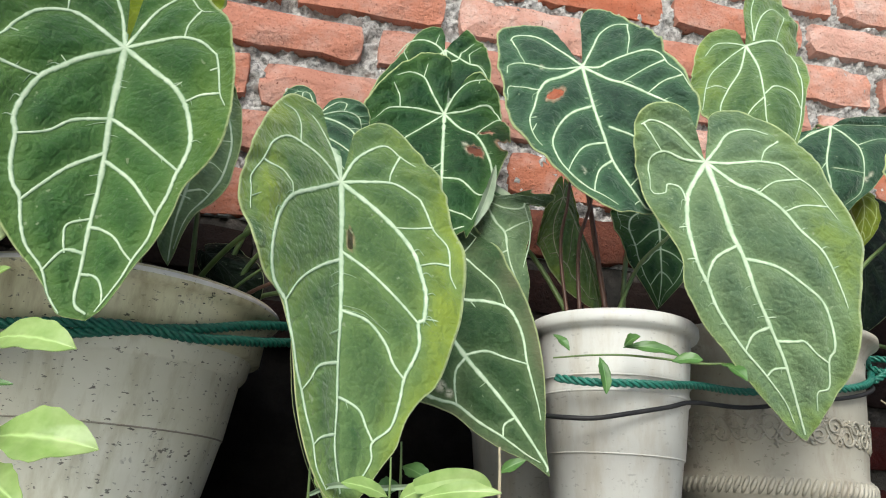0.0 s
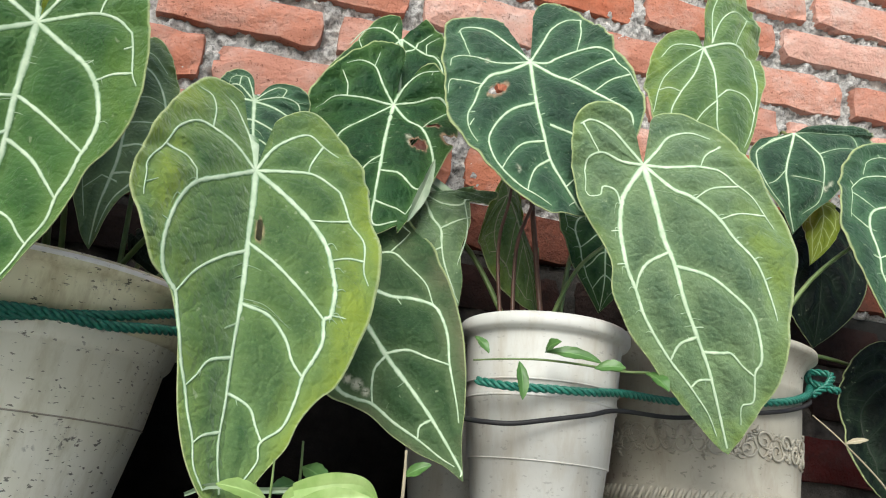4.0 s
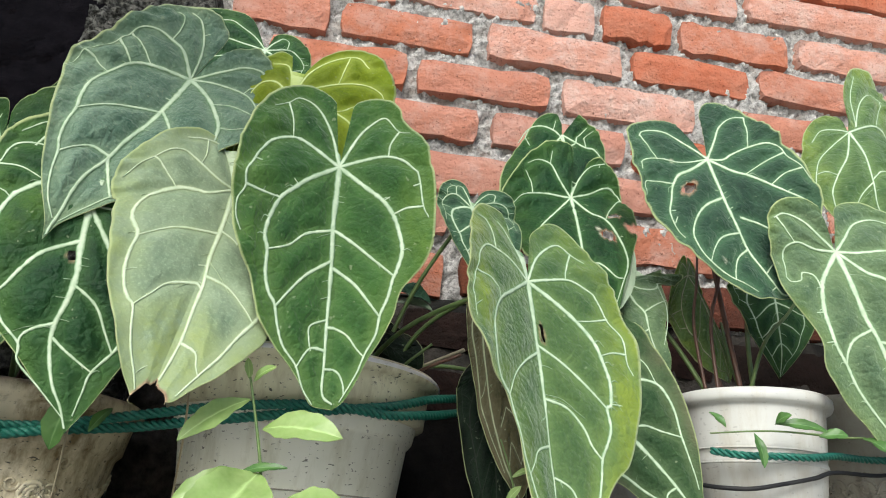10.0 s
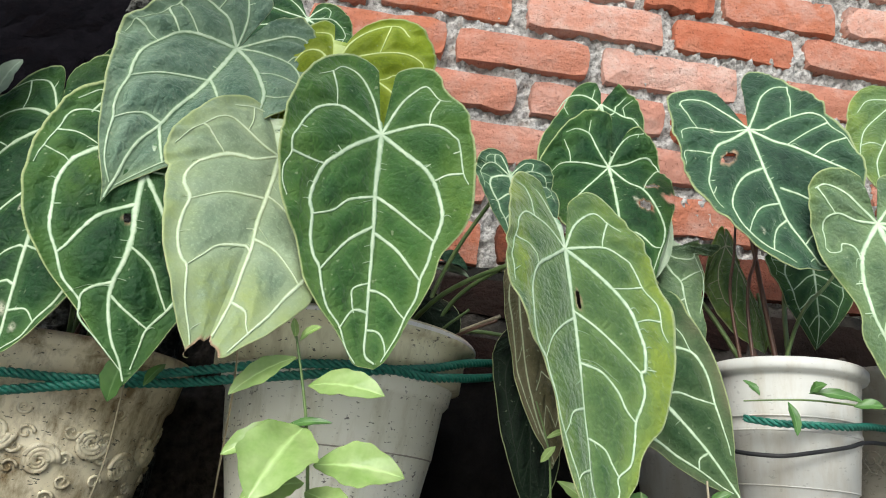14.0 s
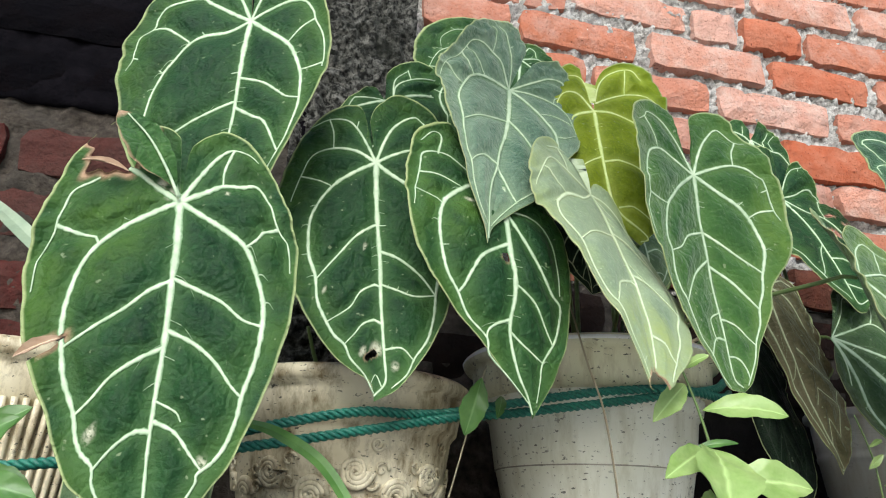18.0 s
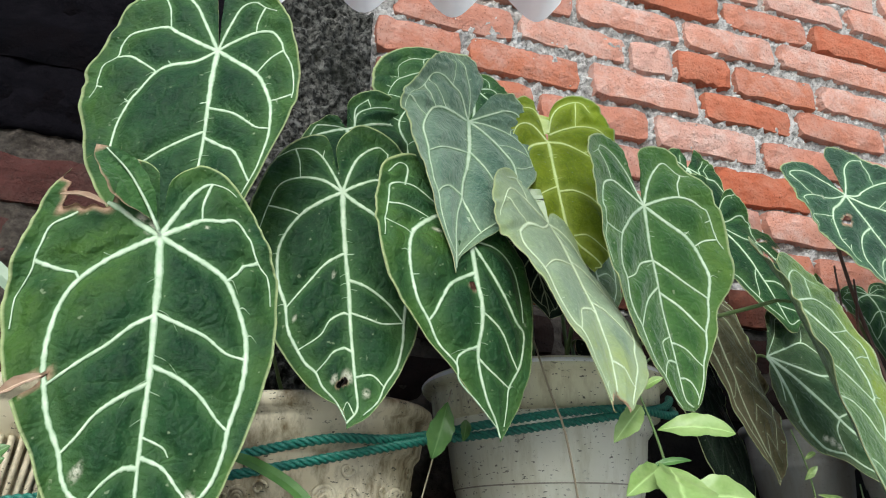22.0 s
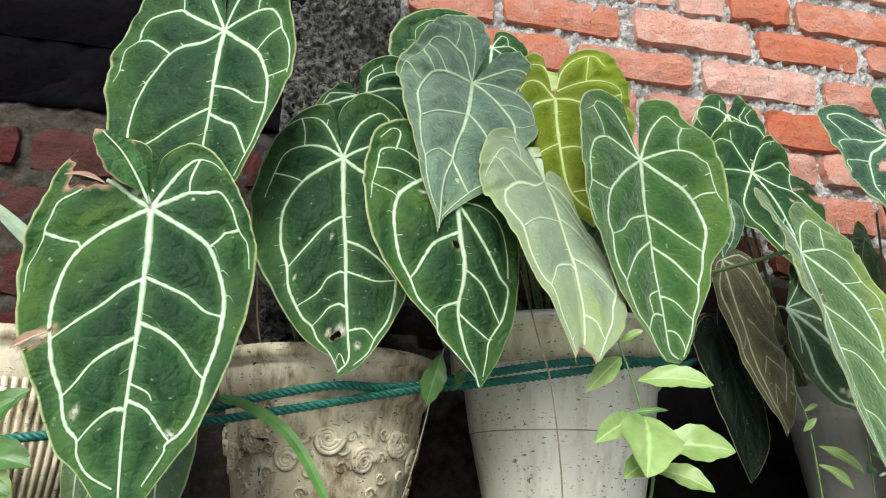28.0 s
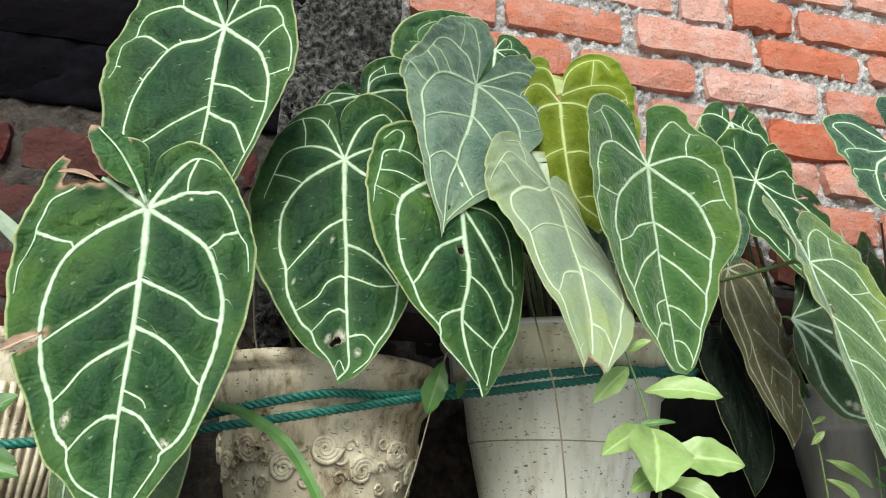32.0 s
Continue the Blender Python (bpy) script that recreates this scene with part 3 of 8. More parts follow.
        pale = np.maximum(pale, np.clip(1.5 - far / r, 0, 1))
    front = surf(uu, vv, lift)
    half = rows * cols
    faces, mats = [], []
    N = len(uu)
    for h in range(2):
        for k in range(cols - 1):
            for i in range(rows - 1):
                a, b = h * half + k * rows + i, h * half + (k + 1) * rows + i
                q = (a, a + 1, b + 1, b) if h == 0 else (a, b, b + 1, a + 1)
                if inside[list(q)].any():
                    continue
                faces.append(q), mats.append(0)
                faces.append(tuple(N + x for x in reversed(q))), mats.append(0)
        e = h * half + (cols - 1) * rows
        for i in range(rows - 1):
            if inside[e + i] or inside[e + i + 1]:
                continue
            q = (e + i, e + i + 1, N + e + i + 1, N + e + i)
            faces.append(q if h == 0 else tuple(reversed(q))), mats.append(1)
    back = front - 0.0009 * n
    me = mesh_of("leaf", np.vstack([front, back]) - np.array(plant.location), faces, (LEAF[kind], RIM), mats)
    for key, val in (("margin", rr), ("halo", halo), ("blush", tint), ("field", field * (1 - rr ** 6)), ("scar", np.clip(scar, 0, 1)), ("fleck", pale)):
        at = me.attributes.new(key, "FLOAT", "POINT")
        at.data.foreach_set("value", np.concatenate([val, val]))
    blade = part("leaf", me, plant, label)

    vm = vein or VEIN

    def strip(name, c, w, tail, fall=1.0, keep=None):
        f = flat(c[:, 0], c[:, 1])
        t = np.gradient(f, axis=0)
        t /= np.linalg.norm(t, axis=1)[:, None] + 1e-9
        side = np.stack([-t[:, 1], t[:, 0]], -1)
        m = len(c)
        ww = w * (1.0 - (1.0 - tail) * np.linspace(0, 1, m) ** fall) * (1 + 0.10 * np.sin(np.linspace(0, m * 0.9, m) + rng.uniform(0, 6)) + rng.normal(0, 0.07, m))
        rows_ = []
        for o, lift_ in ((-0.66, -0.0002), (-0.30, 0.0003), (0.0, 0.0004), (0.30, 0.0003), (0.66, -0.0002)):
            g = f + side * (ww * o)[:, None]
            gu = np.where(g[:, 0] >= 0, g[:, 0] / wl[1], g[:, 0] / wl[-1])
            gv = np.where(g[:, 1] >= 0, g[:, 1] / L, g[:, 1] / np.where(g[:, 0] >= 0, kl[1], kl[-1]))
            roll = 0.0022 * np.array([noise.noise((26 * x + 3 * seed, 22 * y, 5.0)) for x, y in g])
            rows_.append(surf(gu, gv, lift_ + 0.0006 + roll))
        vs = np.concatenate(rows_) - np.array(plant.location)
        fs = [(k * m + i, (k + 1) * m + i, (k + 1) * m + i + 1, k * m + i + 1) for k in range(4) for i in range(m - 1)]
        if cuts:
            gone = np.zeros(m, bool)
            for cu, cv, ru, rv in cuts:
                gone |= np.hypot((c[:, 0] - cu) / ru, (c[:, 1] - cv) / rv) < 1.05
            fs = [q for q in fs if not (gone[q[0] % m] or gone[q[2] % m])]
        if keep is not None:
            n0 = sum(len(v) for v, _ in keep)
            keep.append((vs, [tuple(n0 + x for x in reversed(q)) for q in fs]))
            return
        if fs:
            vme = mesh_of(name, vs, [tuple(reversed(q)) for q in fs], (vm,))
            at = vme.attributes.new("skirt", "FLOAT", "POINT")
            at.data.foreach_set("value", np.concatenate([np.full(m, e) for e in (1.0, 0.3, 0.0, 0.3, 1.0)]))
            part(name, vme, blade)

    strip("midrib", rib, width * 1.0, 0.28, 0.8)
    small = []
    for w, c in net:
        if w <= 0.2:
            strip("minor_vein", c, width * (0.14 if w < 0.13 else 0.26), 0.1, 1.0, small)
        elif w == 1.0:
            strip("vein", c, width * 0.74, 0.25 if loop_l else 0.08, 1.25)
        elif loop_l:
            strip("vein", c, width * (0.10 + 0.61 * w), 0.30 if w >= 0.65 and len(c) > 60 else 0.6)
        else:
            strip("vein", c, width * (0.10 + 0.61 * w), 0.58 if 0.55 < w < 0.79 or w == 0.82 else (0.12 if w == 0.80 else 0.35))
    # short barbs along the larger veins
    for w, c in net:
        if w < 0.45:
            continue
        for k in range(6, len(c) - 6, 8):
            if rng.random() < (0.22 if loop_l else 0.3):
                t = c[k + 2] - c[k - 2]
                t = t / (np.linalg.norm(t) + 1e-9)
                d = rng.choice((-1, 1)) * np.array((-t[1], t[0])) + 0.7 * t
                reach = rng.uniform(0.006, 0.020)
                q = c[k] + np.linspace(0, reach, 5)[:, None] * d + np.linspace(0, 1, 5)[:, None] ** 2 * 0.3 * reach * t
                if (q[:, 0] * c[k][0] > 0).all() and on_blade(*q[-1]):
                    strip("minor_vein", q, width * 0.20, 0.1, 1.0, small)
    if small:
        vme = mesh_of("minor_vein", np.vstack([v for v, _ in small]), [q for _, fs in small for q in fs], (vm,))
        at = vme.attributes.new("skirt", "FLOAT", "POINT")
        at.data.foreach_set("value", np.concatenate([np.repeat((1.0, 0.55, 0.4, 0.55, 1.0), len(v) // 5) for v, _ in small]))
        tagged(part("minor_vein", vme, blade), "", "", "", "stuff")
    if foot is not None:
        foot = np.array(foot, float)
        start = base - 0.002 * n
        out = base - 0.035 * n + np.array((0, 0, 0.012))
        pts = [start, base - 0.012 * n + np.array((0, 0, 0.006)), out, 0.45 * out + 0.55 * foot + np.array((0, 0.01, 0.03)), foot]
        c = smooth_path(pts, 7)
        part("leaf_stalk", tube("leaf_stalk", c - np.array(plant.location), np.linspace(stalk_r * 0.8, stalk_r * 1.3, len(c)), stalk or STALK, 7), blade)
    return blade


# ---- pots ----
def lathe(name, profile, mat, sides=96, wobble=0.0):
    verts, faces = [], []
    m = len(profile)
    for k in range(sides):
        a = 2 * math.pi * k / sides
        for r, z in profile:
            rr = r * (1 + wobble * math.sin(3 * a + 7 * z))
            verts.append((rr * math.cos(a), rr * math.sin(a), z))
    for k in range(sides):
        j = (k + 1) % sides
        for i in range(m - 1):
            faces.append((k * m + i, j * m + i, j * m + i + 1, k * m + i + 1))
    return mesh_of(name, verts, faces, (mat,))


def soil_disc(pot, r, z, seed):
    rng = random.Random(seed)
    verts, faces = [(0, 0, z)], []
    rings, sides = 7, 30
    for i in range(1, rings + 1):
        for k in range(sides):
            a = 2 * math.pi * k / sides
            verts.append((r * i / rings * math.cos(a), r * i / rings * math.sin(a), z + rng.uniform(-0.005, 0.007)))
    for k in range(sides):
        faces.append((0, 1 + k, 1 + (k + 1) % sides))
    for i in range(rings - 1):
        for k in range(sides):
            a, b = 1 + i * sides, 1 + (i + 1) * sides
            j = (k + 1) % sides
            faces.append((a + k, b + k, b + j, a + j))
    part("soil", mesh_of("soil", verts, faces, (SOIL,)), pot, "dark crumbly potting soil")


# ---- the setting ----
def slab(name, lo, hi, mat, label, category, kind="structure"):
    (x0, y0, z0), (x1, y1, z1) = lo, hi
    bm = bmesh.new()
    bmesh.ops.create_cube(bm, size=1.0)
    bmesh.ops.scale(bm, vec=(x1 - x0, y1 - y0, z1 - z0), verts=bm.verts)
    bmesh.ops.translate(bm, vec=((x0 + x1) / 2, (y0 + y1) / 2, (z0 + z1) / 2), verts=bm.verts)
    bmesh.ops.bevel(bm, geom=bm.edges[:], offset=0.006, segments=2, affect="EDGES")
    me = bpy.data.meshes.new(name)
    bm.to_mesh(me)
    bm.free()
    me.materials.append(mat)
    return tagged(new(name, me), label, category, "", kind)


def rough_sheet(name, x0, x1, z0, z1, y, step, amp, mat, freq=38.0, seed=0.0, smoothness=0.9):
    """An upright sheet with a lumpy face towards -y and a depth behind it."""
    nx, nz = int((x1 - x0) / step) + 2, int((z1 - z0) / step) + 2
    xs, zs = np.linspace(x0, x1, nx), np.linspace(z0, z1, nz)
    verts = []
    for z in zs:
        for x in xs:
            p = Vector((x * freq, seed, z * freq))
            d = noise.fractal(p, smoothness, 2.0, 5) + 0.5 * noise.noise(p * 0.25)
            verts.append((x, y - amp * d, z))
    faces = [(j * nx + i, j * nx + i + 1, (j + 1) * nx + i + 1, (j + 1) * nx + i) for j in range(nz - 1) for i in range(nx - 1)]
    ring = [i for i in range(nx)] + [j * nx + nx - 1 for j in range(1, nz)] + [(nz - 1) * nx + i for i in range(nx - 2, -1, -1)] + [j * nx for j in range(nz - 2, 0, -1)]
    n0 = len(verts)
    for i in ring:
        verts.append((verts[i][0], y + 0.1, verts[i][2]))
    m = len(ring)
    for k in range(m):
        faces.append((ring[k], n0 + k, n0 + (k + 1) % m, ring[(k + 1) % m]))
    return mesh_of(name, verts, faces, (mat,))


ground = tagged(new("ground", mesh_of("ground", [(-400, -400, 0), (400, -400, 0), (400, 400, 0), (-400, 400, 0)], [(0, 1, 2, 3)], (GROUND,))),
                "grey packed yard ground around the wall", "ground", "", "structure")
slab("pot_ledge", (-2.2, 0.56, 0), (2.6, 0.925, 1.18), GAP_SHADE, "dark cement ledge that carries the flower pots", "ledge")
slab("wall_core", (-2.2, 0.99, 0), (3.2, 1.15, 3.4), MORTAR, "grey core of the brick wall", "wall")

tagged(new("wall_east_far", rough_sheet("wall_east_far", 1.35, 3.2, 1.555, 2.45, 0.943, 0.010, 0.0095, MORTAR)), "far stretch of rough mortar in the brick wall", "wall", "", "structure")
tagged(new("wall_east_top", rough_sheet("wall_east_top", -0.262, 3.2, 2.45, 3.0, 0.943, 0.012, 0.0095, MORTAR)), "upper stretch of rough mortar in the brick wall", "wall", "", "structure")
wall_east = tagged(new("wall_east", rough_sheet("wall_east", -0.262, 1.35, 1.555, 2.45, 0.9445, 0.0040, 0.0100, MORTAR, 44.0, 0.0, 0.4)),
                   "orange brick wall with rough pale grey mortar", "wall", "", "structure")
# coloured almost black, as the gap under the leaves lies in shade
wall_lower = tagged(new("wall_lower", rough_sheet("wall_lower", 0.0, 0.66, 1.18, 1.42, 0.949, 0.011, 0.008, GAP_SHADE)),
                    "lower part of the wall, near-black with painted shade", "wall", "", "structure")
wall_foot = tagged(new("wall_foot", rough_sheet("wall_foot", -0.262, 0.0, 1.18, 1.42, 0.930, 0.008, 0.010, CEMENT_BROWN)),
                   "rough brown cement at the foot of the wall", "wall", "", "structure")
# low bricks and mortar take dark colours for the shade around the pots
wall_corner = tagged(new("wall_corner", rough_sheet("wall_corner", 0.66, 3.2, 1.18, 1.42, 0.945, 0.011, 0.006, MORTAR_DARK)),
                     "bricks low in the wall, darkened by painted shade", "wall", "", "structure")
wall_shaded = tagged(new("wall_shaded", rough_sheet("wall_shaded", -0.262, 3.2, 1.42, 1.555, 0.943, 0.008, 0.006, MORTAR_DARK)),
                   "bricks behind the pots, darkened by painted shade", "wall", "", "structure")
wall_west = tagged(new("wall_west", rough_sheet("wall_west", -2.2, -0.405, 1.18, 1.695, 0.9065, 0.0065, 0.0105, CEMENT_WEST)),
                   "old red brick wall with mossy cement joints", "wall", "", "structure")
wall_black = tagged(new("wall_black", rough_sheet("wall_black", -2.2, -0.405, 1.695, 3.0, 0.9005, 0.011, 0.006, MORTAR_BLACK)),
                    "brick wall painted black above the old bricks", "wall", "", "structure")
pillar = tagged(new("pillar", rough_sheet("pillar", -0.424, -0.26, 1.18, 1.985, 0.897, 0.0032, 0.010, CEMENT, 75.0, 3.0)),
                "rough mossy cement pillar between the two walls", "pillar", "", "structure")
pillar_crown = tagged(new("pillar_crown", rough_sheet("pillar_crown", -0.41, -0.28, 1.98, 2.5, 0.905, 0.006, 0.012, CEMENT, 40.0, 5.0)),
                      "broken rough cement above the pillar", "pillar", "", "structure")


def roof_sheet():
    """Corrugated sheet: its wavy eave runs along x, the sheet climbs towards the yard."""
    nx, ny = 61, 14
    verts, faces = [], []
    for j in range(ny):
        f = j / (ny - 1)
        for i in range(nx):
            x = -0.445 + 0.335 * i / (nx - 1)
            w = -0.020 * math.cos(2 * math.pi * (x + 0.335) / 0.097)
            verts.append((x + 0.05 * f, 0.62 - 0.12 * (x + 0.327) - 0.9 * f, 1.766 + 0.12 * (x + 0.327) + w + 0.52 * f))
    for j in range(ny - 1):
        for i in range(nx - 1):
            a = j * nx + i
            faces.append((a, a + 1, a + nx + 1, a + nx))
    return tagged(new("roof_sheet", mesh_of("roof_sheet", verts, faces, (SHEET,))), "white translucent corrugated roof sheet with a wavy eave", "roof", "", "structure")


roof_sheet()


# ---- pots ----
def finish_pot(name, place, R, H, profile, mat, label, soil_z):
    pot = thing(name, place, label, "flower pot", "pots on the ledge")
    inner = [(r - 0.004, z) for r, z in reversed(profile)]
    part("pot_body", lathe("pot_body", [(0.002, profile[0][1])] + profile + inner + [(0.002, profile[0][1] + 0.004)], mat), pot)
    soil_disc(pot, R * 0.88, soil_z, len(name) + int(100 * place[0]))
    return pot


def ring(pot, r, z, t, mat, name="ring"):
    prof = [(r - 0.002, z - t), (r + t * 0.6, z - t * 0.6), (r + t, z), (r + t * 0.6, z + t * 0.6), (r - 0.002, z + t)]
    part(name, lathe(name, prof, mat), pot)


def pot_speckled():
    R, H = 0.142, 0.223
    p = [(0.088, 0), (0.0915, 0.02), (0.1085, 0.102), (0.1095, 0.103), (0.1165, 0.155), (0.1185, 0.1555), (0.122, 0.160), (0.131, 0.205), (0.1325, 0.211), (0.139, 0.212), (0.142, 0.216), (0.142, 0.220), (0.139, 0.223)]
    pot = finish_pot("white_pot", (-0.054, 0.80, 1.18), R, H, p, POT_SPECK, "speckled white plastic flower pot with a wide rim", 0.195)
    rim = [(0.1250, 0.173), (0.1325, 0.175), (0.1350, 0.203), (0.1360, 0.210), (0.1430, 0.211), (0.1460, 0.215), (0.1460, 0.220), (0.1420, 0.2240), (0.1370, 0.2235), (0.1250, 0.173)]
    part("rim", lathe("rim", rim, POT_RIM), pot, "yellowed dirty rim")
    # darker grey ring paints in the shadow line under the step
    ring(pot, 0.1085, 0.101, 0.0010, POT_GREY)
    ring(pot, 0.1425, 0.2185, 0.0045, POT_LIP, "lip")


def pot_smooth(place, label, H=0.222):
    R = 0.0765
    p = [(0.046, 0), (0.048, 0.02), (0.0585, 0.105), (0.0600, 0.106), (0.0645, 0.150), (0.0660, 0.152), (0.0665, 0.158), (0.0655, 0.160), (0.0660, 0.166), (0.0670, 0.168), (0.0665, 0.172),
         (0.0690, 0.205), (0.0695, 0.209), (0.0750, 0.210), (0.0765, 0.213), (0.0765, 0.219), (0.0740, 0.222)]
    pot = finish_pot("white_pot", place, R, H, [(r, z * H / 0.222) for r, z in p], POT_WHITE, label, 0.205 * H / 0.222)
    ring(pot, 0.0590, 0.106, 0.0012, POT_WHITE)
    ring(pot, 0.0655, 0.155, 0.0016, POT_WHITE)
    ring(pot, 0.0668, 0.168, 0.0012, POT_WHITE)


def spiral(cx, cz, r, turns, lathe_r, sign=1, steps=26):
    """A scroll laid on the round side of a pot: angle and height become a place on its skin."""
    out = []
    for i in range(steps):
        f = i / (steps - 1)
        a = sign * turns * 2 * math.pi * f
        rr = r * (1 - 0.85 * f)
        th = cx + rr * math.cos(a) / lathe_r(cz)
        z = cz + rr * math.sin(a)
        R = lathe_r(z) + 0.0012
        out.append((R * math.cos(th), R * math.sin(th), z))
    return out


def pot_scroll():
    """A moulded pot: a flaring rim, a band of fine scrollwork and a twisted cord below it."""
    R, H = 0.112, 0.238
    p = [(0.072, 0), (0.075, 0.015), (0.086, 0.05), (0.0895, 0.082), (0.0925, 0.084), (0.0935, 0.089), (0.0935, 0.097), (0.0925, 0.102), (0.0895, 0.104), (0.0915, 0.125), (0.0950, 0.175), (0.0960, 0.195), (0.0975, 0.197),
         (0.0965, 0.200), (0.0990, 0.218), (0.1040, 0.226), (0.1090, 0.229), (0.1120, 0.231), (0.1120, 0.236), (0.1090, 0.238)]
    pot = finish_pot("moulded_pot", (0.582, 0.746, 1.18), R, H, p, POT_GREY, "pale grey flower pot moulded with scrollwork", 0.215)
    zs, rs = [z for _, z in p], [r for r, _ in p]

    def skin_r(z):
        return float(np.interp(z, zs, rs))

    def on_skin(points):
        return [((skin_r(z) + 0.0005) * math.cos(th), (skin_r(z) + 0.0005) * math.sin(th), z) for th, z in points]

    rng = random.Random(4)
    waves = 11
    vine = [(math.pi * (0.97 + 1.06 * k / 176), 0.142 + 0.010 * math.sin(2 * math.pi * waves * k / 176)) for k in range(177)]
    part("scroll", tube("scroll", on_skin(vine), 0.0011, POT_GREY, 6), pot)
    for k in range(2 * waves):
        up = 1 if k % 2 else -1
        th = math.pi * (0.97 + 1.06 * (k + 0.5) / (2 * waves)) + rng.uniform(-0.015, 0.015)
        z = 0.142 + 0.004 * up
        pts = spiral(th, z, rng.uniform(0.0075, 0.0095), rng.uniform(1.1, 1.4), skin_r, up, 24)
        part("scroll", tube("scroll", pts, np.linspace(0.0012, 0.0007, len(pts)), POT_GREY, 6), pot)
        for q in range(4):
            a0, reach = rng.uniform(0, 6.28), rng.uniform(0.005, 0.009)
            arc = [(th + rng.uniform(0.03, 0.07) + reach * f * math.cos(a0 + 1.6 * f) / 0.093, z - 0.016 * up + 0.003 * q * up + reach * f * math.sin(a0 + 1.6 * f)) for f in np.linspace(0, 1, 7)]
            part("scroll_leaf", tube("scroll_leaf", on_skin(arc), 0.0003 + 0.0014 * np.sin(np.linspace(0.25, 3.0, 7)), POT_GREY, 6), pot)
    n = 46
    for k in range(n):
        th = math.pi * (0.95 + 1.1 * k / n)
        twist = [(th + 0.075 * f, 0.0855 + 0.0145 * f) for f in (0.0, 0.35, 0.7, 1.0)]
        part("cord_twist", tube("cord_twist", on_skin(twist), (0.0010, 0.0024, 0.0024, 0.0010), POT_GREY, 6), pot)


def pot_rose(place, label, fluted=False):
    R, H = 0.128, 0.172
    p = [(0.086, 0), (0.090, 0.015), (0.1035, 0.085), (0.1085, 0.118), (0.1105, 0.121), (0.1145, 0.125), (0.119, 0.150), (0.1195, 0.155), (0.126, 0.158), (0.128, 0.163), (0.127, 0.169), (0.123, 0.172)]
    pot = finish_pot("moulded_pot", place, R, H, p, POT_BEIGE, label, 0.15)
    zs, rs = [z for _, z in p], [r for r, _ in p]
    def skin_r(z):
        return float(np.interp(z, zs, rs))
    if fluted:
        for k in range(44):
            th = math.pi * (1.0 + 1.0 * k / 43)
            pts = [((skin_r(z) + 0.0015) * math.cos(th), (skin_r(z) + 0.0015) * math.sin(th), z) for z in (0.125, 0.09, 0.05, 0.01)]
            part("flute", tube("flute", pts, 0.0028, POT_BEIGE, 6), pot)
        return
    rng = random.Random(9)
    for k in range(9):
        th = math.pi * (1.02 + 0.96 * k / 8)
        zc = 0.072 + 0.010 * (-1) ** k
        for q in range(3):
            pts = spiral(th, zc, 0.0155 - 0.004 * q, 1.6 - 0.3 * q, skin_r, 1 if k % 2 else -1, 30)
            part("rose", tube("rose", pts, np.linspace(0.0034, 0.0018, len(pts)), POT_BEIGE, 6), pot)
        for q in range(4):
            tq = th + rng.uniform(0.12, 0.24)
            pts = spiral(tq, zc - 0.03 + 0.018 * q + rng.uniform(-0.004, 0.004), 0.007, 1.2, skin_r, (-1) ** q, 18)
            part("scroll", tube("scroll", pts, np.linspace(0.0018, 0.0008, len(pts)), POT_BEIGE, 6), pot)


pot_speckled()
pot_smooth((0.396, 0.690, 1.18), "clean white plastic flower pot with ring mouldings")
pot_smooth((0.371, 0.845, 1.18), "white plastic flower pot half hidden by leaves", 0.20)
pot_scroll()
pot_rose((-0.335, 0.787, 1.18), "weathered beige flower pot moulded with roses")
pot_rose((-0.640, 0.790, 1.18), "weathered beige fluted flower pot", True)


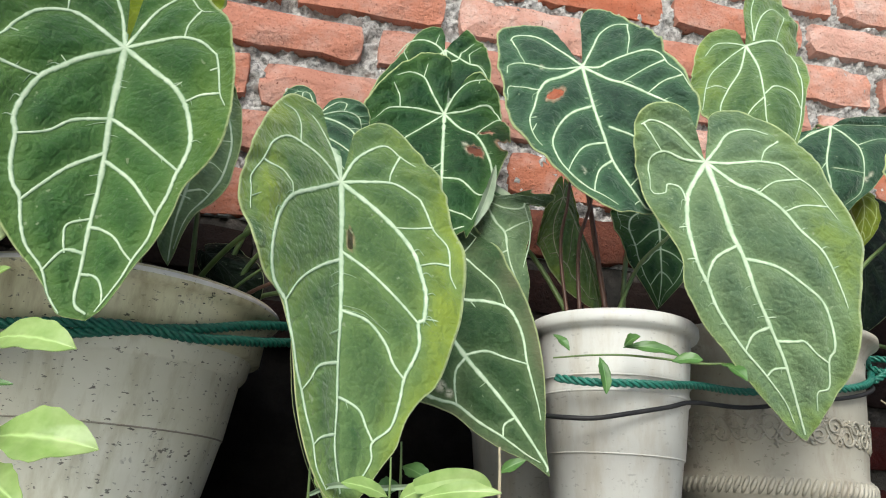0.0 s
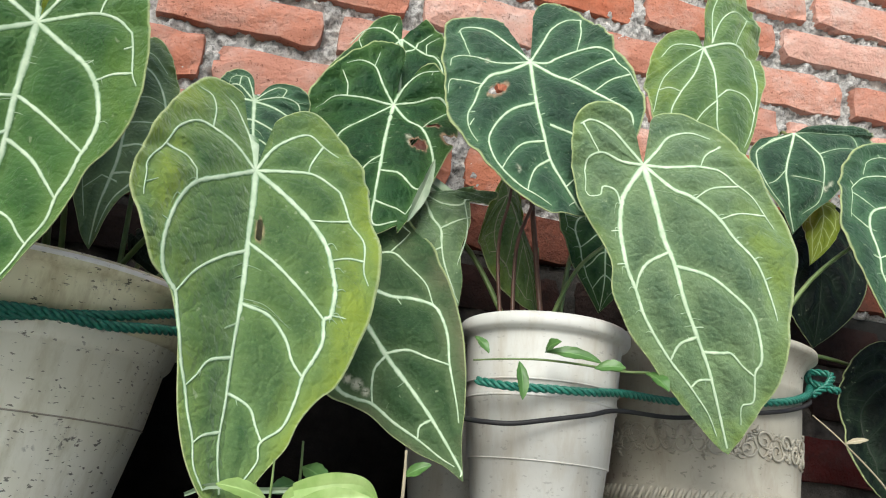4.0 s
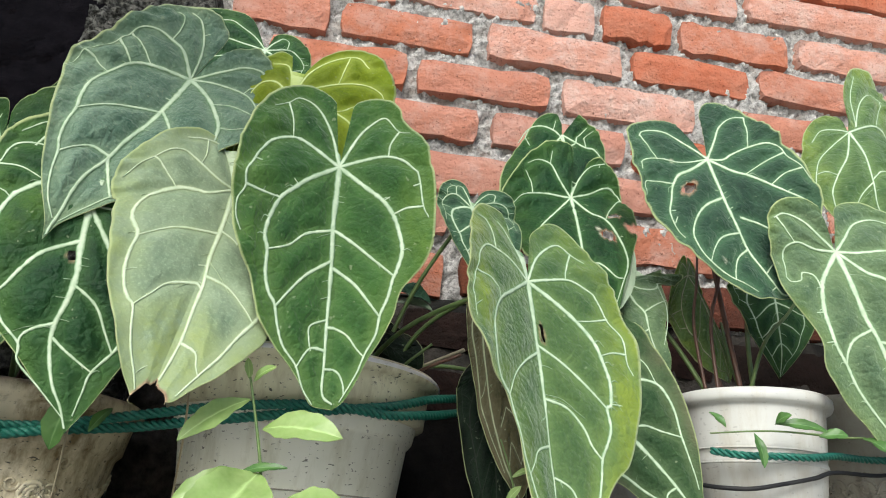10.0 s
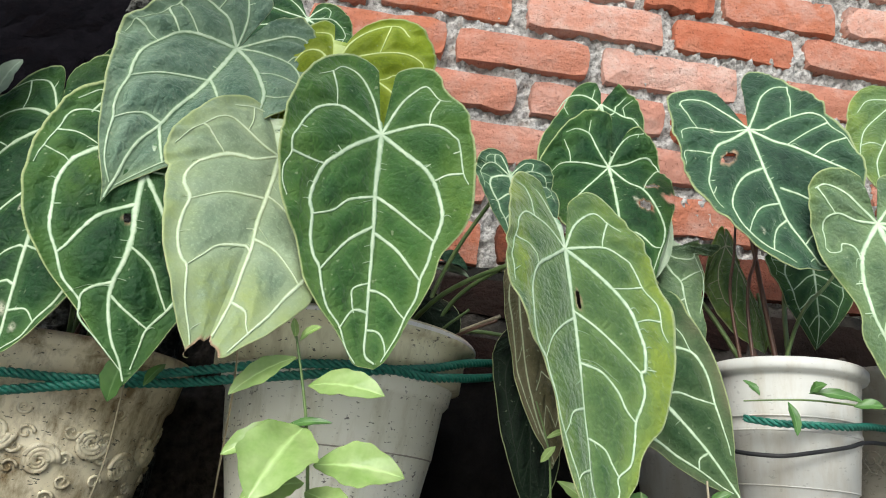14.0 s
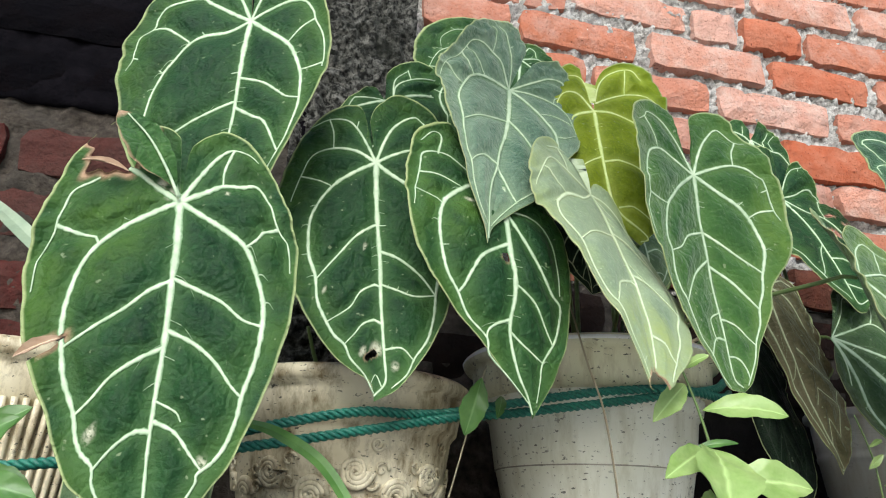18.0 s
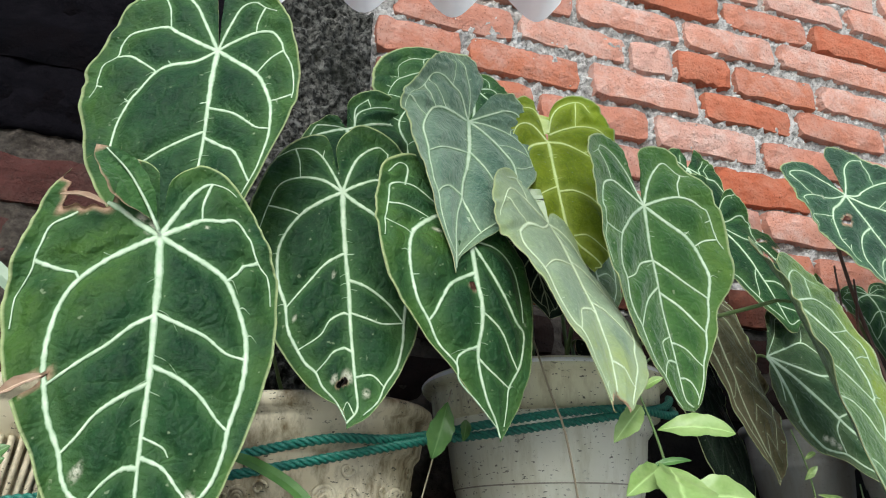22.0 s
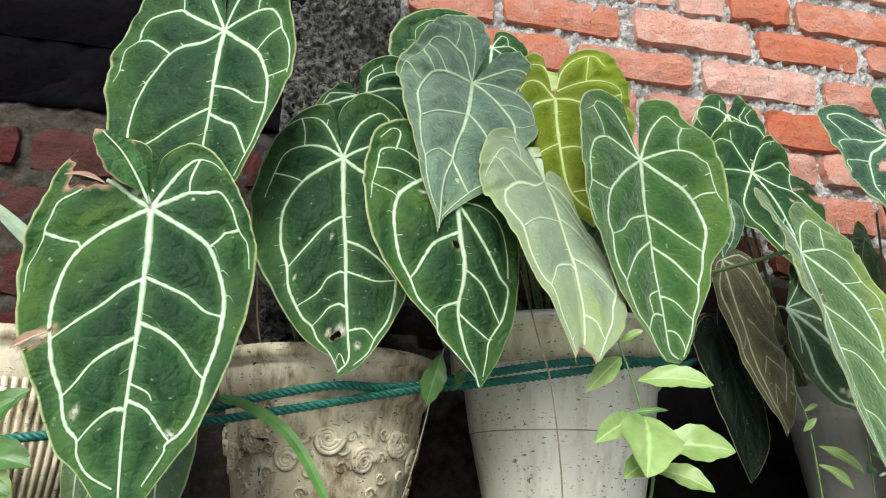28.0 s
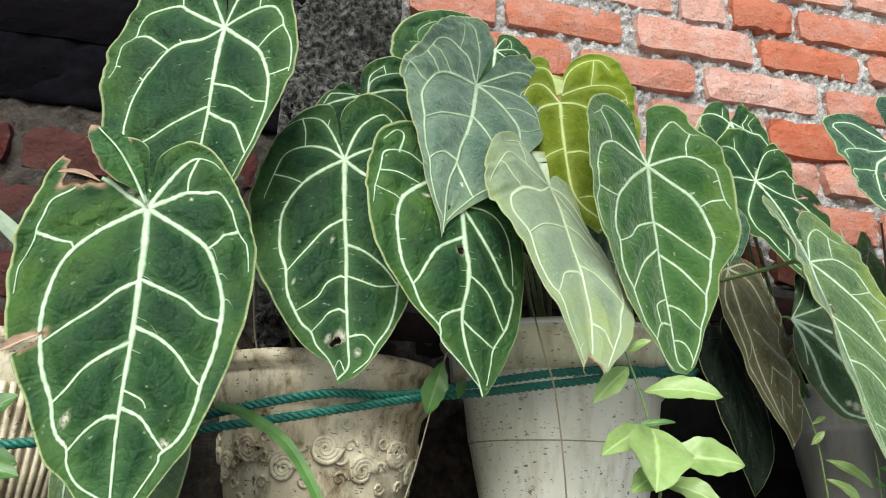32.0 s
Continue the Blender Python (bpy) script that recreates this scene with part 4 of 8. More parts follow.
# ---- the shapes of the leaves that hang in front ----
WEST_LARGE = dict(
    edge_l=[(0.00, -0.14), (0.00, -0.40), (0.02, -0.66), (0.20, -0.88), (0.41, -1.00), (0.58, -0.96), (0.69, -0.97), (0.79, -0.89), (0.88, -0.65), (0.97, -0.36), (1.01, -0.04), (0.99, 0.09), (0.93, 0.20), (0.85, 0.29), (0.79, 0.36), (0.69, 0.46), (0.59, 0.57), (0.48, 0.67), (0.31, 0.77)],
    edge_r=[(0.02, -0.21), (0.05, -0.54), (0.11, -0.77), (0.28, -0.99), (0.42, -1.08), (0.60, -1.06), (0.77, -0.88), (0.91, -0.62), (1.02, -0.35), (1.09, -0.04), (1.10, 0.10), (1.06, 0.22), (0.98, 0.33), (0.87, 0.46), (0.72, 0.58), (0.59, 0.68), (0.44, 0.76)],
    mid=[(0.00, 0.00), (0.02, 0.14), (0.01, 0.25), (0.01, 0.40), (-0.01, 0.55), (-0.02, 0.66), (-0.02, 0.77), (0.00, 0.98)],
    loop_l=[(0.00, 0.00), (-0.15, -0.01), (-0.33, 0.00), (-0.54, 0.03), (-0.64, 0.08), (-0.68, 0.16), (-0.68, 0.24), (-0.66, 0.29), (-0.61, 0.39), (-0.52, 0.49), (-0.48, 0.56), (-0.43, 0.61), (-0.35, 0.66), (-0.33, 0.71), (-0.24, 0.78), (-0.06, 0.86)],
    loop_r=[(0.00, 0.00), (0.23, 0.02), (0.45, 0.04), (0.62, 0.07), (0.73, 0.14), (0.80, 0.22), (0.80, 0.30), (0.76, 0.39), (0.67, 0.49), (0.63, 0.56), (0.56, 0.63), (0.47, 0.68), (0.36, 0.72), (0.34, 0.75), (0.18, 0.85)],
    ribs_l=[(0.82, [(0.01, 0.25), (-0.14, 0.25), (-0.29, 0.27), (-0.47, 0.28), (-0.66, 0.30)]), (0.78, [(0.00, 0.44), (-0.18, 0.44), (-0.32, 0.45), (-0.42, 0.48), (-0.51, 0.50)]), (0.70, [(-0.02, 0.65), (-0.12, 0.63), (-0.24, 0.64), (-0.35, 0.67)])],
    ribs_r=[(0.70, [(0.02, 0.24), (0.27, 0.25), (0.45, 0.26), (0.63, 0.29), (0.80, 0.29)]), (0.74, [(0.01, 0.39), (0.24, 0.40), (0.42, 0.43), (0.57, 0.48), (0.66, 0.50)]), (0.66, [(-0.01, 0.63), (0.16, 0.64), (0.29, 0.68), (0.39, 0.71)]), (0.35, [(-0.01, 0.58), (0.15, 0.59), (0.20, 0.61)])],
    lobe_l=[(0.75, [(0.00, 0.00), (-0.15, -0.21), (-0.32, -0.47), (-0.44, -0.57), (-0.62, -0.55), (-0.75, -0.52), (-0.82, -0.32), (-0.85, -0.19), (-0.93, -0.04), (-0.94, 0.08)]), (0.55, [(-0.83, -0.26), (-0.68, -0.11), (-0.53, 0.03)]), (0.20, [(-0.60, -0.43), (-0.41, -0.11), (-0.32, -0.00)]), (0.50, [(0.00, 0.00), (-0.09, -0.46), (-0.19, -0.70), (-0.28, -0.87)])],
    lobe_r=[(0.80, [(0.00, 0.00), (0.23, -0.22), (0.38, -0.37), (0.56, -0.45), (0.70, -0.52), (0.82, -0.38), (0.90, -0.14), (1.01, 0.02), (1.03, 0.09)]), (0.50, [(0.91, -0.12), (0.75, 0.01), (0.61, 0.07)]), (0.70, [(0.00, 0.00), (0.17, -0.39), (0.31, -0.69), (0.45, -0.87), (0.60, -0.90), (0.71, -0.83)]), (0.45, [(0.47, -0.88), (0.39, -0.58), (0.38, -0.37)])],
)
WEST_TALL = dict(
    edge_l=[(0.00, -0.15), (0.01, -0.47), (0.05, -0.75), (0.14, -0.95), (0.30, -1.11), (0.46, -1.14), (0.61, -1.12), (0.73, -1.04), (0.83, -0.87), (0.91, -0.69), (1.00, -0.50), (1.08, -0.37), (1.10, -0.20), (1.11, -0.02), (1.06, 0.11), (0.97, 0.26), (0.89, 0.40), (0.80, 0.52), (0.64, 0.67), (0.41, 0.81)],
    edge_r=[(0.00, -0.21), (0.00, -0.56), (0.00, -0.77), (0.07, -0.87), (0.29, -0.85), (0.48, -0.73), (0.67, -0.56), (0.81, -0.36), (0.92, -0.03), (1.00, 0.15), (1.01, 0.28), (0.97, 0.38), (0.90, 0.48), (0.78, 0.61), (0.64, 0.75), (0.46, 0.87)],
    mid=[(0.00, 0.00), (0.00, 0.18), (0.02, 0.31), (0.03, 0.45), (0.03, 0.55), (0.02, 0.68), (0.00, 0.98)],
    loop_l=[(0.00, 0.00), (-0.19, 0.02), (-0.38, 0.00), (-0.50, 0.02), (-0.60, 0.09), (-0.67, 0.14), (-0.71, 0.22), (-0.72, 0.32), (-0.70, 0.45), (-0.63, 0.57), (-0.48, 0.72), (-0.15, 0.90)],
    loop_r=[(0.00, 0.00), (0.23, 0.08), (0.51, 0.17), (0.62, 0.24), (0.71, 0.33), (0.74, 0.40), (0.74, 0.51), (0.70, 0.62), (0.63, 0.71), (0.48, 0.83)],
    ribs_l=[(0.25, [(0.02, 0.31), (-0.14, 0.30), (-0.28, 0.30), (-0.41, 0.30), (-0.57, 0.27)]), (0.75, [(0.03, 0.46), (-0.14, 0.47), (-0.30, 0.49), (-0.44, 0.52), (-0.58, 0.53)])],
    ribs_r=[(0.60, [(0.03, 0.34), (0.31, 0.38), (0.49, 0.43), (0.60, 0.46), (0.74, 0.47)]), (0.74, [(0.03, 0.49), (0.24, 0.54), (0.40, 0.58), (0.60, 0.73)])],
    lobe_l=[(0.85, [(0.00, 0.00), (-0.15, -0.15), (-0.36, -0.37), (-0.44, -0.46), (-0.62, -0.53), (-0.77, -0.55), (-0.84, -0.47), (-0.86, -0.33), (-0.95, -0.27), (-0.99, -0.16), (-0.99, -0.06), (-1.03, 0.03)]), (0.60, [(-0.86, -0.33), (-0.73, -0.25), (-0.62, -0.13), (-0.50, 0.02)]), (0.30, [(-0.99, -0.06), (-0.85, 0.03), (-0.67, 0.14)]), (0.70, [(0.00, 0.00), (-0.12, -0.37), (-0.21, -0.63), (-0.36, -0.89), (-0.47, -1.00), (-0.51, -0.91), (-0.60, -0.92), (-0.72, -0.94)]), (0.45, [(-0.51, -0.91), (-0.44, -0.69), (-0.41, -0.42)]), (0.20, [(-0.38, 0.00), (-0.46, -0.15), (-0.56, -0.23)])],
    lobe_r=[(0.80, [(0.00, 0.00), (0.22, -0.10), (0.43, -0.19), (0.62, -0.18), (0.73, -0.06), (0.79, 0.04), (0.90, 0.13), (0.95, 0.25), (0.94, 0.31)]), (0.50, [(0.79, 0.04), (0.65, 0.09), (0.51, 0.17)]), (0.40, [(0.94, 0.29), (0.83, 0.31), (0.71, 0.33)]), (0.70, [(0.00, 0.00), (0.12, -0.34), (0.22, -0.55), (0.37, -0.59), (0.51, -0.50), (0.65, -0.45)]), (0.45, [(0.51, -0.50), (0.44, -0.34), (0.43, -0.19)])],
)
DARK_BITTEN = dict(
    edge_l=[(0.00, -0.11), (0.03, -0.33), (0.00, -0.55), (0.04, -0.79), (0.22, -0.90), (0.45, -0.88), (0.65, -0.68), (0.82, -0.42), (0.94, -0.11), (0.93, 0.10), (0.83, 0.29), (0.66, 0.46), (0.53, 0.59), (0.38, 0.72), (0.20, 0.83), (0.04, 0.91), (0.00, 0.97)],
    edge_r=[(0.01, -0.09), (0.00, -0.36), (0.00, -0.58), (0.09, -0.80), (0.28, -1.02), (0.45, -1.13), (0.67, -1.10), (0.85, -1.00), (0.95, -0.71), (0.93, -0.18), (0.94, 0.11), (0.93, 0.30), (0.89, 0.46), (0.83, 0.56), (0.76, 0.64), (0.61, 0.75), (0.47, 0.83), (0.33, 0.90), (0.21, 0.95)],
    mid=[(0.00, 0.00), (0.01, 0.15), (0.03, 0.30), (0.06, 0.45), (0.07, 0.60), (0.09, 0.72), (0.11, 0.83), (0.12, 0.92), (0.00, 0.98)],
    loop_l=[(0.00, 0.00), (-0.20, -0.01), (-0.42, 0.01), (-0.56, 0.06), (-0.62, 0.13), (-0.61, 0.26), (-0.54, 0.37), (-0.51, 0.48), (-0.43, 0.58), (-0.35, 0.66), (-0.26, 0.72), (-0.20, 0.79), (-0.08, 0.88), (0.00, 0.97)],
    loop_r=[(0.00, 0.00), (0.18, 0.04), (0.39, 0.08), (0.60, 0.15), (0.73, 0.27), (0.74, 0.39), (0.68, 0.54), (0.65, 0.63), (0.57, 0.73), (0.43, 0.81), (0.34, 0.88), (0.18, 0.94)],
    ribs_l=[(0.80, [(0.03, 0.29), (-0.17, 0.29), (-0.33, 0.33), (-0.44, 0.36), (-0.54, 0.39)]), (0.60, [(0.07, 0.55), (-0.12, 0.54), (-0.22, 0.58), (-0.42, 0.59)]), (0.60, [(0.08, 0.70), (-0.09, 0.68), (-0.17, 0.70), (-0.26, 0.72)]), (0.25, [(0.08, 0.94), (0.02, 0.90), (-0.03, 0.93)])],
    ribs_r=[(0.80, [(0.05, 0.40), (0.29, 0.42), (0.52, 0.47), (0.68, 0.54)]), (0.55, [(0.07, 0.54), (0.25, 0.55), (0.44, 0.56), (0.68, 0.54)]), (0.50, [(0.10, 0.80), (0.29, 0.78), (0.42, 0.82)]), (0.25, [(0.03, 0.29), (0.31, 0.27), (0.48, 0.28)])],
    lobe_l=[(0.80, [(0.00, 0.00), (-0.15, -0.24), (-0.35, -0.41), (-0.54, -0.45), (-0.68, -0.28), (-0.80, -0.04)]), (0.40, [(-0.68, -0.28), (-0.56, -0.15), (-0.43, 0.01)]), (0.70, [(0.00, 0.00), (-0.05, -0.30), (-0.10, -0.53), (-0.18, -0.70), (-0.34, -0.81), (-0.51, -0.82)]), (0.30, [(-0.10, -0.53), (-0.06, -0.63)]), (0.40, [(-0.33, -0.80), (-0.32, -0.62), (-0.35, -0.40)])],
    lobe_r=[(0.80, [(0.00, 0.00), (0.25, -0.17), (0.49, -0.30), (0.66, -0.24), (0.80, 0.04), (0.85, 0.20)]), (0.70, [(0.00, 0.00), (0.17, -0.38), (0.32, -0.62), (0.59, -0.85), (0.70, -0.77)]), (0.40, [(0.70, -0.77), (0.63, -0.53), (0.52, -0.29)]), (0.40, [(0.80, 0.05), (0.61, 0.10), (0.54, 0.13)])],
)
DARK_HOLED = dict(
    edge_l=[(0.05, 0.01), (0.00, -0.52), (0.00, -1.02), (0.00, -1.22), (0.21, -1.15), (0.44, -0.96), (0.64, -0.60), (0.81, -0.24), (0.90, 0.07), (0.88, 0.22), (0.83, 0.36), (0.73, 0.46), (0.58, 0.58), (0.39, 0.70), (0.20, 0.83), (0.02, 0.94)],
    edge_r=[(0.01, 0.04), (0.17, -0.12), (0.38, -0.21), (0.59, -0.16), (0.81, 0.03), (0.84, 0.20), (0.75, 0.40), (0.59, 0.62), (0.40, 0.76), (0.20, 0.89)],
    mid=[(0.00, 0.00), (-0.03, 0.22), (-0.03, 0.34), (-0.07, 0.46), (-0.14, 0.58), (-0.15, 0.68), (-0.11, 0.81), (-0.04, 0.90), (0.00, 0.98)],
    loop_l=[(0.00, 0.00), (-0.07, -0.08), (-0.15, -0.28), (-0.34, -0.18), (-0.56, 0.01), (-0.64, 0.13), (-0.65, 0.25), (-0.64, 0.37), (-0.57, 0.47), (-0.50, 0.58), (-0.36, 0.67), (-0.35, 0.74), (-0.20, 0.83), (-0.02, 0.94)],
    loop_r=[(0.00, 0.00), (0.18, 0.15), (0.33, 0.28), (0.45, 0.41), (0.55, 0.46), (0.52, 0.53), (0.40, 0.64), (0.19, 0.75), (0.13, 0.83), (0.06, 0.93)],
    ribs_l=[(0.80, [(-0.02, 0.18), (-0.28, 0.26), (-0.41, 0.35), (-0.50, 0.43), (-0.56, 0.47)]), (0.55, [(-0.14, 0.57), (-0.27, 0.60), (-0.35, 0.64), (-0.36, 0.70)]), (0.20, [(-0.65, 0.25), (-0.48, 0.23), (-0.39, 0.20)])],
    ribs_r=[(0.60, [(-0.05, 0.39), (0.17, 0.47), (0.28, 0.58), (0.36, 0.66)]), (0.55, [(-0.14, 0.63), (-0.01, 0.69), (0.19, 0.75)])],
    lobe_l=[(0.70, [(0.00, 0.00), (-0.01, -0.33), (-0.14, -0.48), (-0.25, -0.69), (-0.48, -0.65), (-0.63, -0.37), (-0.77, -0.10), (-0.84, 0.06)]), (0.50, [(-0.65, -0.34), (-0.47, -0.34), (-0.30, -0.20)]), (0.40, [(-0.77, -0.10), (-0.65, -0.02), (-0.57, 0.03)]), (0.40, [(-0.34, -0.67), (-0.17, -0.98), (-0.23, -1.04), (-0.43, -0.84)])],
    lobe_r=[(0.55, [(0.00, 0.00), (0.35, 0.00), (0.56, 0.06), (0.64, 0.22), (0.58, 0.41)])],
)
LIME_YOUNG = dict(
    edge_l=[(0.00, -0.23), (0.00, -0.59), (0.00, -0.91), (0.20, -1.05), (0.54, -0.82), (0.78, -0.18), (0.94, 0.26), (0.90, 0.54), (0.59, 0.78), (0.18, 0.93)],
    edge_r=[(0.00, -0.24), (0.01, -0.65), (0.16, -1.01), (0.53, -1.18), (0.88, -1.04), (1.16, -0.57), (1.22, 0.07), (0.79, 0.45), (0.51, 0.72), (0.32, 0.88)],
    mid=[(0.00, 0.00), (-0.19, 0.28), (-0.29, 0.62), (-0.20, 0.79), (0.11, 0.95), (0.00, 0.98)],
    loop_l=[(0.00, 0.00), (-0.30, -0.02), (-0.58, 0.12), (-0.75, 0.29), (-0.76, 0.47), (-0.55, 0.71)],
    loop_r=[(0.00, 0.00), (0.29, 0.01), (0.55, 0.10), (0.71, 0.23), (0.62, 0.46), (0.44, 0.73), (0.26, 0.90)],
    ribs_l=[(0.60, [(-0.22, 0.38), (-0.55, 0.40), (-0.74, 0.49)])],
    ribs_r=[(0.75, [(-0.23, 0.42), (0.02, 0.44), (0.25, 0.50), (0.39, 0.63), (0.46, 0.70)]), (0.50, [(-0.22, 0.74), (0.02, 0.77), (0.28, 0.89)])],
    lobe_l=[(0.70, [(0.00, 0.00), (-0.19, -0.40), (-0.44, -0.47), (-0.67, -0.14)]), (0.60, [(-0.01, -0.17), (-0.01, -0.54), (-0.07, -0.75), (-0.27, -0.84)])],
    lobe_r=[(0.80, [(0.01, -0.16), (0.25, -0.32), (0.51, -0.43), (0.84, -0.44), (1.08, -0.26), (1.06, 0.16)]), (0.50, [(1.08, -0.25), (0.70, 0.02), (0.50, 0.08)]), (0.70, [(0.00, -0.20), (0.05, -0.58), (0.21, -0.87), (0.53, -1.02), (0.75, -0.84)]), (0.40, [(0.46, -0.99), (0.46, -0.67), (0.46, -0.41)])],
)
GREY_HANGING = dict(
    edge_l=[(0.00, -0.09), (0.00, -0.25), (0.00, -0.48), (0.03, -0.74), (0.26, -0.99), (0.49, -1.11), (0.76, -1.12), (1.03, -1.05), (1.18, -0.88), (1.25, -0.61), (1.31, -0.35), (1.39, -0.21), (1.34, 0.01), (1.21, 0.14), (1.03, 0.30), (0.88, 0.42), (0.74, 0.53), (0.64, 0.60), (0.48, 0.71), (0.31, 0.81), (0.11, 0.92)],
    edge_r=[(0.06, -0.14), (0.15, -0.53), (0.27, -1.02), (0.50, -1.22), (0.64, -1.17), (0.81, -0.81), (0.94, -0.33), (1.02, 0.07), (1.05, 0.23), (1.02, 0.35), (0.90, 0.44), (0.74, 0.55), (0.56, 0.67), (0.44, 0.77), (0.29, 0.82), (0.12, 0.88), (0.02, 0.93)],
    mid=[(0.00, 0.00), (0.02, 0.18), (0.02, 0.27), (0.00, 0.38), (-0.05, 0.49), (-0.06, 0.60), (-0.11, 0.69), (-0.10, 0.78), (-0.05, 0.87), (-0.02, 0.95), (0.00, 0.98)],
    loop_l=[(0.00, 0.00), (-0.33, -0.05), (-0.60, -0.06), (-0.75, -0.01), (-0.85, 0.08), (-0.89, 0.17), (-0.82, 0.27), (-0.75, 0.34), (-0.70, 0.43), (-0.61, 0.53), (-0.51, 0.60), (-0.41, 0.70), (-0.26, 0.81), (-0.06, 0.91)],
    loop_r=[(0.00, 0.00), (0.33, 0.12), (0.54, 0.23), (0.68, 0.32), (0.73, 0.42), (0.72, 0.50), (0.59, 0.62), (0.44, 0.71), (0.25, 0.78), (0.09, 0.86), (0.00, 0.92)],
    ribs_l=[(0.80, [(0.02, 0.27), (-0.23, 0.27), (-0.50, 0.29), (-0.75, 0.34)]), (0.75, [(-0.05, 0.58), (-0.28, 0.54), (-0.42, 0.56), (-0.51, 0.60)]), (0.25, [(0.02, 0.18), (-0.21, 0.15), (-0.42, 0.14), (-0.66, 0.18)])],
    ribs_r=[(0.65, [(0.02, 0.26), (0.18, 0.34), (0.37, 0.46), (0.58, 0.62)]), (0.65, [(-0.06, 0.59), (0.09, 0.69), (0.25, 0.79)])],
    lobe_l=[(0.80, [(0.00, 0.00), (-0.34, -0.36), (-0.65, -0.55), (-0.86, -0.62), (-1.03, -0.58), (-1.09, -0.34), (-1.21, -0.21), (-1.25, -0.07), (-1.24, 0.05)]), (0.50, [(-1.08, -0.36), (-0.86, -0.16), (-0.72, -0.02)]), (0.40, [(-1.05, -0.51), (-0.77, -0.29), (-0.52, -0.06)]), (0.40, [(-1.25, -0.07), (-1.03, 0.02), (-0.85, 0.07)]), (0.60, [(0.00, 0.00), (-0.14, -0.39), (-0.32, -0.70), (-0.51, -0.92), (-0.69, -1.02)]), (0.35, [(-0.59, -0.51), (-0.62, -0.71), (-0.70, -0.89), (-0.83, -0.96)]), (0.30, [(-0.33, -0.71), (-0.23, -0.78), (-0.07, -0.65)])],
    lobe_r=[(0.80, [(0.00, 0.00), (0.32, 0.01), (0.65, 0.04), (0.85, 0.11), (0.95, 0.19), (0.98, 0.27)]), (0.40, [(0.64, 0.04), (0.69, -0.05), (0.84, -0.21)]), (0.70, [(0.00, 0.00), (0.31, -0.36), (0.50, -0.57), (0.71, -0.58), (0.85, -0.35)]), (0.50, [(0.42, 0.17), (0.61, 0.15), (0.82, 0.17), (0.94, 0.19)]), (0.40, [(0.67, 0.32), (0.82, 0.31), (0.98, 0.27)])],
)
PALE_BURNT = dict(
    edge_l=[(0.03, 0.00), (0.00, -0.29), (0.00, -0.60), (0.01, -0.87), (0.17, -1.07), (0.33, -1.13), (0.55, -1.07), (0.70, -0.91), (0.88, -0.69), (1.00, -0.40), (1.02, -0.07), (0.92, 0.19), (0.82, 0.35), (0.70, 0.50), (0.57, 0.63), (0.44, 0.75), (0.30, 0.87), (0.18, 0.95), (0.10, 1.00)],
    edge_r=[(0.00, 0.00), (0.09, -0.24), (0.32, -0.33), (0.52, -0.14), (0.69, 0.06), (0.83, 0.20), (0.91, 0.31), (0.93, 0.44), (0.79, 0.58), (0.56, 0.74), (0.34, 0.87), (0.19, 0.96)],
    mid=[(0.00, 0.00), (0.02, 0.25), (0.02, 0.43), (0.06, 0.55), (0.06, 0.66), (0.07, 0.78), (0.04, 0.89), (0.00, 0.98)],
    loop_l=[(0.00, 0.00), (-0.27, 0.02), (-0.50, -0.08), (-0.72, -0.02), (-0.81, 0.06), (-0.79, 0.15), (-0.68, 0.25), (-0.67, 0.34), (-0.64, 0.43), (-0.58, 0.51), (-0.50, 0.58), (-0.44, 0.62), (-0.37, 0.72), (-0.29, 0.81), (-0.19, 0.90), (-0.13, 0.96)],
    loop_r=[(0.00, 0.00), (0.22, 0.04), (0.49, 0.13), (0.69, 0.27), (0.76, 0.41), (0.72, 0.47), (0.61, 0.57), (0.50, 0.69), (0.37, 0.80), (0.22, 0.93)],
    ribs_l=[(0.80, [(0.02, 0.30), (-0.18, 0.27), (-0.44, 0.24), (-0.68, 0.26)]), (0.75, [(0.06, 0.57), (-0.23, 0.54), (-0.35, 0.58), (-0.45, 0.62)]), (0.30, [(0.04, 0.48), (-0.16, 0.46), (-0.29, 0.43), (-0.32, 0.45), (-0.63, 0.44)]), (0.25, [(-0.11, 0.88), (-0.16, 0.89), (-0.18, 0.90)])],
    ribs_r=[(0.70, [(0.05, 0.51), (0.32, 0.46), (0.54, 0.46), (0.71, 0.47)]), (0.60, [(0.07, 0.79), (0.24, 0.77), (0.30, 0.80), (0.36, 0.82)]), (0.60, [(0.02, 0.27), (0.25, 0.25), (0.66, 0.25)])],
    lobe_l=[(0.80, [(0.00, 0.00), (-0.15, -0.18), (-0.29, -0.47), (-0.40, -0.68), (-0.53, -0.71), (-0.68, -0.60), (-0.82, -0.48), (-0.94, -0.33)]), (0.45, [(-0.68, -0.60), (-0.60, -0.35), (-0.53, -0.08)]), (0.65, [(0.00, 0.00), (0.00, -0.39), (-0.03, -0.76), (-0.16, -0.91), (-0.35, -0.97)]), (0.35, [(-0.16, -0.90), (-0.21, -0.63), (-0.28, -0.45)])],
    lobe_r=[(0.60, [(0.00, 0.00), (0.22, -0.09), (0.43, -0.06), (0.62, 0.06)])],
)
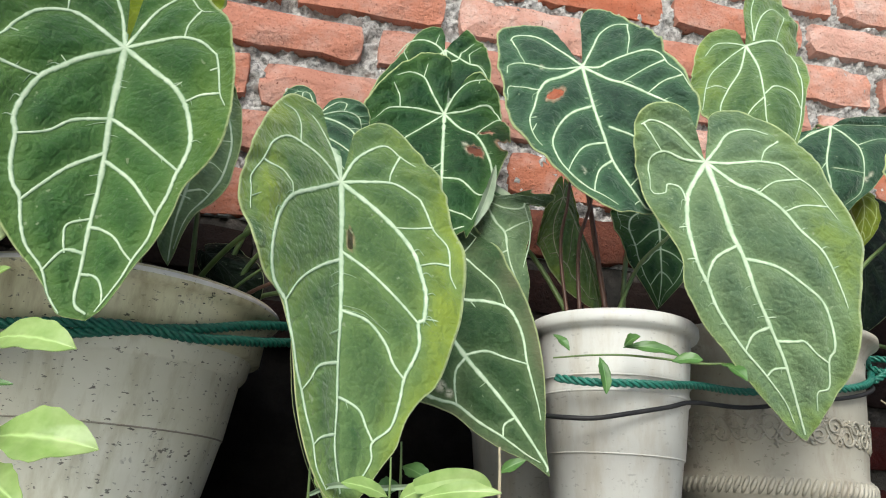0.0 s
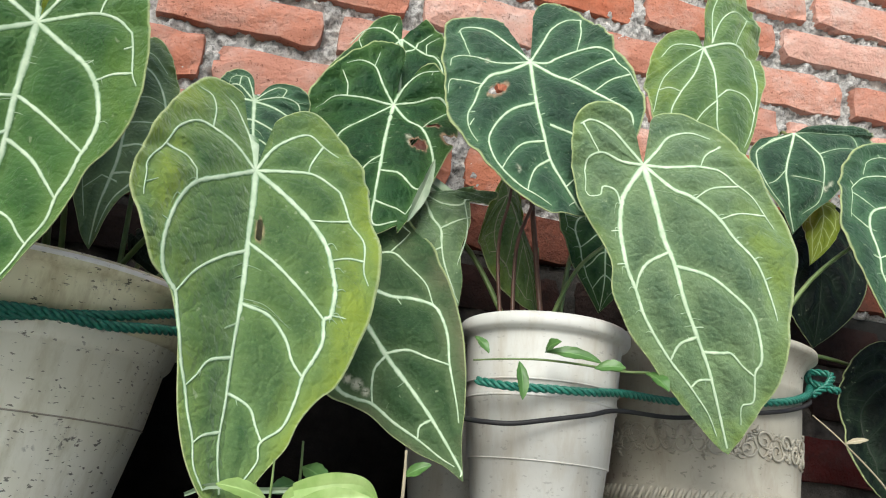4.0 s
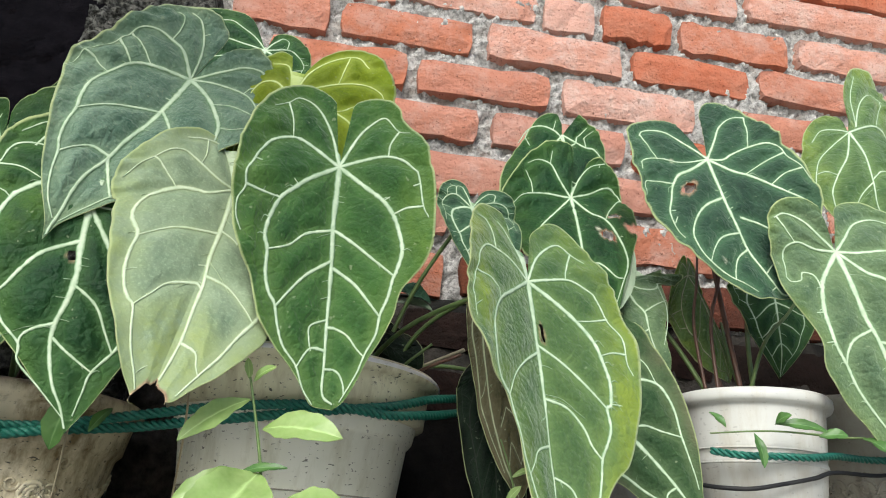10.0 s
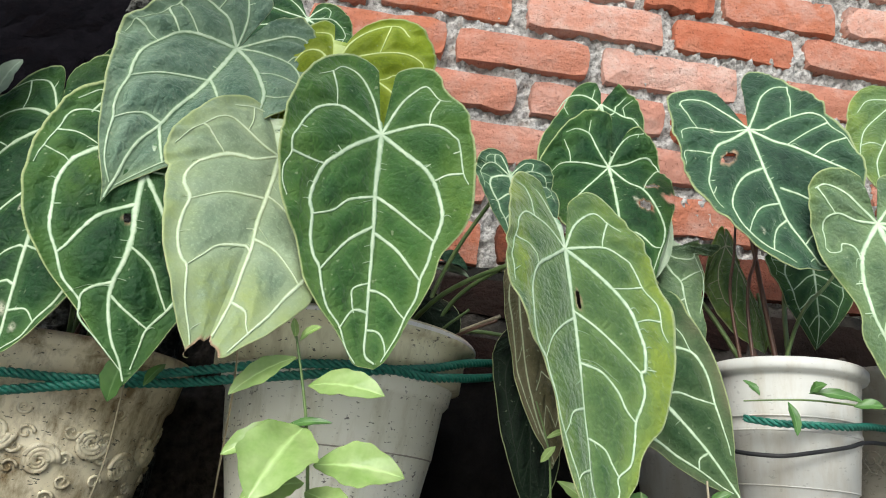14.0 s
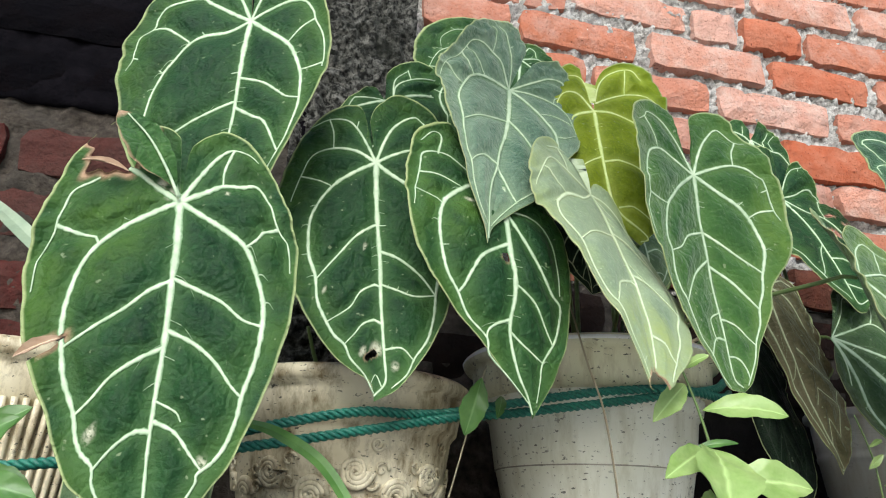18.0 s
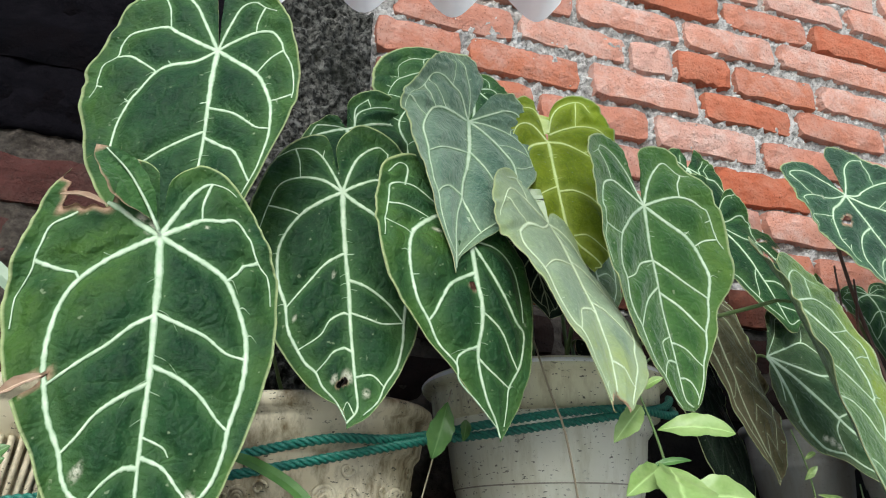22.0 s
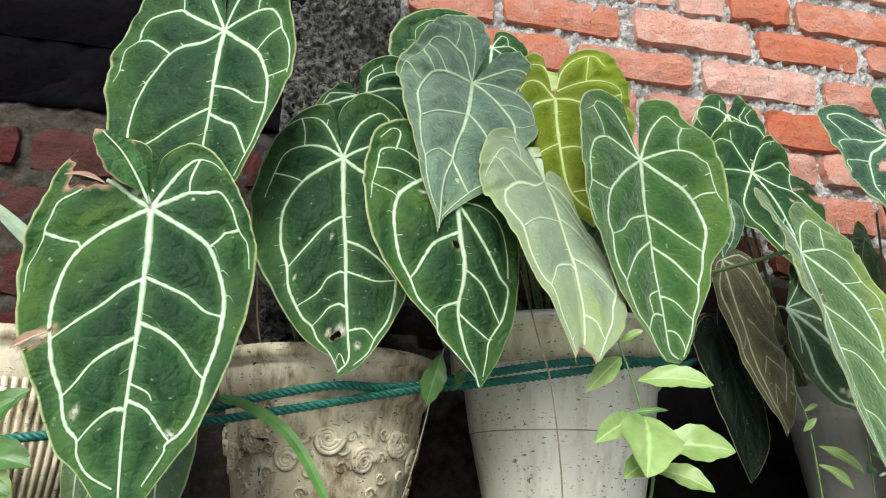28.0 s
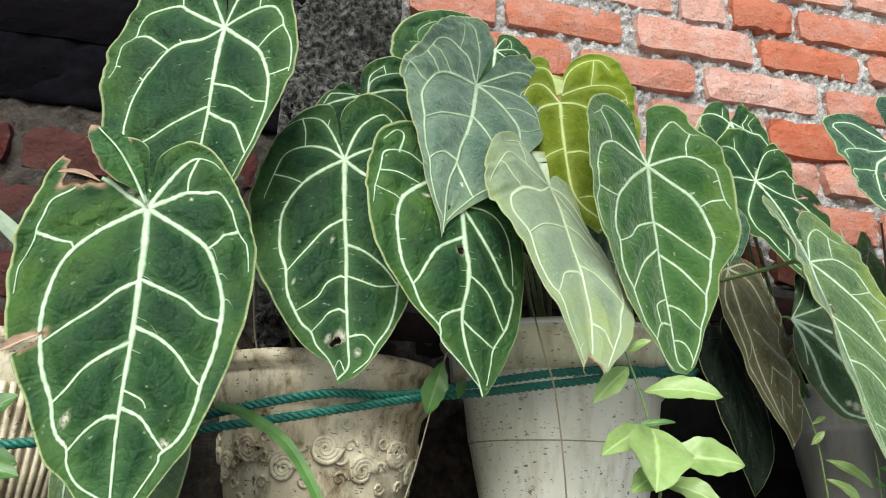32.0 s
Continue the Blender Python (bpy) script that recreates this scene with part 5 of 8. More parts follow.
MID_FRESH = dict(
    edge_l=[(0.00, -0.06), (0.00, -0.33), (0.00, -0.59), (0.00, -0.79), (0.16, -0.99), (0.37, -1.05), (0.59, -0.99), (0.76, -0.82), (0.89, -0.55), (0.98, -0.27), (1.02, 0.01), (1.02, 0.12), (0.98, 0.23), (0.89, 0.34), (0.80, 0.43), (0.75, 0.52), (0.70, 0.59), (0.56, 0.70), (0.40, 0.80), (0.27, 0.89), (0.19, 0.96)],
    edge_r=[(0.02, -0.08), (0.07, -0.41), (0.08, -0.67), (0.11, -0.91), (0.26, -1.04), (0.47, -1.04), (0.59, -0.91), (0.65, -0.73), (0.79, -0.56), (0.88, -0.35), (0.94, -0.04), (0.97, 0.09), (0.97, 0.18), (0.93, 0.30), (0.85, 0.40), (0.74, 0.46), (0.63, 0.52), (0.55, 0.62), (0.45, 0.71), (0.32, 0.80), (0.21, 0.89), (0.11, 0.96)],
    mid=[(0.00, 0.00), (-0.02, 0.14), (-0.04, 0.27), (-0.04, 0.40), (-0.05, 0.54), (-0.07, 0.68), (-0.08, 0.81), (-0.09, 0.93), (0.00, 0.98)],
    loop_l=[(0.00, 0.00), (-0.28, 0.04), (-0.44, 0.08), (-0.57, 0.12), (-0.66, 0.20), (-0.69, 0.27), (-0.66, 0.33), (-0.66, 0.42), (-0.62, 0.50), (-0.56, 0.55), (-0.52, 0.64), (-0.46, 0.72), (-0.34, 0.80), (-0.27, 0.89), (-0.18, 0.96)],
    loop_r=[(0.00, 0.00), (0.24, 0.07), (0.44, 0.13), (0.55, 0.19), (0.61, 0.26), (0.64, 0.35), (0.59, 0.43), (0.55, 0.47), (0.50, 0.55), (0.43, 0.62), (0.39, 0.70), (0.29, 0.78), (0.21, 0.86), (0.06, 0.97)],
    ribs_l=[(0.65, [(-0.04, 0.28), (-0.30, 0.28), (-0.46, 0.32), (-0.66, 0.33)]), (0.80, [(-0.04, 0.41), (-0.28, 0.45), (-0.44, 0.51), (-0.55, 0.56)]), (0.45, [(-0.06, 0.65), (-0.22, 0.66), (-0.23, 0.71), (-0.21, 0.76)]), (0.60, [(-0.08, 0.77), (-0.22, 0.75), (-0.34, 0.81)])],
    ribs_r=[(0.75, [(-0.04, 0.28), (0.20, 0.34), (0.39, 0.40), (0.57, 0.46)]), (0.75, [(-0.04, 0.44), (0.18, 0.50), (0.32, 0.57), (0.43, 0.63)]), (0.55, [(-0.07, 0.68), (0.11, 0.71), (0.21, 0.76), (0.28, 0.79)]), (0.45, [(-0.08, 0.84), (0.04, 0.86), (0.09, 0.90), (0.10, 0.94)])],
    lobe_l=[(0.85, [(0.00, 0.00), (-0.28, -0.28), (-0.45, -0.38), (-0.65, -0.35), (-0.77, -0.23), (-0.83, -0.13), (-0.90, 0.01), (-0.90, 0.07), (-0.96, 0.12), (-0.96, 0.19), (-0.91, 0.25)]), (0.55, [(-0.90, 0.06), (-0.74, 0.09), (-0.57, 0.12)]), (0.25, [(-0.83, -0.14), (-0.56, -0.02), (-0.40, 0.07)]), (0.70, [(0.00, 0.00), (-0.06, -0.41), (-0.20, -0.75), (-0.38, -0.88), (-0.50, -0.81), (-0.65, -0.76)]), (0.45, [(-0.50, -0.81), (-0.46, -0.59), (-0.46, -0.38)])],
    lobe_r=[(0.80, [(0.00, 0.00), (0.23, -0.12), (0.46, -0.19), (0.66, -0.14), (0.77, -0.03), (0.82, 0.05), (0.85, 0.15), (0.90, 0.20)]), (0.50, [(0.85, 0.15), (0.69, 0.16), (0.56, 0.19)]), (0.25, [(0.82, 0.05), (0.61, 0.09), (0.44, 0.14)]), (0.70, [(0.00, 0.00), (0.16, -0.42), (0.30, -0.65), (0.45, -0.78), (0.59, -0.58), (0.71, -0.56)]), (0.45, [(0.60, -0.58), (0.51, -0.37), (0.49, -0.18)])],
)
OLIVE_LONG = dict(
    edge_l=[(0.00, -0.09), (0.00, -0.25), (0.00, -0.41), (0.00, -0.54), (0.00, -0.68), (0.00, -0.84), (0.18, -0.97), (0.38, -1.01), (0.58, -0.90), (0.82, -0.67), (1.02, -0.43), (1.17, -0.17), (1.25, 0.01), (1.22, 0.07), (1.14, 0.13), (1.07, 0.20), (0.93, 0.29), (0.77, 0.35), (0.67, 0.41), (0.59, 0.50), (0.53, 0.60), (0.50, 0.67), (0.45, 0.76), (0.37, 0.84), (0.27, 0.91), (0.15, 0.97)],
    edge_r=[(0.04, -0.13), (0.12, -0.40), (0.13, -0.70), (0.24, -0.88), (0.40, -1.03), (0.55, -0.99), (0.71, -0.74), (0.84, -0.49), (0.93, -0.20), (0.96, 0.05), (1.02, 0.15), (1.03, 0.28), (1.00, 0.38), (0.95, 0.46), (0.85, 0.55), (0.74, 0.65), (0.61, 0.70), (0.49, 0.77), (0.41, 0.84), (0.30, 0.90), (0.19, 0.96), (0.12, 0.99)],
    mid=[(0.00, 0.00), (0.01, 0.11), (0.00, 0.23), (0.00, 0.35), (0.00, 0.46), (-0.02, 0.56), (-0.03, 0.66), (-0.04, 0.75), (-0.06, 0.86), (0.00, 0.98)],
    loop_l=[(0.00, 0.00), (-0.33, 0.02), (-0.62, 0.04), (-0.76, 0.09), (-0.84, 0.17), (-0.86, 0.24), (-0.82, 0.31), (-0.75, 0.35), (-0.66, 0.39), (-0.60, 0.47), (-0.52, 0.58), (-0.44, 0.66), (-0.38, 0.74), (-0.31, 0.81), (-0.27, 0.88), (-0.16, 0.95)],
    loop_r=[(0.00, 0.00), (0.25, 0.06), (0.46, 0.13), (0.60, 0.21), (0.66, 0.29), (0.69, 0.36), (0.67, 0.44), (0.62, 0.46), (0.61, 0.53), (0.55, 0.59), (0.49, 0.64), (0.45, 0.71), (0.37, 0.79), (0.23, 0.84), (0.22, 0.89), (0.11, 0.96)],
    ribs_l=[(0.75, [(0.00, 0.29), (-0.27, 0.30), (-0.50, 0.33), (-0.67, 0.39)]), (0.60, [(-0.03, 0.62), (-0.25, 0.61), (-0.35, 0.64), (-0.44, 0.66)]), (0.50, [(-0.05, 0.82), (-0.22, 0.81), (-0.31, 0.82)]), (0.20, [(-0.01, 0.52), (-0.21, 0.53), (-0.30, 0.54)])],
    ribs_r=[(0.75, [(0.00, 0.26), (0.19, 0.30), (0.40, 0.37), (0.53, 0.42), (0.62, 0.46)]), (0.65, [(0.00, 0.46), (0.21, 0.48), (0.34, 0.54), (0.40, 0.60), (0.48, 0.64)]), (0.50, [(-0.04, 0.72), (0.13, 0.75), (0.19, 0.80), (0.24, 0.84)])],
    lobe_l=[(0.75, [(0.00, 0.00), (-0.18, -0.24), (-0.39, -0.41), (-0.57, -0.49), (-0.78, -0.41), (-0.92, -0.25), (-1.10, -0.08), (-1.11, 0.04), (-1.10, 0.08)]), (0.50, [(-0.92, -0.25), (-0.74, -0.13), (-0.63, 0.04)]), (0.20, [(-1.11, 0.04), (-0.95, 0.03), (-0.89, 0.05)]), (0.55, [(0.00, 0.00), (-0.01, -0.34), (-0.09, -0.63), (-0.16, -0.76)]), (0.40, [(-0.42, -0.43), (-0.35, -0.64), (-0.36, -0.80), (-0.48, -0.89)])],
    lobe_r=[(0.75, [(0.00, 0.00), (0.24, -0.09), (0.46, -0.15), (0.63, -0.06), (0.74, 0.04), (0.80, 0.11), (0.90, 0.17), (0.91, 0.27), (0.95, 0.32)]), (0.40, [(0.80, 0.10), (0.62, 0.12), (0.46, 0.13)]), (0.40, [(0.91, 0.24), (0.78, 0.24), (0.64, 0.26)]), (0.60, [(0.00, 0.00), (0.12, -0.32), (0.27, -0.55), (0.43, -0.68), (0.55, -0.58), (0.69, -0.47)]), (0.40, [(0.56, -0.57), (0.46, -0.30), (0.43, -0.14)]), (0.25, [(0.67, 0.44), (0.77, 0.44), (0.86, 0.45)])],
)
HIDDEN_CRINKLED = dict(
    edge_l=[(0.00, -0.09), (0.00, -0.35), (0.00, -0.60), (0.02, -0.87), (0.17, -1.04), (0.39, -1.14), (0.54, -1.08), (0.70, -0.94), (0.84, -0.69), (0.95, -0.51), (0.97, -0.26), (0.91, 0.10), (0.79, 0.44), (0.58, 0.70), (0.40, 0.90), (0.26, 1.03)],
    edge_r=[(0.00, -0.13), (0.05, -0.62), (0.12, -0.99), (0.29, -1.07), (0.52, -0.75), (0.68, -0.37), (0.79, -0.01), (0.78, 0.24), (0.68, 0.41), (0.54, 0.56), (0.34, 0.78), (0.15, 0.94), (0.00, 1.06)],
    mid=[(0.00, 0.00), (-0.11, 0.38), (-0.16, 0.61), (-0.20, 0.80), (-0.21, 0.96), (0.00, 0.98)],
    loop_l=[(0.00, 0.00), (-0.23, 0.10), (-0.44, 0.19), (-0.57, 0.28), (-0.61, 0.48), (-0.48, 0.71), (-0.28, 0.92)],
    loop_r=[(0.00, 0.00), (0.14, 0.20), (0.30, 0.28), (0.40, 0.45), (0.41, 0.61), (0.34, 0.72), (0.26, 0.79), (0.09, 0.94)],
    ribs_l=[(0.60, [(-0.14, 0.52), (-0.27, 0.57), (-0.43, 0.69), (-0.48, 0.71)])],
    ribs_r=[(0.70, [(-0.17, 0.63), (0.03, 0.69), (0.17, 0.77), (0.28, 0.78)]), (0.50, [(-0.20, 0.83), (-0.08, 0.88), (0.09, 0.94)])],
    lobe_l=[(0.75, [(0.00, 0.00), (-0.23, -0.11), (-0.50, -0.25), (-0.68, -0.29), (-0.78, -0.22), (-0.83, -0.13)]), (0.65, [(0.00, 0.00), (-0.16, -0.30), (-0.32, -0.67), (-0.50, -0.84), (-0.65, -0.82)]), (0.40, [(-0.54, -0.26), (-0.58, -0.50), (-0.67, -0.68)]), (0.35, [(-0.33, -0.68), (-0.31, -0.93)])],
    lobe_r=[(0.75, [(0.00, 0.00), (0.24, -0.10), (0.43, -0.28), (0.59, -0.27), (0.77, -0.01)]), (0.45, [(0.75, -0.02), (0.48, 0.15), (0.31, 0.29)]), (0.65, [(0.00, 0.00), (0.04, -0.47), (0.15, -0.83), (0.36, -0.94)]), (0.30, [(0.40, -0.56), (0.30, -0.68), (0.29, -0.90)])],
)
BLUE_CRINKLED = dict(
    edge_l=[(0.00, -0.07), (0.00, -0.36), (0.00, -0.50), (0.00, -0.66), (0.13, -0.88), (0.36, -1.02), (0.53, -1.03), (0.64, -0.80), (0.77, -0.58), (0.87, -0.27), (0.97, 0.00), (1.01, 0.08), (0.99, 0.21), (0.93, 0.35), (0.87, 0.46), (0.77, 0.58), (0.68, 0.69), (0.58, 0.79), (0.40, 0.88)],
    edge_r=[(0.00, -0.08), (0.00, -0.46), (0.00, -0.82), (0.07, -1.07), (0.22, -1.11), (0.39, -0.92), (0.55, -0.68), (0.67, -0.44), (0.78, -0.11), (0.83, 0.06), (0.81, 0.20), (0.80, 0.30), (0.71, 0.45), (0.53, 0.61), (0.31, 0.76), (0.08, 0.90)],
    mid=[(0.00, 0.00), (-0.14, 0.21), (-0.21, 0.34), (-0.26, 0.47), (-0.30, 0.59), (-0.29, 0.71), (-0.25, 0.83), (-0.20, 0.92), (0.00, 0.98)],
    loop_l=[(0.00, 0.00), (-0.26, -0.02), (-0.45, -0.06), (-0.59, 0.00), (-0.71, 0.07), (-0.83, 0.13), (-0.89, 0.21), (-0.86, 0.31)],
    loop_r=[(0.00, 0.00), (0.14, 0.12), (0.26, 0.18), (0.39, 0.28), (0.48, 0.35), (0.58, 0.45), (0.51, 0.57), (0.29, 0.72), (0.01, 0.89)],
    ribs_l=[(0.80, [(-0.17, 0.27), (-0.42, 0.24), (-0.60, 0.26), (-0.75, 0.32), (-0.79, 0.40), (-0.76, 0.51), (-0.67, 0.61), (-0.61, 0.68), (-0.47, 0.81)]), (0.55, [(-0.27, 0.50), (-0.49, 0.45), (-0.64, 0.47), (-0.76, 0.51)]), (0.60, [(-0.30, 0.60), (-0.46, 0.60), (-0.56, 0.64), (-0.62, 0.68)]), (0.25, [(-0.24, 0.86), (-0.31, 0.86), (-0.30, 0.90)]), (0.20, [(-0.15, 0.22), (-0.30, 0.17), (-0.40, 0.12)])],
    ribs_r=[(0.70, [(-0.16, 0.43), (-0.05, 0.50), (0.09, 0.58), (0.24, 0.68), (0.28, 0.73)]), (0.20, [(-0.21, 0.35), (-0.01, 0.37), (0.17, 0.38)]), (0.40, [(-0.27, 0.77), (-0.10, 0.77), (0.01, 0.89)])],
    lobe_l=[(0.70, [(0.00, 0.00), (-0.08, -0.33), (-0.18, -0.67), (-0.36, -0.87), (-0.45, -0.85)]), (0.40, [(-0.43, -0.85), (-0.47, -0.66), (-0.52, -0.41)]), (0.50, [(0.00, 0.00), (-0.26, -0.15), (-0.48, -0.38), (-0.66, -0.51), (-0.75, -0.41)]), (0.35, [(-0.56, -0.01), (-0.68, -0.14), (-0.80, -0.26), (-0.90, -0.11)]), (0.30, [(-0.88, 0.21), (-0.76, 0.16), (-0.83, 0.12)])],
    lobe_r=[(0.75, [(0.00, 0.00), (0.17, 0.02), (0.41, -0.07), (0.62, -0.08), (0.75, 0.00), (0.75, 0.09), (0.77, 0.19), (0.78, 0.30)]), (0.45, [(0.75, 0.06), (0.51, 0.10), (0.23, 0.17)]), (0.45, [(0.77, 0.21), (0.59, 0.22), (0.39, 0.28)]), (0.70, [(0.00, 0.00), (0.11, -0.31), (0.20, -0.57), (0.35, -0.71), (0.49, -0.67)]), (0.40, [(0.49, -0.67), (0.49, -0.41), (0.44, -0.07)])],
)
ASH_YELLOW_TIP = dict(
    edge_l=[(0.00, 0.00), (0.00, -0.32), (0.00, -0.59), (0.00, -0.78), (0.17, -0.95), (0.38, -1.00), (0.60, -0.92), (0.75, -0.71), (0.87, -0.33), (0.94, 0.02), (0.98, 0.12), (0.91, 0.21), (0.85, 0.27), (0.81, 0.35), (0.90, 0.44), (0.88, 0.51), (0.81, 0.60), (0.68, 0.68), (0.56, 0.76), (0.43, 0.83), (0.24, 0.92), (0.09, 0.98)],
    edge_r=[(0.03, 0.00), (0.10, -0.44), (0.14, -0.80), (0.23, -1.00), (0.39, -1.07), (0.55, -0.98), (0.75, -0.71), (0.88, -0.33), (0.96, 0.03), (0.98, 0.12), (1.00, 0.21), (0.96, 0.32), (0.83, 0.45), (0.70, 0.57), (0.60, 0.68), (0.46, 0.78), (0.31, 0.85), (0.13, 0.94)],
    mid=[(0.00, 0.00), (-0.04, 0.15), (-0.07, 0.28), (-0.05, 0.37), (-0.07, 0.50), (-0.03, 0.62), (0.00, 0.71), (0.00, 0.80), (0.00, 0.91), (0.00, 0.98)],
    loop_l=[(0.00, 0.00), (-0.35, 0.10), (-0.46, 0.15), (-0.57, 0.24), (-0.62, 0.33), (-0.63, 0.38), (-0.60, 0.45), (-0.59, 0.53), (-0.53, 0.60), (-0.42, 0.69), (-0.31, 0.75), (-0.23, 0.80), (-0.13, 0.87), (-0.09, 0.94)],
    loop_r=[(0.00, 0.00), (0.16, 0.09), (0.29, 0.12), (0.44, 0.19), (0.52, 0.27), (0.61, 0.34), (0.64, 0.41), (0.64, 0.49), (0.63, 0.55)],
    ribs_l=[(0.70, [(-0.06, 0.33), (-0.35, 0.36), (-0.50, 0.40), (-0.60, 0.45)]), (0.60, [(-0.03, 0.62), (-0.26, 0.64), (-0.42, 0.69)]), (0.50, [(0.00, 0.76), (-0.15, 0.76), (-0.26, 0.78)]), (0.30, [(-0.57, 0.24), (-0.69, 0.24), (-0.80, 0.24)]), (0.30, [(-0.62, 0.36), (-0.75, 0.36)])],
    ribs_r=[(0.80, [(-0.05, 0.38), (0.20, 0.41), (0.35, 0.47), (0.45, 0.53), (0.45, 0.61), (0.41, 0.69), (0.34, 0.73), (0.28, 0.82), (0.18, 0.84), (0.14, 0.90)]), (0.60, [(-0.01, 0.67), (0.13, 0.67), (0.20, 0.67), (0.26, 0.71), (0.33, 0.74)]), (0.25, [(-0.04, 0.59), (0.13, 0.59), (0.22, 0.63)])],
    lobe_l=[(0.70, [(0.00, 0.00), (-0.26, -0.08), (-0.48, -0.23), (-0.68, -0.17), (-0.77, 0.01), (-0.84, 0.08)]), (0.40, [(-0.46, 0.15), (-0.47, 0.09), (-0.60, 0.07), (-0.67, 0.10), (-0.80, 0.10), (-0.84, 0.08)]), (0.65, [(0.00, 0.00), (-0.13, -0.27), (-0.28, -0.56), (-0.49, -0.74), (-0.66, -0.70)]), (0.40, [(-0.62, -0.71), (-0.57, -0.46), (-0.52, -0.22)])],
    lobe_r=[(0.80, [(0.00, 0.00), (0.24, 0.00), (0.46, -0.04), (0.64, 0.01), (0.71, 0.05), (0.81, 0.10), (0.85, 0.17), (0.88, 0.22)]), (0.40, [(0.73, 0.06), (0.49, 0.08), (0.30, 0.13)]), (0.40, [(0.85, 0.17), (0.64, 0.17), (0.45, 0.20)]), (0.65, [(0.00, 0.00), (0.14, -0.28), (0.28, -0.57), (0.47, -0.68), (0.63, -0.59)]), (0.40, [(0.70, -0.46), (0.55, -0.27), (0.47, -0.04)])],
)
DUSK_OLD = dict(
    edge_l=[(0.00, 0.06), (0.12, 0.04), (0.44, 0.11), (0.71, 0.25), (0.82, 0.39), (0.81, 0.49), (0.65, 0.56), (0.51, 0.64), (0.42, 0.74), (0.30, 0.83), (0.10, 0.92)],
    edge_r=[(0.09, 0.04), (0.19, -0.33), (0.34, -0.73), (0.59, -0.76), (0.90, -0.24), (1.00, 0.10), (0.95, 0.23), (0.88, 0.34), (0.79, 0.44), (0.70, 0.54), (0.53, 0.66), (0.33, 0.79), (0.16, 0.88)],
    mid=[(0.00, 0.00), (0.02, 0.27), (0.01, 0.47), (0.03, 0.61), (0.04, 0.74), (0.04, 0.85), (0.03, 0.96), (0.00, 0.98)],
    loop_l=[(0.00, 0.00), (-0.31, 0.20), (-0.59, 0.34), (-0.67, 0.48), (-0.56, 0.55), (-0.43, 0.60), (-0.33, 0.70), (-0.21, 0.79), (-0.10, 0.88), (0.00, 0.94)],
    loop_r=[(0.00, 0.00), (0.22, 0.18), (0.34, 0.26), (0.50, 0.31), (0.63, 0.38), (0.61, 0.46), (0.55, 0.53), (0.44, 0.61), (0.36, 0.69), (0.28, 0.77), (0.22, 0.82)],
    ribs_l=[(0.60, [(0.01, 0.47), (-0.18, 0.49), (-0.32, 0.54), (-0.43, 0.60)]), (0.50, [(0.04, 0.76), (-0.11, 0.76), (-0.20, 0.79)])],
    ribs_r=[(0.65, [(0.01, 0.46), (0.19, 0.49), (0.30, 0.55), (0.43, 0.62)])],
    lobe_l=[(0.50, [(0.00, 0.00), (-0.24, 0.13), (-0.50, 0.22)])],
    lobe_r=[(0.75, [(0.00, 0.00), (0.31, 0.04), (0.60, 0.08), (0.66, 0.16), (0.70, 0.27), (0.64, 0.36), (0.63, 0.38)]), (0.20, [(0.38, 0.27), (0.38, 0.38), (0.40, 0.49)]), (0.40, [(0.60, 0.08), (0.78, 0.05), (0.92, 0.02)]), (0.50, [(0.00, 0.00), (0.31, -0.22), (0.51, -0.48), (0.76, -0.22), (0.92, 0.02)])],
)
ROSE_SMALL = dict(
    edge_l=[(0.00, -0.20), (0.00, -0.56), (0.25, -0.46), (0.68, -0.05), (0.94, 0.12), (1.14, 0.32), (1.18, 0.55), (0.97, 0.77), (0.53, 0.94)],
    edge_r=[(0.16, -0.11), (0.03, -0.41), (0.07, -0.77), (0.33, -1.03), (0.76, -1.13), (1.22, -1.02), (1.60, -0.68), (1.73, -0.01), (1.35, 0.41), (0.95, 0.71), (0.50, 0.90)],
    mid=[(0.00, 0.00), (0.00, 0.35), (-0.04, 0.63), (-0.01, 0.91), (0.00, 0.98)],
    loop_l=[(0.00, 0.00), (-0.38, 0.06), (-0.77, 0.15), (-0.98, 0.40), (-0.86, 0.72), (-0.36, 0.92)],
    loop_r=[(0.00, 0.00), (0.66, -0.10), (1.03, -0.11), (1.27, 0.07), (1.21, 0.31), (0.86, 0.62), (0.33, 0.86)],
    ribs_l=[(0.60, [(-0.01, 0.41), (-0.46, 0.48), (-0.89, 0.64)])],
    ribs_r=[(0.60, [(-0.00, 0.35), (0.39, 0.42), (0.89, 0.60)])],
    lobe_l=[(0.60, [(0.00, 0.00), (-0.22, -0.03), (-0.58, -0.01), (-0.81, 0.12)])],
    lobe_r=[(0.75, [(0.16, -0.01), (0.25, -0.39), (0.56, -0.57), (0.96, -0.63), (1.32, -0.56), (1.59, -0.20)]), (0.60, [(0.16, -0.04), (0.23, -0.57), (0.52, -0.86)]), (0.40, [(0.54, -0.90), (0.58, -0.57)]), (0.40, [(0.99, -0.11), (1.17, -0.37), (1.36, -0.50)])],
)
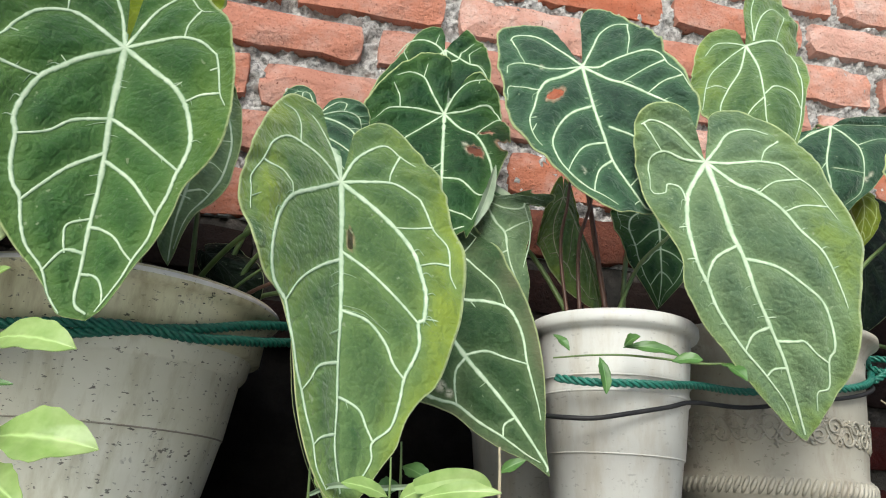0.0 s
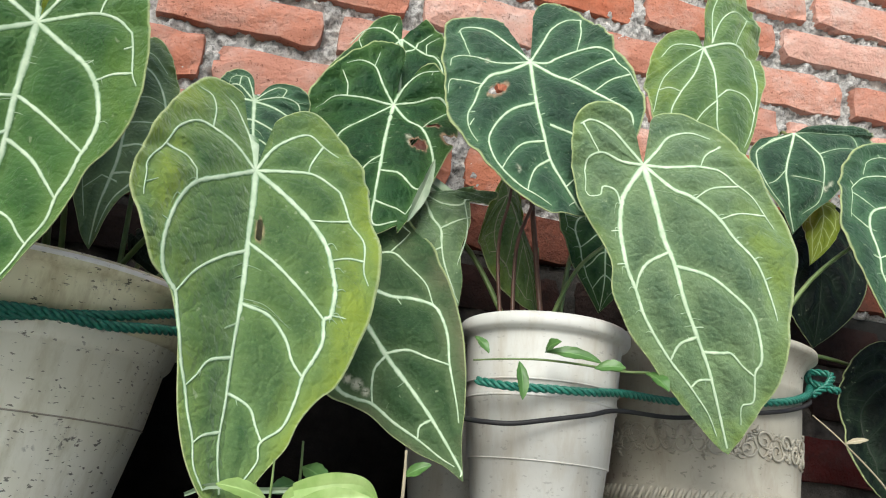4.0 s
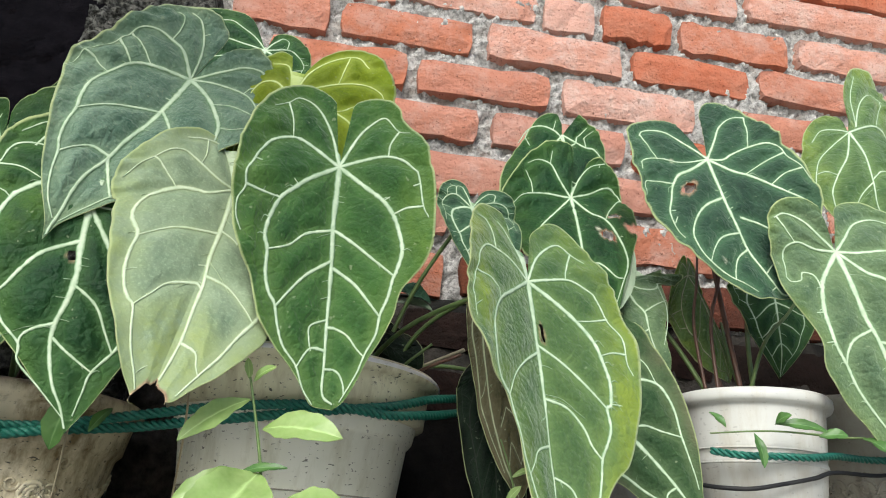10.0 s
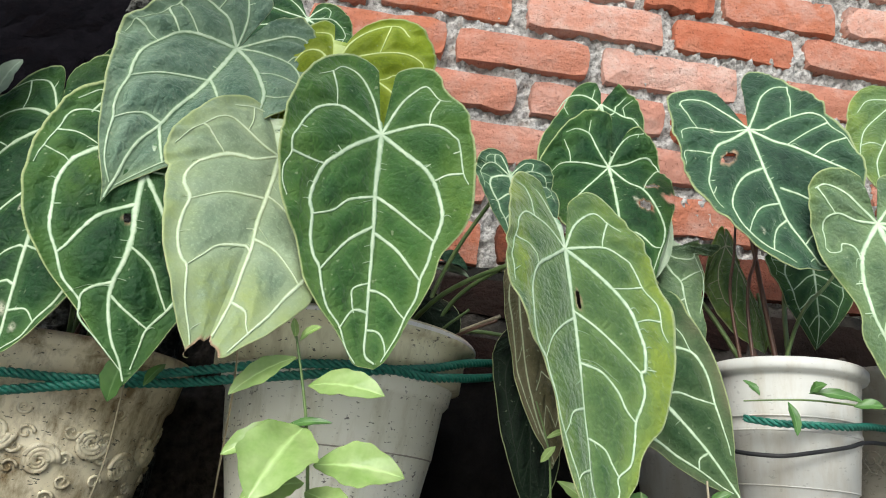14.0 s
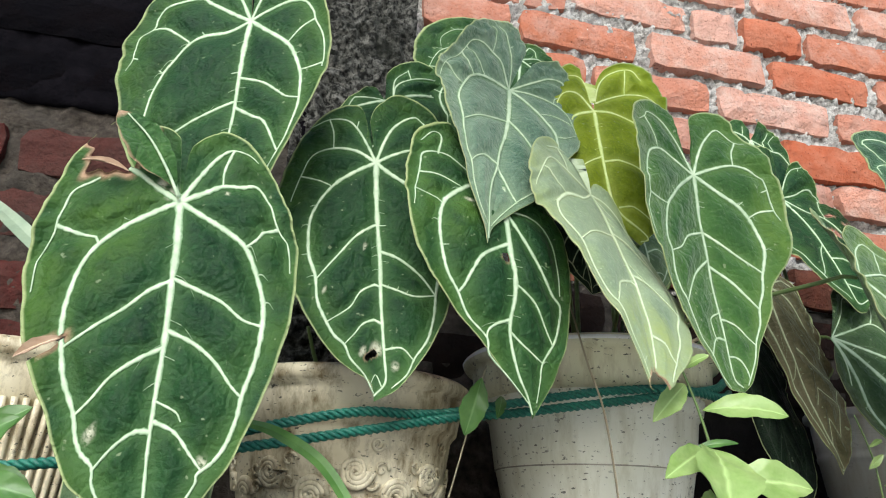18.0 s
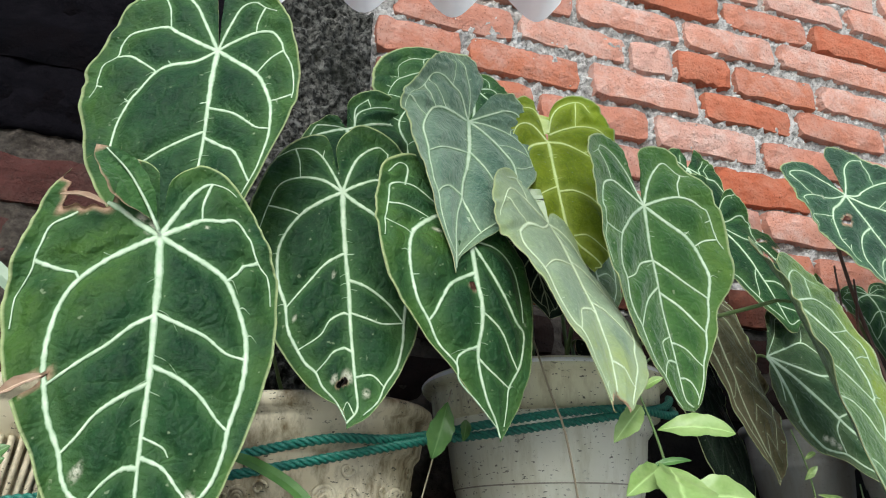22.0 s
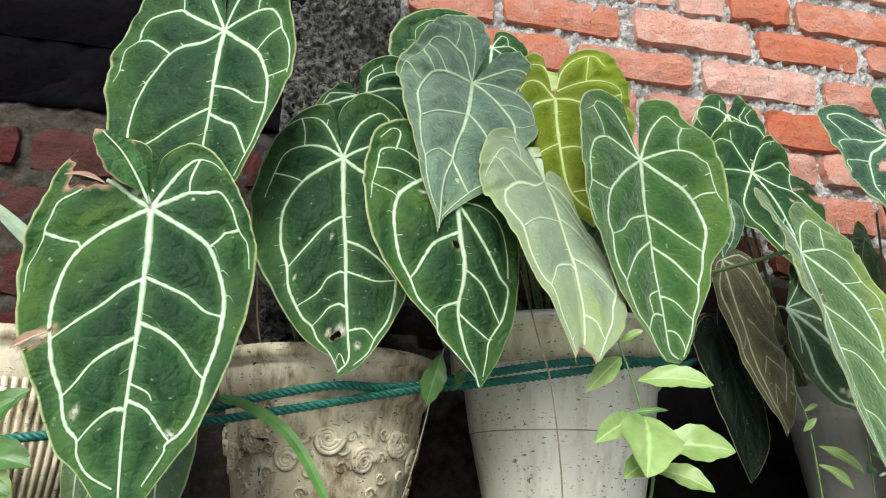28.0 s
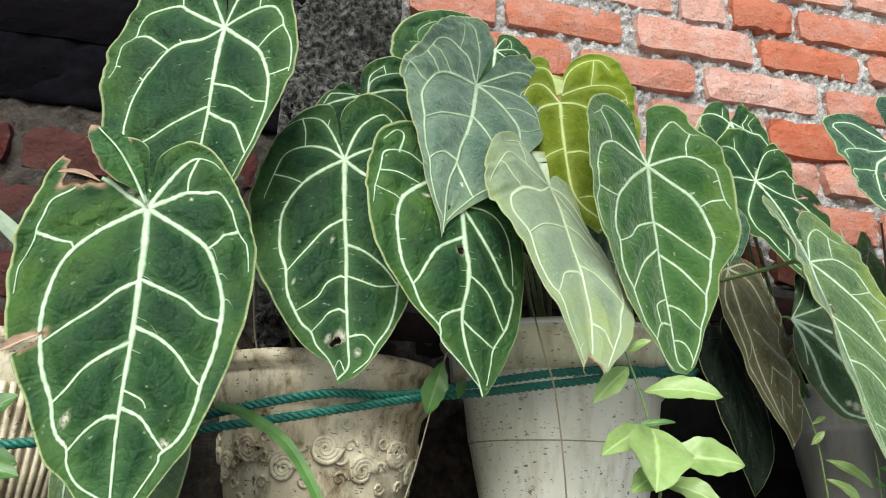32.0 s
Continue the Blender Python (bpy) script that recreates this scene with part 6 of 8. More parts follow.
BEHIND_CRINKLED = dict(
    edge_l=[(0.00, 0.12), (0.01, -0.10), (0.00, -0.54), (0.04, -0.93), (0.18, -1.08), (0.35, -0.92), (0.51, -0.39), (0.67, 0.00), (0.81, 0.12), (0.91, 0.27), (0.88, 0.51), (0.67, 0.73), (0.28, 0.92)],
    edge_r=[(0.03, 0.12), (0.00, -0.16), (0.00, -1.01), (0.00, -1.45), (0.12, -1.29), (0.29, -0.99), (0.46, -0.79), (0.73, 0.04), (0.68, 0.31), (0.57, 0.53), (0.42, 0.78), (0.23, 0.92)],
    mid=[(0.00, 0.00), (0.00, 0.45), (0.04, 0.73), (0.03, 0.91), (0.00, 0.98)],
    loop_l=[(0.00, 0.00), (-0.30, 0.17), (-0.55, 0.26), (-0.65, 0.47), (-0.36, 0.79)],
    loop_r=[(0.00, 0.00), (0.35, 0.11), (0.53, 0.12), (0.64, 0.21), (0.64, 0.42), (0.54, 0.63), (0.23, 0.90)],
    ribs_l=[(0.60, [(0.00, 0.45), (-0.22, 0.46), (-0.54, 0.59)])],
    ribs_r=[(0.60, [(0.01, 0.50), (0.27, 0.55), (0.56, 0.58)])],
    lobe_l=[(0.70, [(0.00, 0.14), (-0.11, -0.28), (-0.28, -0.66), (-0.45, -0.69), (-0.61, -0.25)]), (0.40, [(-0.12, -0.29), (-0.06, -0.66)]), (0.40, [(-0.44, -0.69), (-0.50, -0.37), (-0.46, -0.01)])],
    lobe_r=[(0.65, [(0.05, 0.15), (0.26, -0.01), (0.31, -0.72)]), (0.40, [(0.39, 0.11), (0.41, -0.24), (0.46, -0.57)])],
)
EAST_UPRIGHT = dict(
    edge_l=[(0.00, -0.04), (0.00, -0.35), (0.00, -0.63), (0.14, -0.98), (0.36, -1.06), (0.62, -0.83), (0.86, -0.26), (1.00, 0.15), (0.99, 0.42), (0.76, 0.68), (0.41, 0.86)],
    edge_r=[(0.19, -0.07), (0.09, -0.24), (0.06, -0.52), (0.22, -0.83), (0.49, -1.07), (0.81, -1.13), (1.14, -1.07), (1.36, -0.88), (1.45, -0.60), (1.53, -0.29), (1.11, 0.25), (0.70, 0.53), (0.39, 0.77), (0.13, 0.93)],
    mid=[(0.00, 0.00), (-0.04, 0.25), (-0.17, 0.49), (-0.26, 0.74), (0.00, 0.98)],
    loop_l=[(0.00, 0.00), (-0.29, 0.18), (-0.58, 0.27), (-0.79, 0.38), (-0.79, 0.58), (-0.44, 0.82)],
    loop_r=[(0.00, 0.00), (0.56, -0.10), (0.86, -0.09), (1.05, -0.01), (0.86, 0.25), (0.60, 0.53), (0.32, 0.77), (0.08, 0.91)],
    ribs_l=[(0.70, [(-0.18, 0.51), (-0.41, 0.53), (-0.64, 0.60)]), (0.20, [(-0.08, 0.33), (-0.31, 0.33), (-0.60, 0.41)])],
    ribs_r=[(0.70, [(-0.17, 0.49), (0.13, 0.47), (0.38, 0.53), (0.45, 0.66)])],
    lobe_l=[(0.70, [(0.00, 0.00), (-0.34, 0.01), (-0.64, 0.04), (-0.84, 0.14), (-0.99, 0.28)]), (0.60, [(0.00, 0.00), (-0.15, -0.31), (-0.36, -0.60), (-0.58, -0.47)]), (0.40, [(-0.84, 0.14), (-0.70, 0.18), (-0.57, 0.27)])],
    lobe_r=[(0.70, [(0.19, -0.07), (0.37, -0.35), (0.62, -0.57), (0.97, -0.70), (1.25, -0.58)]), (0.40, [(1.19, -0.60), (0.91, -0.29), (0.75, -0.09)]), (0.50, [(0.20, -0.09), (0.28, -0.58), (0.58, -0.98)])],
)
EAST_FLECKED = dict(
    edge_l=[(0.14, -0.06), (0.46, -0.07), (0.82, 0.09), (0.85, 0.31), (0.63, 0.52), (0.36, 0.73)],
    edge_r=[(0.00, -0.02), (0.03, -0.79), (0.27, -1.11), (0.71, -1.01), (1.08, 0.01), (0.89, 0.28), (0.60, 0.51), (0.39, 0.71), (0.18, 0.83)],
    mid=[(0.00, 0.00), (-0.25, 0.39), (-0.21, 0.62), (-0.14, 0.81), (0.00, 0.98)],
    loop_l=[(0.00, 0.00), (-0.49, 0.06), (-0.74, 0.16), (-0.67, 0.43), (-0.27, 0.76)],
    loop_r=[(0.00, 0.00), (0.18, 0.18), (0.28, 0.30), (0.29, 0.51), (0.24, 0.73), (0.06, 0.84)],
    ribs_l=[(0.50, [(-0.25, 0.40), (-0.43, 0.49), (-0.57, 0.51)])],
    ribs_r=[(0.40, [(-0.13, 0.48), (0.06, 0.51), (0.28, 0.56)])],
    lobe_l=[(0.50, [(-0.13, 0.02), (-0.43, 0.03), (-0.65, 0.12)])],
    lobe_r=[(0.60, [(0.00, 0.00), (0.33, -0.05), (0.74, -0.02), (0.81, 0.14), (0.72, 0.27)]), (0.40, [(0.24, 0.26), (0.55, 0.18), (0.78, 0.18)])],
)
BRONZE_OLD = dict(
    edge_l=[(0.00, -0.18), (0.15, -0.73), (0.59, -0.56), (0.86, 0.01), (0.99, 0.13), (1.09, 0.32), (1.05, 0.51), (0.67, 0.74), (0.25, 0.90)],
    edge_r=[(0.06, -0.24), (0.28, -0.90), (0.63, -1.35), (0.93, -1.24), (1.15, -0.84), (1.27, -0.10), (0.61, 0.48), (0.29, 0.77)],
    mid=[(0.00, 0.00), (-0.43, 0.19), (-0.60, 0.37), (-0.60, 0.56), (-0.40, 0.77), (0.01, 0.94), (0.00, 0.98)],
    loop_l=[(0.00, 0.00), (-0.65, 0.05), (-0.82, 0.21), (-0.97, 0.39), (-0.81, 0.57), (-0.47, 0.79)],
    loop_r=[(0.00, 0.00), (0.46, -0.48), (0.84, -0.43), (1.02, -0.25), (0.95, 0.11), (0.46, 0.49), (0.15, 0.77)],
    ribs_l=[(0.50, [(-0.58, 0.35), (-0.82, 0.39), (-0.96, 0.39)]), (0.50, [(-0.60, 0.56), (-0.55, 0.61), (-0.52, 0.64)])],
    ribs_r=[(0.70, [(-0.25, 0.34), (0.01, 0.41), (0.26, 0.39), (0.78, 0.24)]), (0.70, [(-0.35, 0.62), (-0.02, 0.59), (0.47, 0.49)]), (0.60, [(-0.28, 0.82), (-0.01, 0.74), (0.15, 0.77)])],
    lobe_l=[(0.50, [(0.00, 0.00), (-0.33, -0.27), (-0.59, -0.14)])],
    lobe_r=[(0.60, [(0.00, 0.00), (0.44, -1.02), (0.82, -1.22), (1.01, -0.81)])],
)
BACK_TEAL = dict(
    edge_l=[(0.03, -0.18), (0.16, -0.73), (0.45, -1.20), (0.77, -1.18), (1.01, -0.56), (1.09, 0.06), (0.67, 0.47), (0.34, 0.75), (0.15, 0.91)],
    edge_r=[(0.01, -0.18), (0.11, -0.75), (0.37, -1.15), (0.67, -0.90), (0.87, -0.15), (0.99, 0.14), (0.97, 0.32), (0.85, 0.50), (0.64, 0.62), (0.39, 0.71), (0.21, 0.83), (0.10, 0.93)],
    mid=[(0.00, 0.00), (0.16, 0.32), (0.21, 0.53), (0.13, 0.68), (0.05, 0.81), (0.00, 0.96), (0.00, 0.98)],
    loop_l=[(0.00, 0.00), (-0.41, 0.00), (-0.57, 0.18), (-0.43, 0.48), (-0.17, 0.82)],
    loop_r=[(0.00, 0.00), (0.39, 0.01), (0.68, 0.10), (0.83, 0.25), (0.76, 0.45), (0.57, 0.59), (0.26, 0.74), (0.07, 0.92)],
    ribs_l=[(0.50, [(0.26, 0.66), (-0.03, 0.67), (-0.29, 0.66)])],
    ribs_r=[(0.40, [(0.11, 0.23), (0.45, 0.16), (0.73, 0.15)]), (0.50, [(0.17, 0.37), (0.40, 0.32), (0.82, 0.24)]), (0.60, [(0.20, 0.50), (0.52, 0.43), (0.76, 0.44)]), (0.60, [(0.15, 0.64), (0.42, 0.59), (0.57, 0.59)])],
    lobe_l=[(0.60, [(0.00, 0.00), (-0.37, -0.75), (-0.74, -0.62)])],
    lobe_r=[(0.60, [(0.00, 0.00), (0.30, -0.53), (0.65, -0.25)])],
)
FOLDED_ASH = dict(
    edge_l=[(0.18, -0.11), (0.59, 0.00), (0.98, 0.19), (1.01, 0.47), (0.66, 0.74)],
    edge_r=[(0.00, -0.68), (0.00, -1.73), (0.26, -1.35), (0.72, -1.41), (1.10, -0.37), (0.77, 0.22), (0.33, 0.54), (0.17, 0.80)],
    mid=[(0.00, 0.00), (-0.02, 0.25), (0.06, 0.40), (-0.11, 0.63), (-0.07, 0.88), (0.00, 0.98)],
    loop_l=[(0.00, 0.00), (-0.60, 0.13), (-0.82, 0.41), (-0.53, 0.73)],
    loop_r=[(0.00, 0.00), (0.35, 0.10), (0.82, 0.03), (1.02, -0.35), (0.64, 0.30), (0.15, 0.69)],
    ribs_l=[(0.50, [(-0.05, 0.54), (-0.53, 0.49), (-0.80, 0.43)])],
    ribs_r=[(0.70, [(0.05, 0.38), (0.40, 0.29), (0.77, 0.21)])],
    lobe_l=[(0.40, [(0.00, 0.00), (-0.41, 0.02), (-0.70, 0.10)])],
    lobe_r=[(0.40, [(0.02, -0.14), (0.00, -1.02), (0.29, -1.07)])],
)


# ---- plants ----
def plant(name_label, place):
    return thing("anthurium", place, name_label, "plant", "heart-leaved plants in pots")


west = plant("big heart-leaved plant with white veins in a fluted pot", (-0.60, 0.79, 1.33))
leaf(west, (-0.492, 0.513, 1.419), (-0.476, 0.491, 1.182), (-0.573, 0.506, 1.326), (-0.415, 0.507, 1.364), (-0.535, 0.520, 1.480), (-0.470, 0.518, 1.479), "deep", seed=1, **WEST_LARGE,
     width=0.0049, bow=0.004, cup=0.006, foot=(-0.60, 0.78, 1.33), label="large torn dark green leaf with thick white veins", blush=((-0.45, -0.10, 0.50, 0.35), (-0.9, 0.2, 0.3, 0.4)),
     cuts=((-0.45, -0.84, 0.215, 0.31), (-0.90, 0.270, 0.23, 0.020)), flecks=((-0.393, 0.572, 0.0035), (0.389, 0.691, 0.003), (-0.13, -0.24, 0.004), (-0.06, -0.12, 0.004), (0.42, -0.30, 0.0015)))
leaf(west, (-0.473, 0.623, 1.661), (-0.477, 0.610, 1.448), (-0.579, 0.645, 1.580), (-0.401, 0.580, 1.632), (-0.520, 0.646, 1.755), (-0.445, 0.605, 1.755), "deep", seed=2, **WEST_TALL,
     width=0.0049, bow=0.006, cup=0.010, foot=(-0.60, 0.79, 1.33), label="tall dark green leaf with white veins")

leaf(west, (-0.522, 0.630, 1.345), (-0.507, 0.600, 1.100), (-0.553, 0.620, 1.285), (-0.450, 0.620, 1.285), (-0.548, 0.628, 1.400), (-0.474, 0.626, 1.400), "ash", seed=31, width=0.0042, taper=-0.05,
     foot=(-0.58, 0.79, 1.33), label="grey-green leaf split at its edge", cuts=((0.72, 0.62, 0.03, 0.07),))

rose_plant = plant("dark heart-leaved plant with white veins in a rose pot", (-0.335, 0.787, 1.33))
leaf(rose_plant, (-0.342, 0.643, 1.541), (-0.334, 0.615, 1.311), (-0.434, 0.641, 1.442), (-0.262, 0.624, 1.496), (-0.397, 0.661, 1.606), (-0.325, 0.648, 1.619), "deep", bow=-0.0039, cup=(0.0107, 0.0121), seed=3, **DARK_BITTEN,
     width=0.0046, foot=(-0.335, 0.79, 1.33), label="dark green leaf with a bitten tip", cuts=((-0.02, 0.82, 0.06, 0.014),), flecks=((-0.096, 0.361, 0.002), (0.222, 0.855, 0.003), (-0.452, 0.452, 0.002), (0.02, 0.80, 0.005), (-0.10, 0.79, 0.003)))
leaf(rose_plant, (-0.234, 0.582, 1.480), (-0.210, 0.584, 1.301), (-0.331, 0.567, 1.454), (-0.158, 0.601, 1.456), (-0.309, 0.593, 1.558), (-0.199, 0.610, 1.576), "deep", bow=0.0086, cup=(0.0087, 0.0125), seed=4, **DARK_HOLED,
     width=0.0045, foot=(-0.32, 0.78, 1.33), label="dark leaf with one small hole", blush=((-0.50, 0.02, 0.42, 0.26), (-0.75, -0.30, 0.3, 0.3)), cuts=((-0.08, 0.265, 0.035, 0.018),), flecks=((-0.32, -0.05, 0.003),))
leaf(rose_plant, (-0.326, 0.719, 1.661), (-0.302, 0.695, 1.504), (-0.377, 0.715, 1.640), (-0.268, 0.718, 1.659), (-0.366, 0.722, 1.690), (-0.308, 0.728, 1.722), "deep", seed=5, **ROSE_SMALL,
     width=0.0042, foot=(-0.34, 0.80, 1.33))

middle = plant("heart-leaved plant with green, grey and lime leaves", (-0.054, 0.80, 1.375))
leaf(middle, (-0.202, 0.658, 1.660), (-0.255, 0.564, 1.440), (-0.278, 0.598, 1.611), (-0.123, 0.649, 1.636), (-0.192, 0.659, 1.744), (-0.160, 0.656, 1.704), "grey", crinkle=0.0022, bow=0.0047, cup=(0.0066, 0.0127), seed=6, **GREY_HANGING,
     width=0.0052, foot=(-0.09, 0.80, 1.375), label="grey-green leaf that hangs to one side", blush=((0.1, 0.92, 0.4, 0.16),))
leaf(middle, (-0.132, 0.618, 1.527), (-0.140, 0.511, 1.322), (-0.203, 0.530, 1.453), (-0.070, 0.591, 1.437), (-0.179, 0.603, 1.575), (-0.110, 0.628, 1.586), "pale", VEIN_FAINT, bow=0.0089, cup=(0.0158, 0.0134), quilt=0.0022, crinkle=0.0008, seed=7, **PALE_BURNT,
     width=0.0046, foot=(-0.07, 0.79, 1.375), label="pale grey-green leaf with a burnt tip", blush=((0.0, 0.85, 0.9, 0.30),), cuts=((0.0, 0.99, 0.15, 0.04),))
leaf(middle, (-0.041, 0.580, 1.545), (-0.021, 0.569, 1.334), (-0.118, 0.549, 1.478), (0.047, 0.568, 1.512), (-0.085, 0.581, 1.621), (-0.012, 0.583, 1.620), "mid", bow=-0.0049, cup=(-0.0120, -0.0072), seed=8, **MID_FRESH,
     width=0.0046, foot=(-0.04, 0.79, 1.375), label="fresh green velvety leaf with white veins", blush=((0.85, 0.20, 0.3, 0.3),))
leaf(middle, (-0.101, 0.661, 1.655), (-0.070, 0.636, 1.489), (-0.167, 0.652, 1.598), (-0.013, 0.659, 1.643), (-0.137, 0.670, 1.714), (-0.055, 0.673, 1.733), "lime", VEIN_YELLOW, seed=9, **LIME_YOUNG,
     width=0.0040, foot=(-0.06, 0.81, 1.375), label="young lime-green leaf")
leaf(middle, (-0.152, 0.754, 1.778), (-0.195, 0.718, 1.539), (-0.295, 0.744, 1.713), (-0.103, 0.747, 1.730), (-0.234, 0.763, 1.836), (-0.123, 0.760, 1.814), "deep", seed=10,
     width=0.0042, foot=(-0.06, 0.82, 1.375))
leaf(middle, (0.130, 0.576, 1.459), (0.151, 0.527, 1.235), (0.081, 0.516, 1.391), (0.221, 0.586, 1.423), (0.086, 0.570, 1.526), (0.156, 0.600, 1.528), "olive", bow=0.0001, cup=(-0.0048, -0.0046), quilt=0.0018, crinkle=0.0005, seed=11, **OLIVE_LONG,
     width=0.0044, foot=(-0.02, 0.79, 1.375), label="long olive-green leaf with yellow margins and a hole", blush=((0.85, 0.50, 0.25, 0.40), (-0.85, -0.10, 0.22, 0.35)), cuts=((0.085, 0.21, 0.026, 0.040),))
leaf(middle, (-0.024, 0.760, 1.631), (-0.010, 0.730, 1.424), (-0.062, 0.750, 1.540), (0.031, 0.750, 1.577), (-0.054, 0.765, 1.654), (-0.010, 0.765, 1.663), "ash", seed=12, **BACK_TEAL, width=0.0042, foot=(0.0, 0.82, 1.375))
leaf(middle, (0.103, 0.713, 1.587), (0.120, 0.697, 1.482), (0.068, 0.712, 1.582), (0.157, 0.711, 1.574), (0.083, 0.719, 1.627), (0.135, 0.718, 1.619), "blue", seed=13, width=0.0040, foot=(0.01, 0.81, 1.375))
leaf(middle, (0.114, 0.690, 1.485), (0.151, 0.660, 1.280), (0.104, 0.680, 1.420), (0.175, 0.675, 1.374), (0.099, 0.690, 1.496), (0.144, 0.690, 1.499), "bronze", VEIN_DULL, seed=14, **BRONZE_OLD, width=0.0036, foot=(0.02, 0.80, 1.375),
     label="old bronze-brown leaf that hangs straight down")
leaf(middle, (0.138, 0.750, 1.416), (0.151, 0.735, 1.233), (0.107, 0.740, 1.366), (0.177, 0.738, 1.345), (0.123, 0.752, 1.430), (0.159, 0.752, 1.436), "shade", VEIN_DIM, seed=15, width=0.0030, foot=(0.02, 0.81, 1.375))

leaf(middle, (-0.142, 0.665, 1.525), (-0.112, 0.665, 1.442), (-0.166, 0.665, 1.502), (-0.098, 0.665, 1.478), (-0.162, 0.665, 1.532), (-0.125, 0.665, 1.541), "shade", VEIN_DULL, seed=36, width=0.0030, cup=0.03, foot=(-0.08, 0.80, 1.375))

hidden = plant("heart-leaved plant with dark crinkled leaves", (0.30, 0.80, 1.36))
leaf(hidden, (0.241, 0.789, 1.657), (0.249, 0.683, 1.476), (0.141, 0.740, 1.577), (0.330, 0.772, 1.641), (0.212, 0.789, 1.730), (0.291, 0.788, 1.722), "deep", crinkle=0.002, cuts=((0.465, 0.25, 0.09, 0.022), (0.26, 0.45, 0.10, 0.045), (0.72, 0.37, 0.16, 0.05)), flecks=((0.137, 0.397, 0.003), (0.15, 0.45, 0.003)), seed=16, **HIDDEN_CRINKLED, width=0.0044, foot=(0.29, 0.81, 1.36),
     wave=0.003, label="crinkled dark green leaf with bitten holes")
leaf(hidden, (0.244, 0.834, 1.775), (0.250, 0.808, 1.605), (0.145, 0.822, 1.696), (0.324, 0.830, 1.752), (0.203, 0.837, 1.797), (0.293, 0.839, 1.807), "deep", seed=17, **BEHIND_CRINKLED, width=0.0042, foot=(0.30, 0.84, 1.36))
leaf(hidden, (0.190, 0.687, 1.431), (0.321, 0.642, 1.264), (0.155, 0.676, 1.365), (0.288, 0.688, 1.464), (0.130, 0.690, 1.430), (0.215, 0.705, 1.505), "dusk", bow=0.0078, cup=(0.0141, 0.0097), seed=18, **DUSK_OLD, flecks=((-0.52, 0.475, 0.003), (-0.46, 0.51, 0.004), (-0.42, 0.55, 0.003), (0.543, 0.309, 0.0015)), width=0.0044, foot=(0.29, 0.80, 1.36))

smooth_plant = plant("heart-leaved plant with blue-green leaves in a white pot", (0.396, 0.690, 1.385))
leaf(smooth_plant, (0.358, 0.666, 1.664), (0.421, 0.620, 1.495), (0.281, 0.630, 1.558), (0.466, 0.640, 1.660), (0.286, 0.684, 1.712), (0.402, 0.682, 1.756), "blue", crinkle=0.0026, cuts=((-0.49, 0.09, 0.10, 0.030),), flecks=((-0.382, -0.273, 0.003), (-0.621, 0.554, 0.002)), bow=0.0081, cup=(0.0064, -0.0149), seed=19, **BLUE_CRINKLED, width=0.0046, foot=(0.40, 0.70, 1.385),
     stalk=STALK_RED, wave=0.003, label="dark blue-green leaf with crinkled edges")
leaf(smooth_plant, (0.274, 0.720, 1.529), (0.317, 0.700, 1.416), (0.255, 0.710, 1.483), (0.331, 0.710, 1.514), (0.263, 0.720, 1.541), (0.323, 0.720, 1.542), "ash", seed=20, **FOLDED_ASH, width=0.0036, foot=(0.38, 0.71, 1.385))
leaf(smooth_plant, (0.486, 0.770, 1.568), (0.476, 0.752, 1.446), (0.436, 0.767, 1.545), (0.547, 0.770, 1.564), (0.468, 0.773, 1.587), (0.527, 0.775, 1.598), "deep", seed=21, width=0.0034, foot=(0.41, 0.70, 1.385), stalk=STALK)
leaf(smooth_plant, (0.368, 0.745, 1.555), (0.401, 0.730, 1.429), (0.347, 0.740, 1.483), (0.394, 0.740, 1.503), (0.359, 0.745, 1.570), (0.378, 0.745, 1.574), "olive", VEIN_DULL, seed=22, width=0.003, foot=(0.39, 0.71, 1.385), stalk=STALK_RED)

east = plant("heart-leaved plant with drooping leaves in a scroll pot", (0.62, 0.746, 1.395))
leaf(east, (0.442, 0.592, 1.535), (0.521, 0.602, 1.305), (0.392, 0.612, 1.490), (0.554, 0.566, 1.503), (0.398, 0.592, 1.589), (0.474, 0.594, 1.593), "ash", bow=0.0171, cup=(0.0006, 0.0125), seed=23, **ASH_YELLOW_TIP, width=0.0048,
     foot=(0.60, 0.74, 1.395), label="grey-green leaf with a yellowed tip", blush=((0.0, 0.95, 0.5, 0.10), (0.75, 0.35, 0.25, 0.3)))
leaf(east, (0.564, 0.691, 1.749), (0.583, 0.657, 1.598), (0.495, 0.685, 1.667), (0.620, 0.680, 1.736), (0.525, 0.701, 1.764), (0.594, 0.709, 1.858), "olive", seed=24, **EAST_UPRIGHT, width=0.0038, foot=(0.62, 0.75, 1.395))
leaf(east, (0.778, 0.823, 1.756), (0.749, 0.800, 1.599), (0.693, 0.815, 1.702), (0.902, 0.824, 1.762), (0.738, 0.823, 1.750), (0.861, 0.829, 1.791), "blue", seed=25, **EAST_FLECKED, flecks=((0.30, 0.62, 0.004), (0.36, 0.58, 0.003)), width=0.004, foot=(0.63, 0.76, 1.395))
leaf(east, (0.843, 0.701, 1.609), (0.782, 0.670, 1.402), (0.731, 0.700, 1.597), (0.961, 0.705, 1.636), (0.819, 0.715, 1.699), (0.929, 0.718, 1.720), "blue", seed=26, width=0.0046, foot=(0.64, 0.75, 1.395))
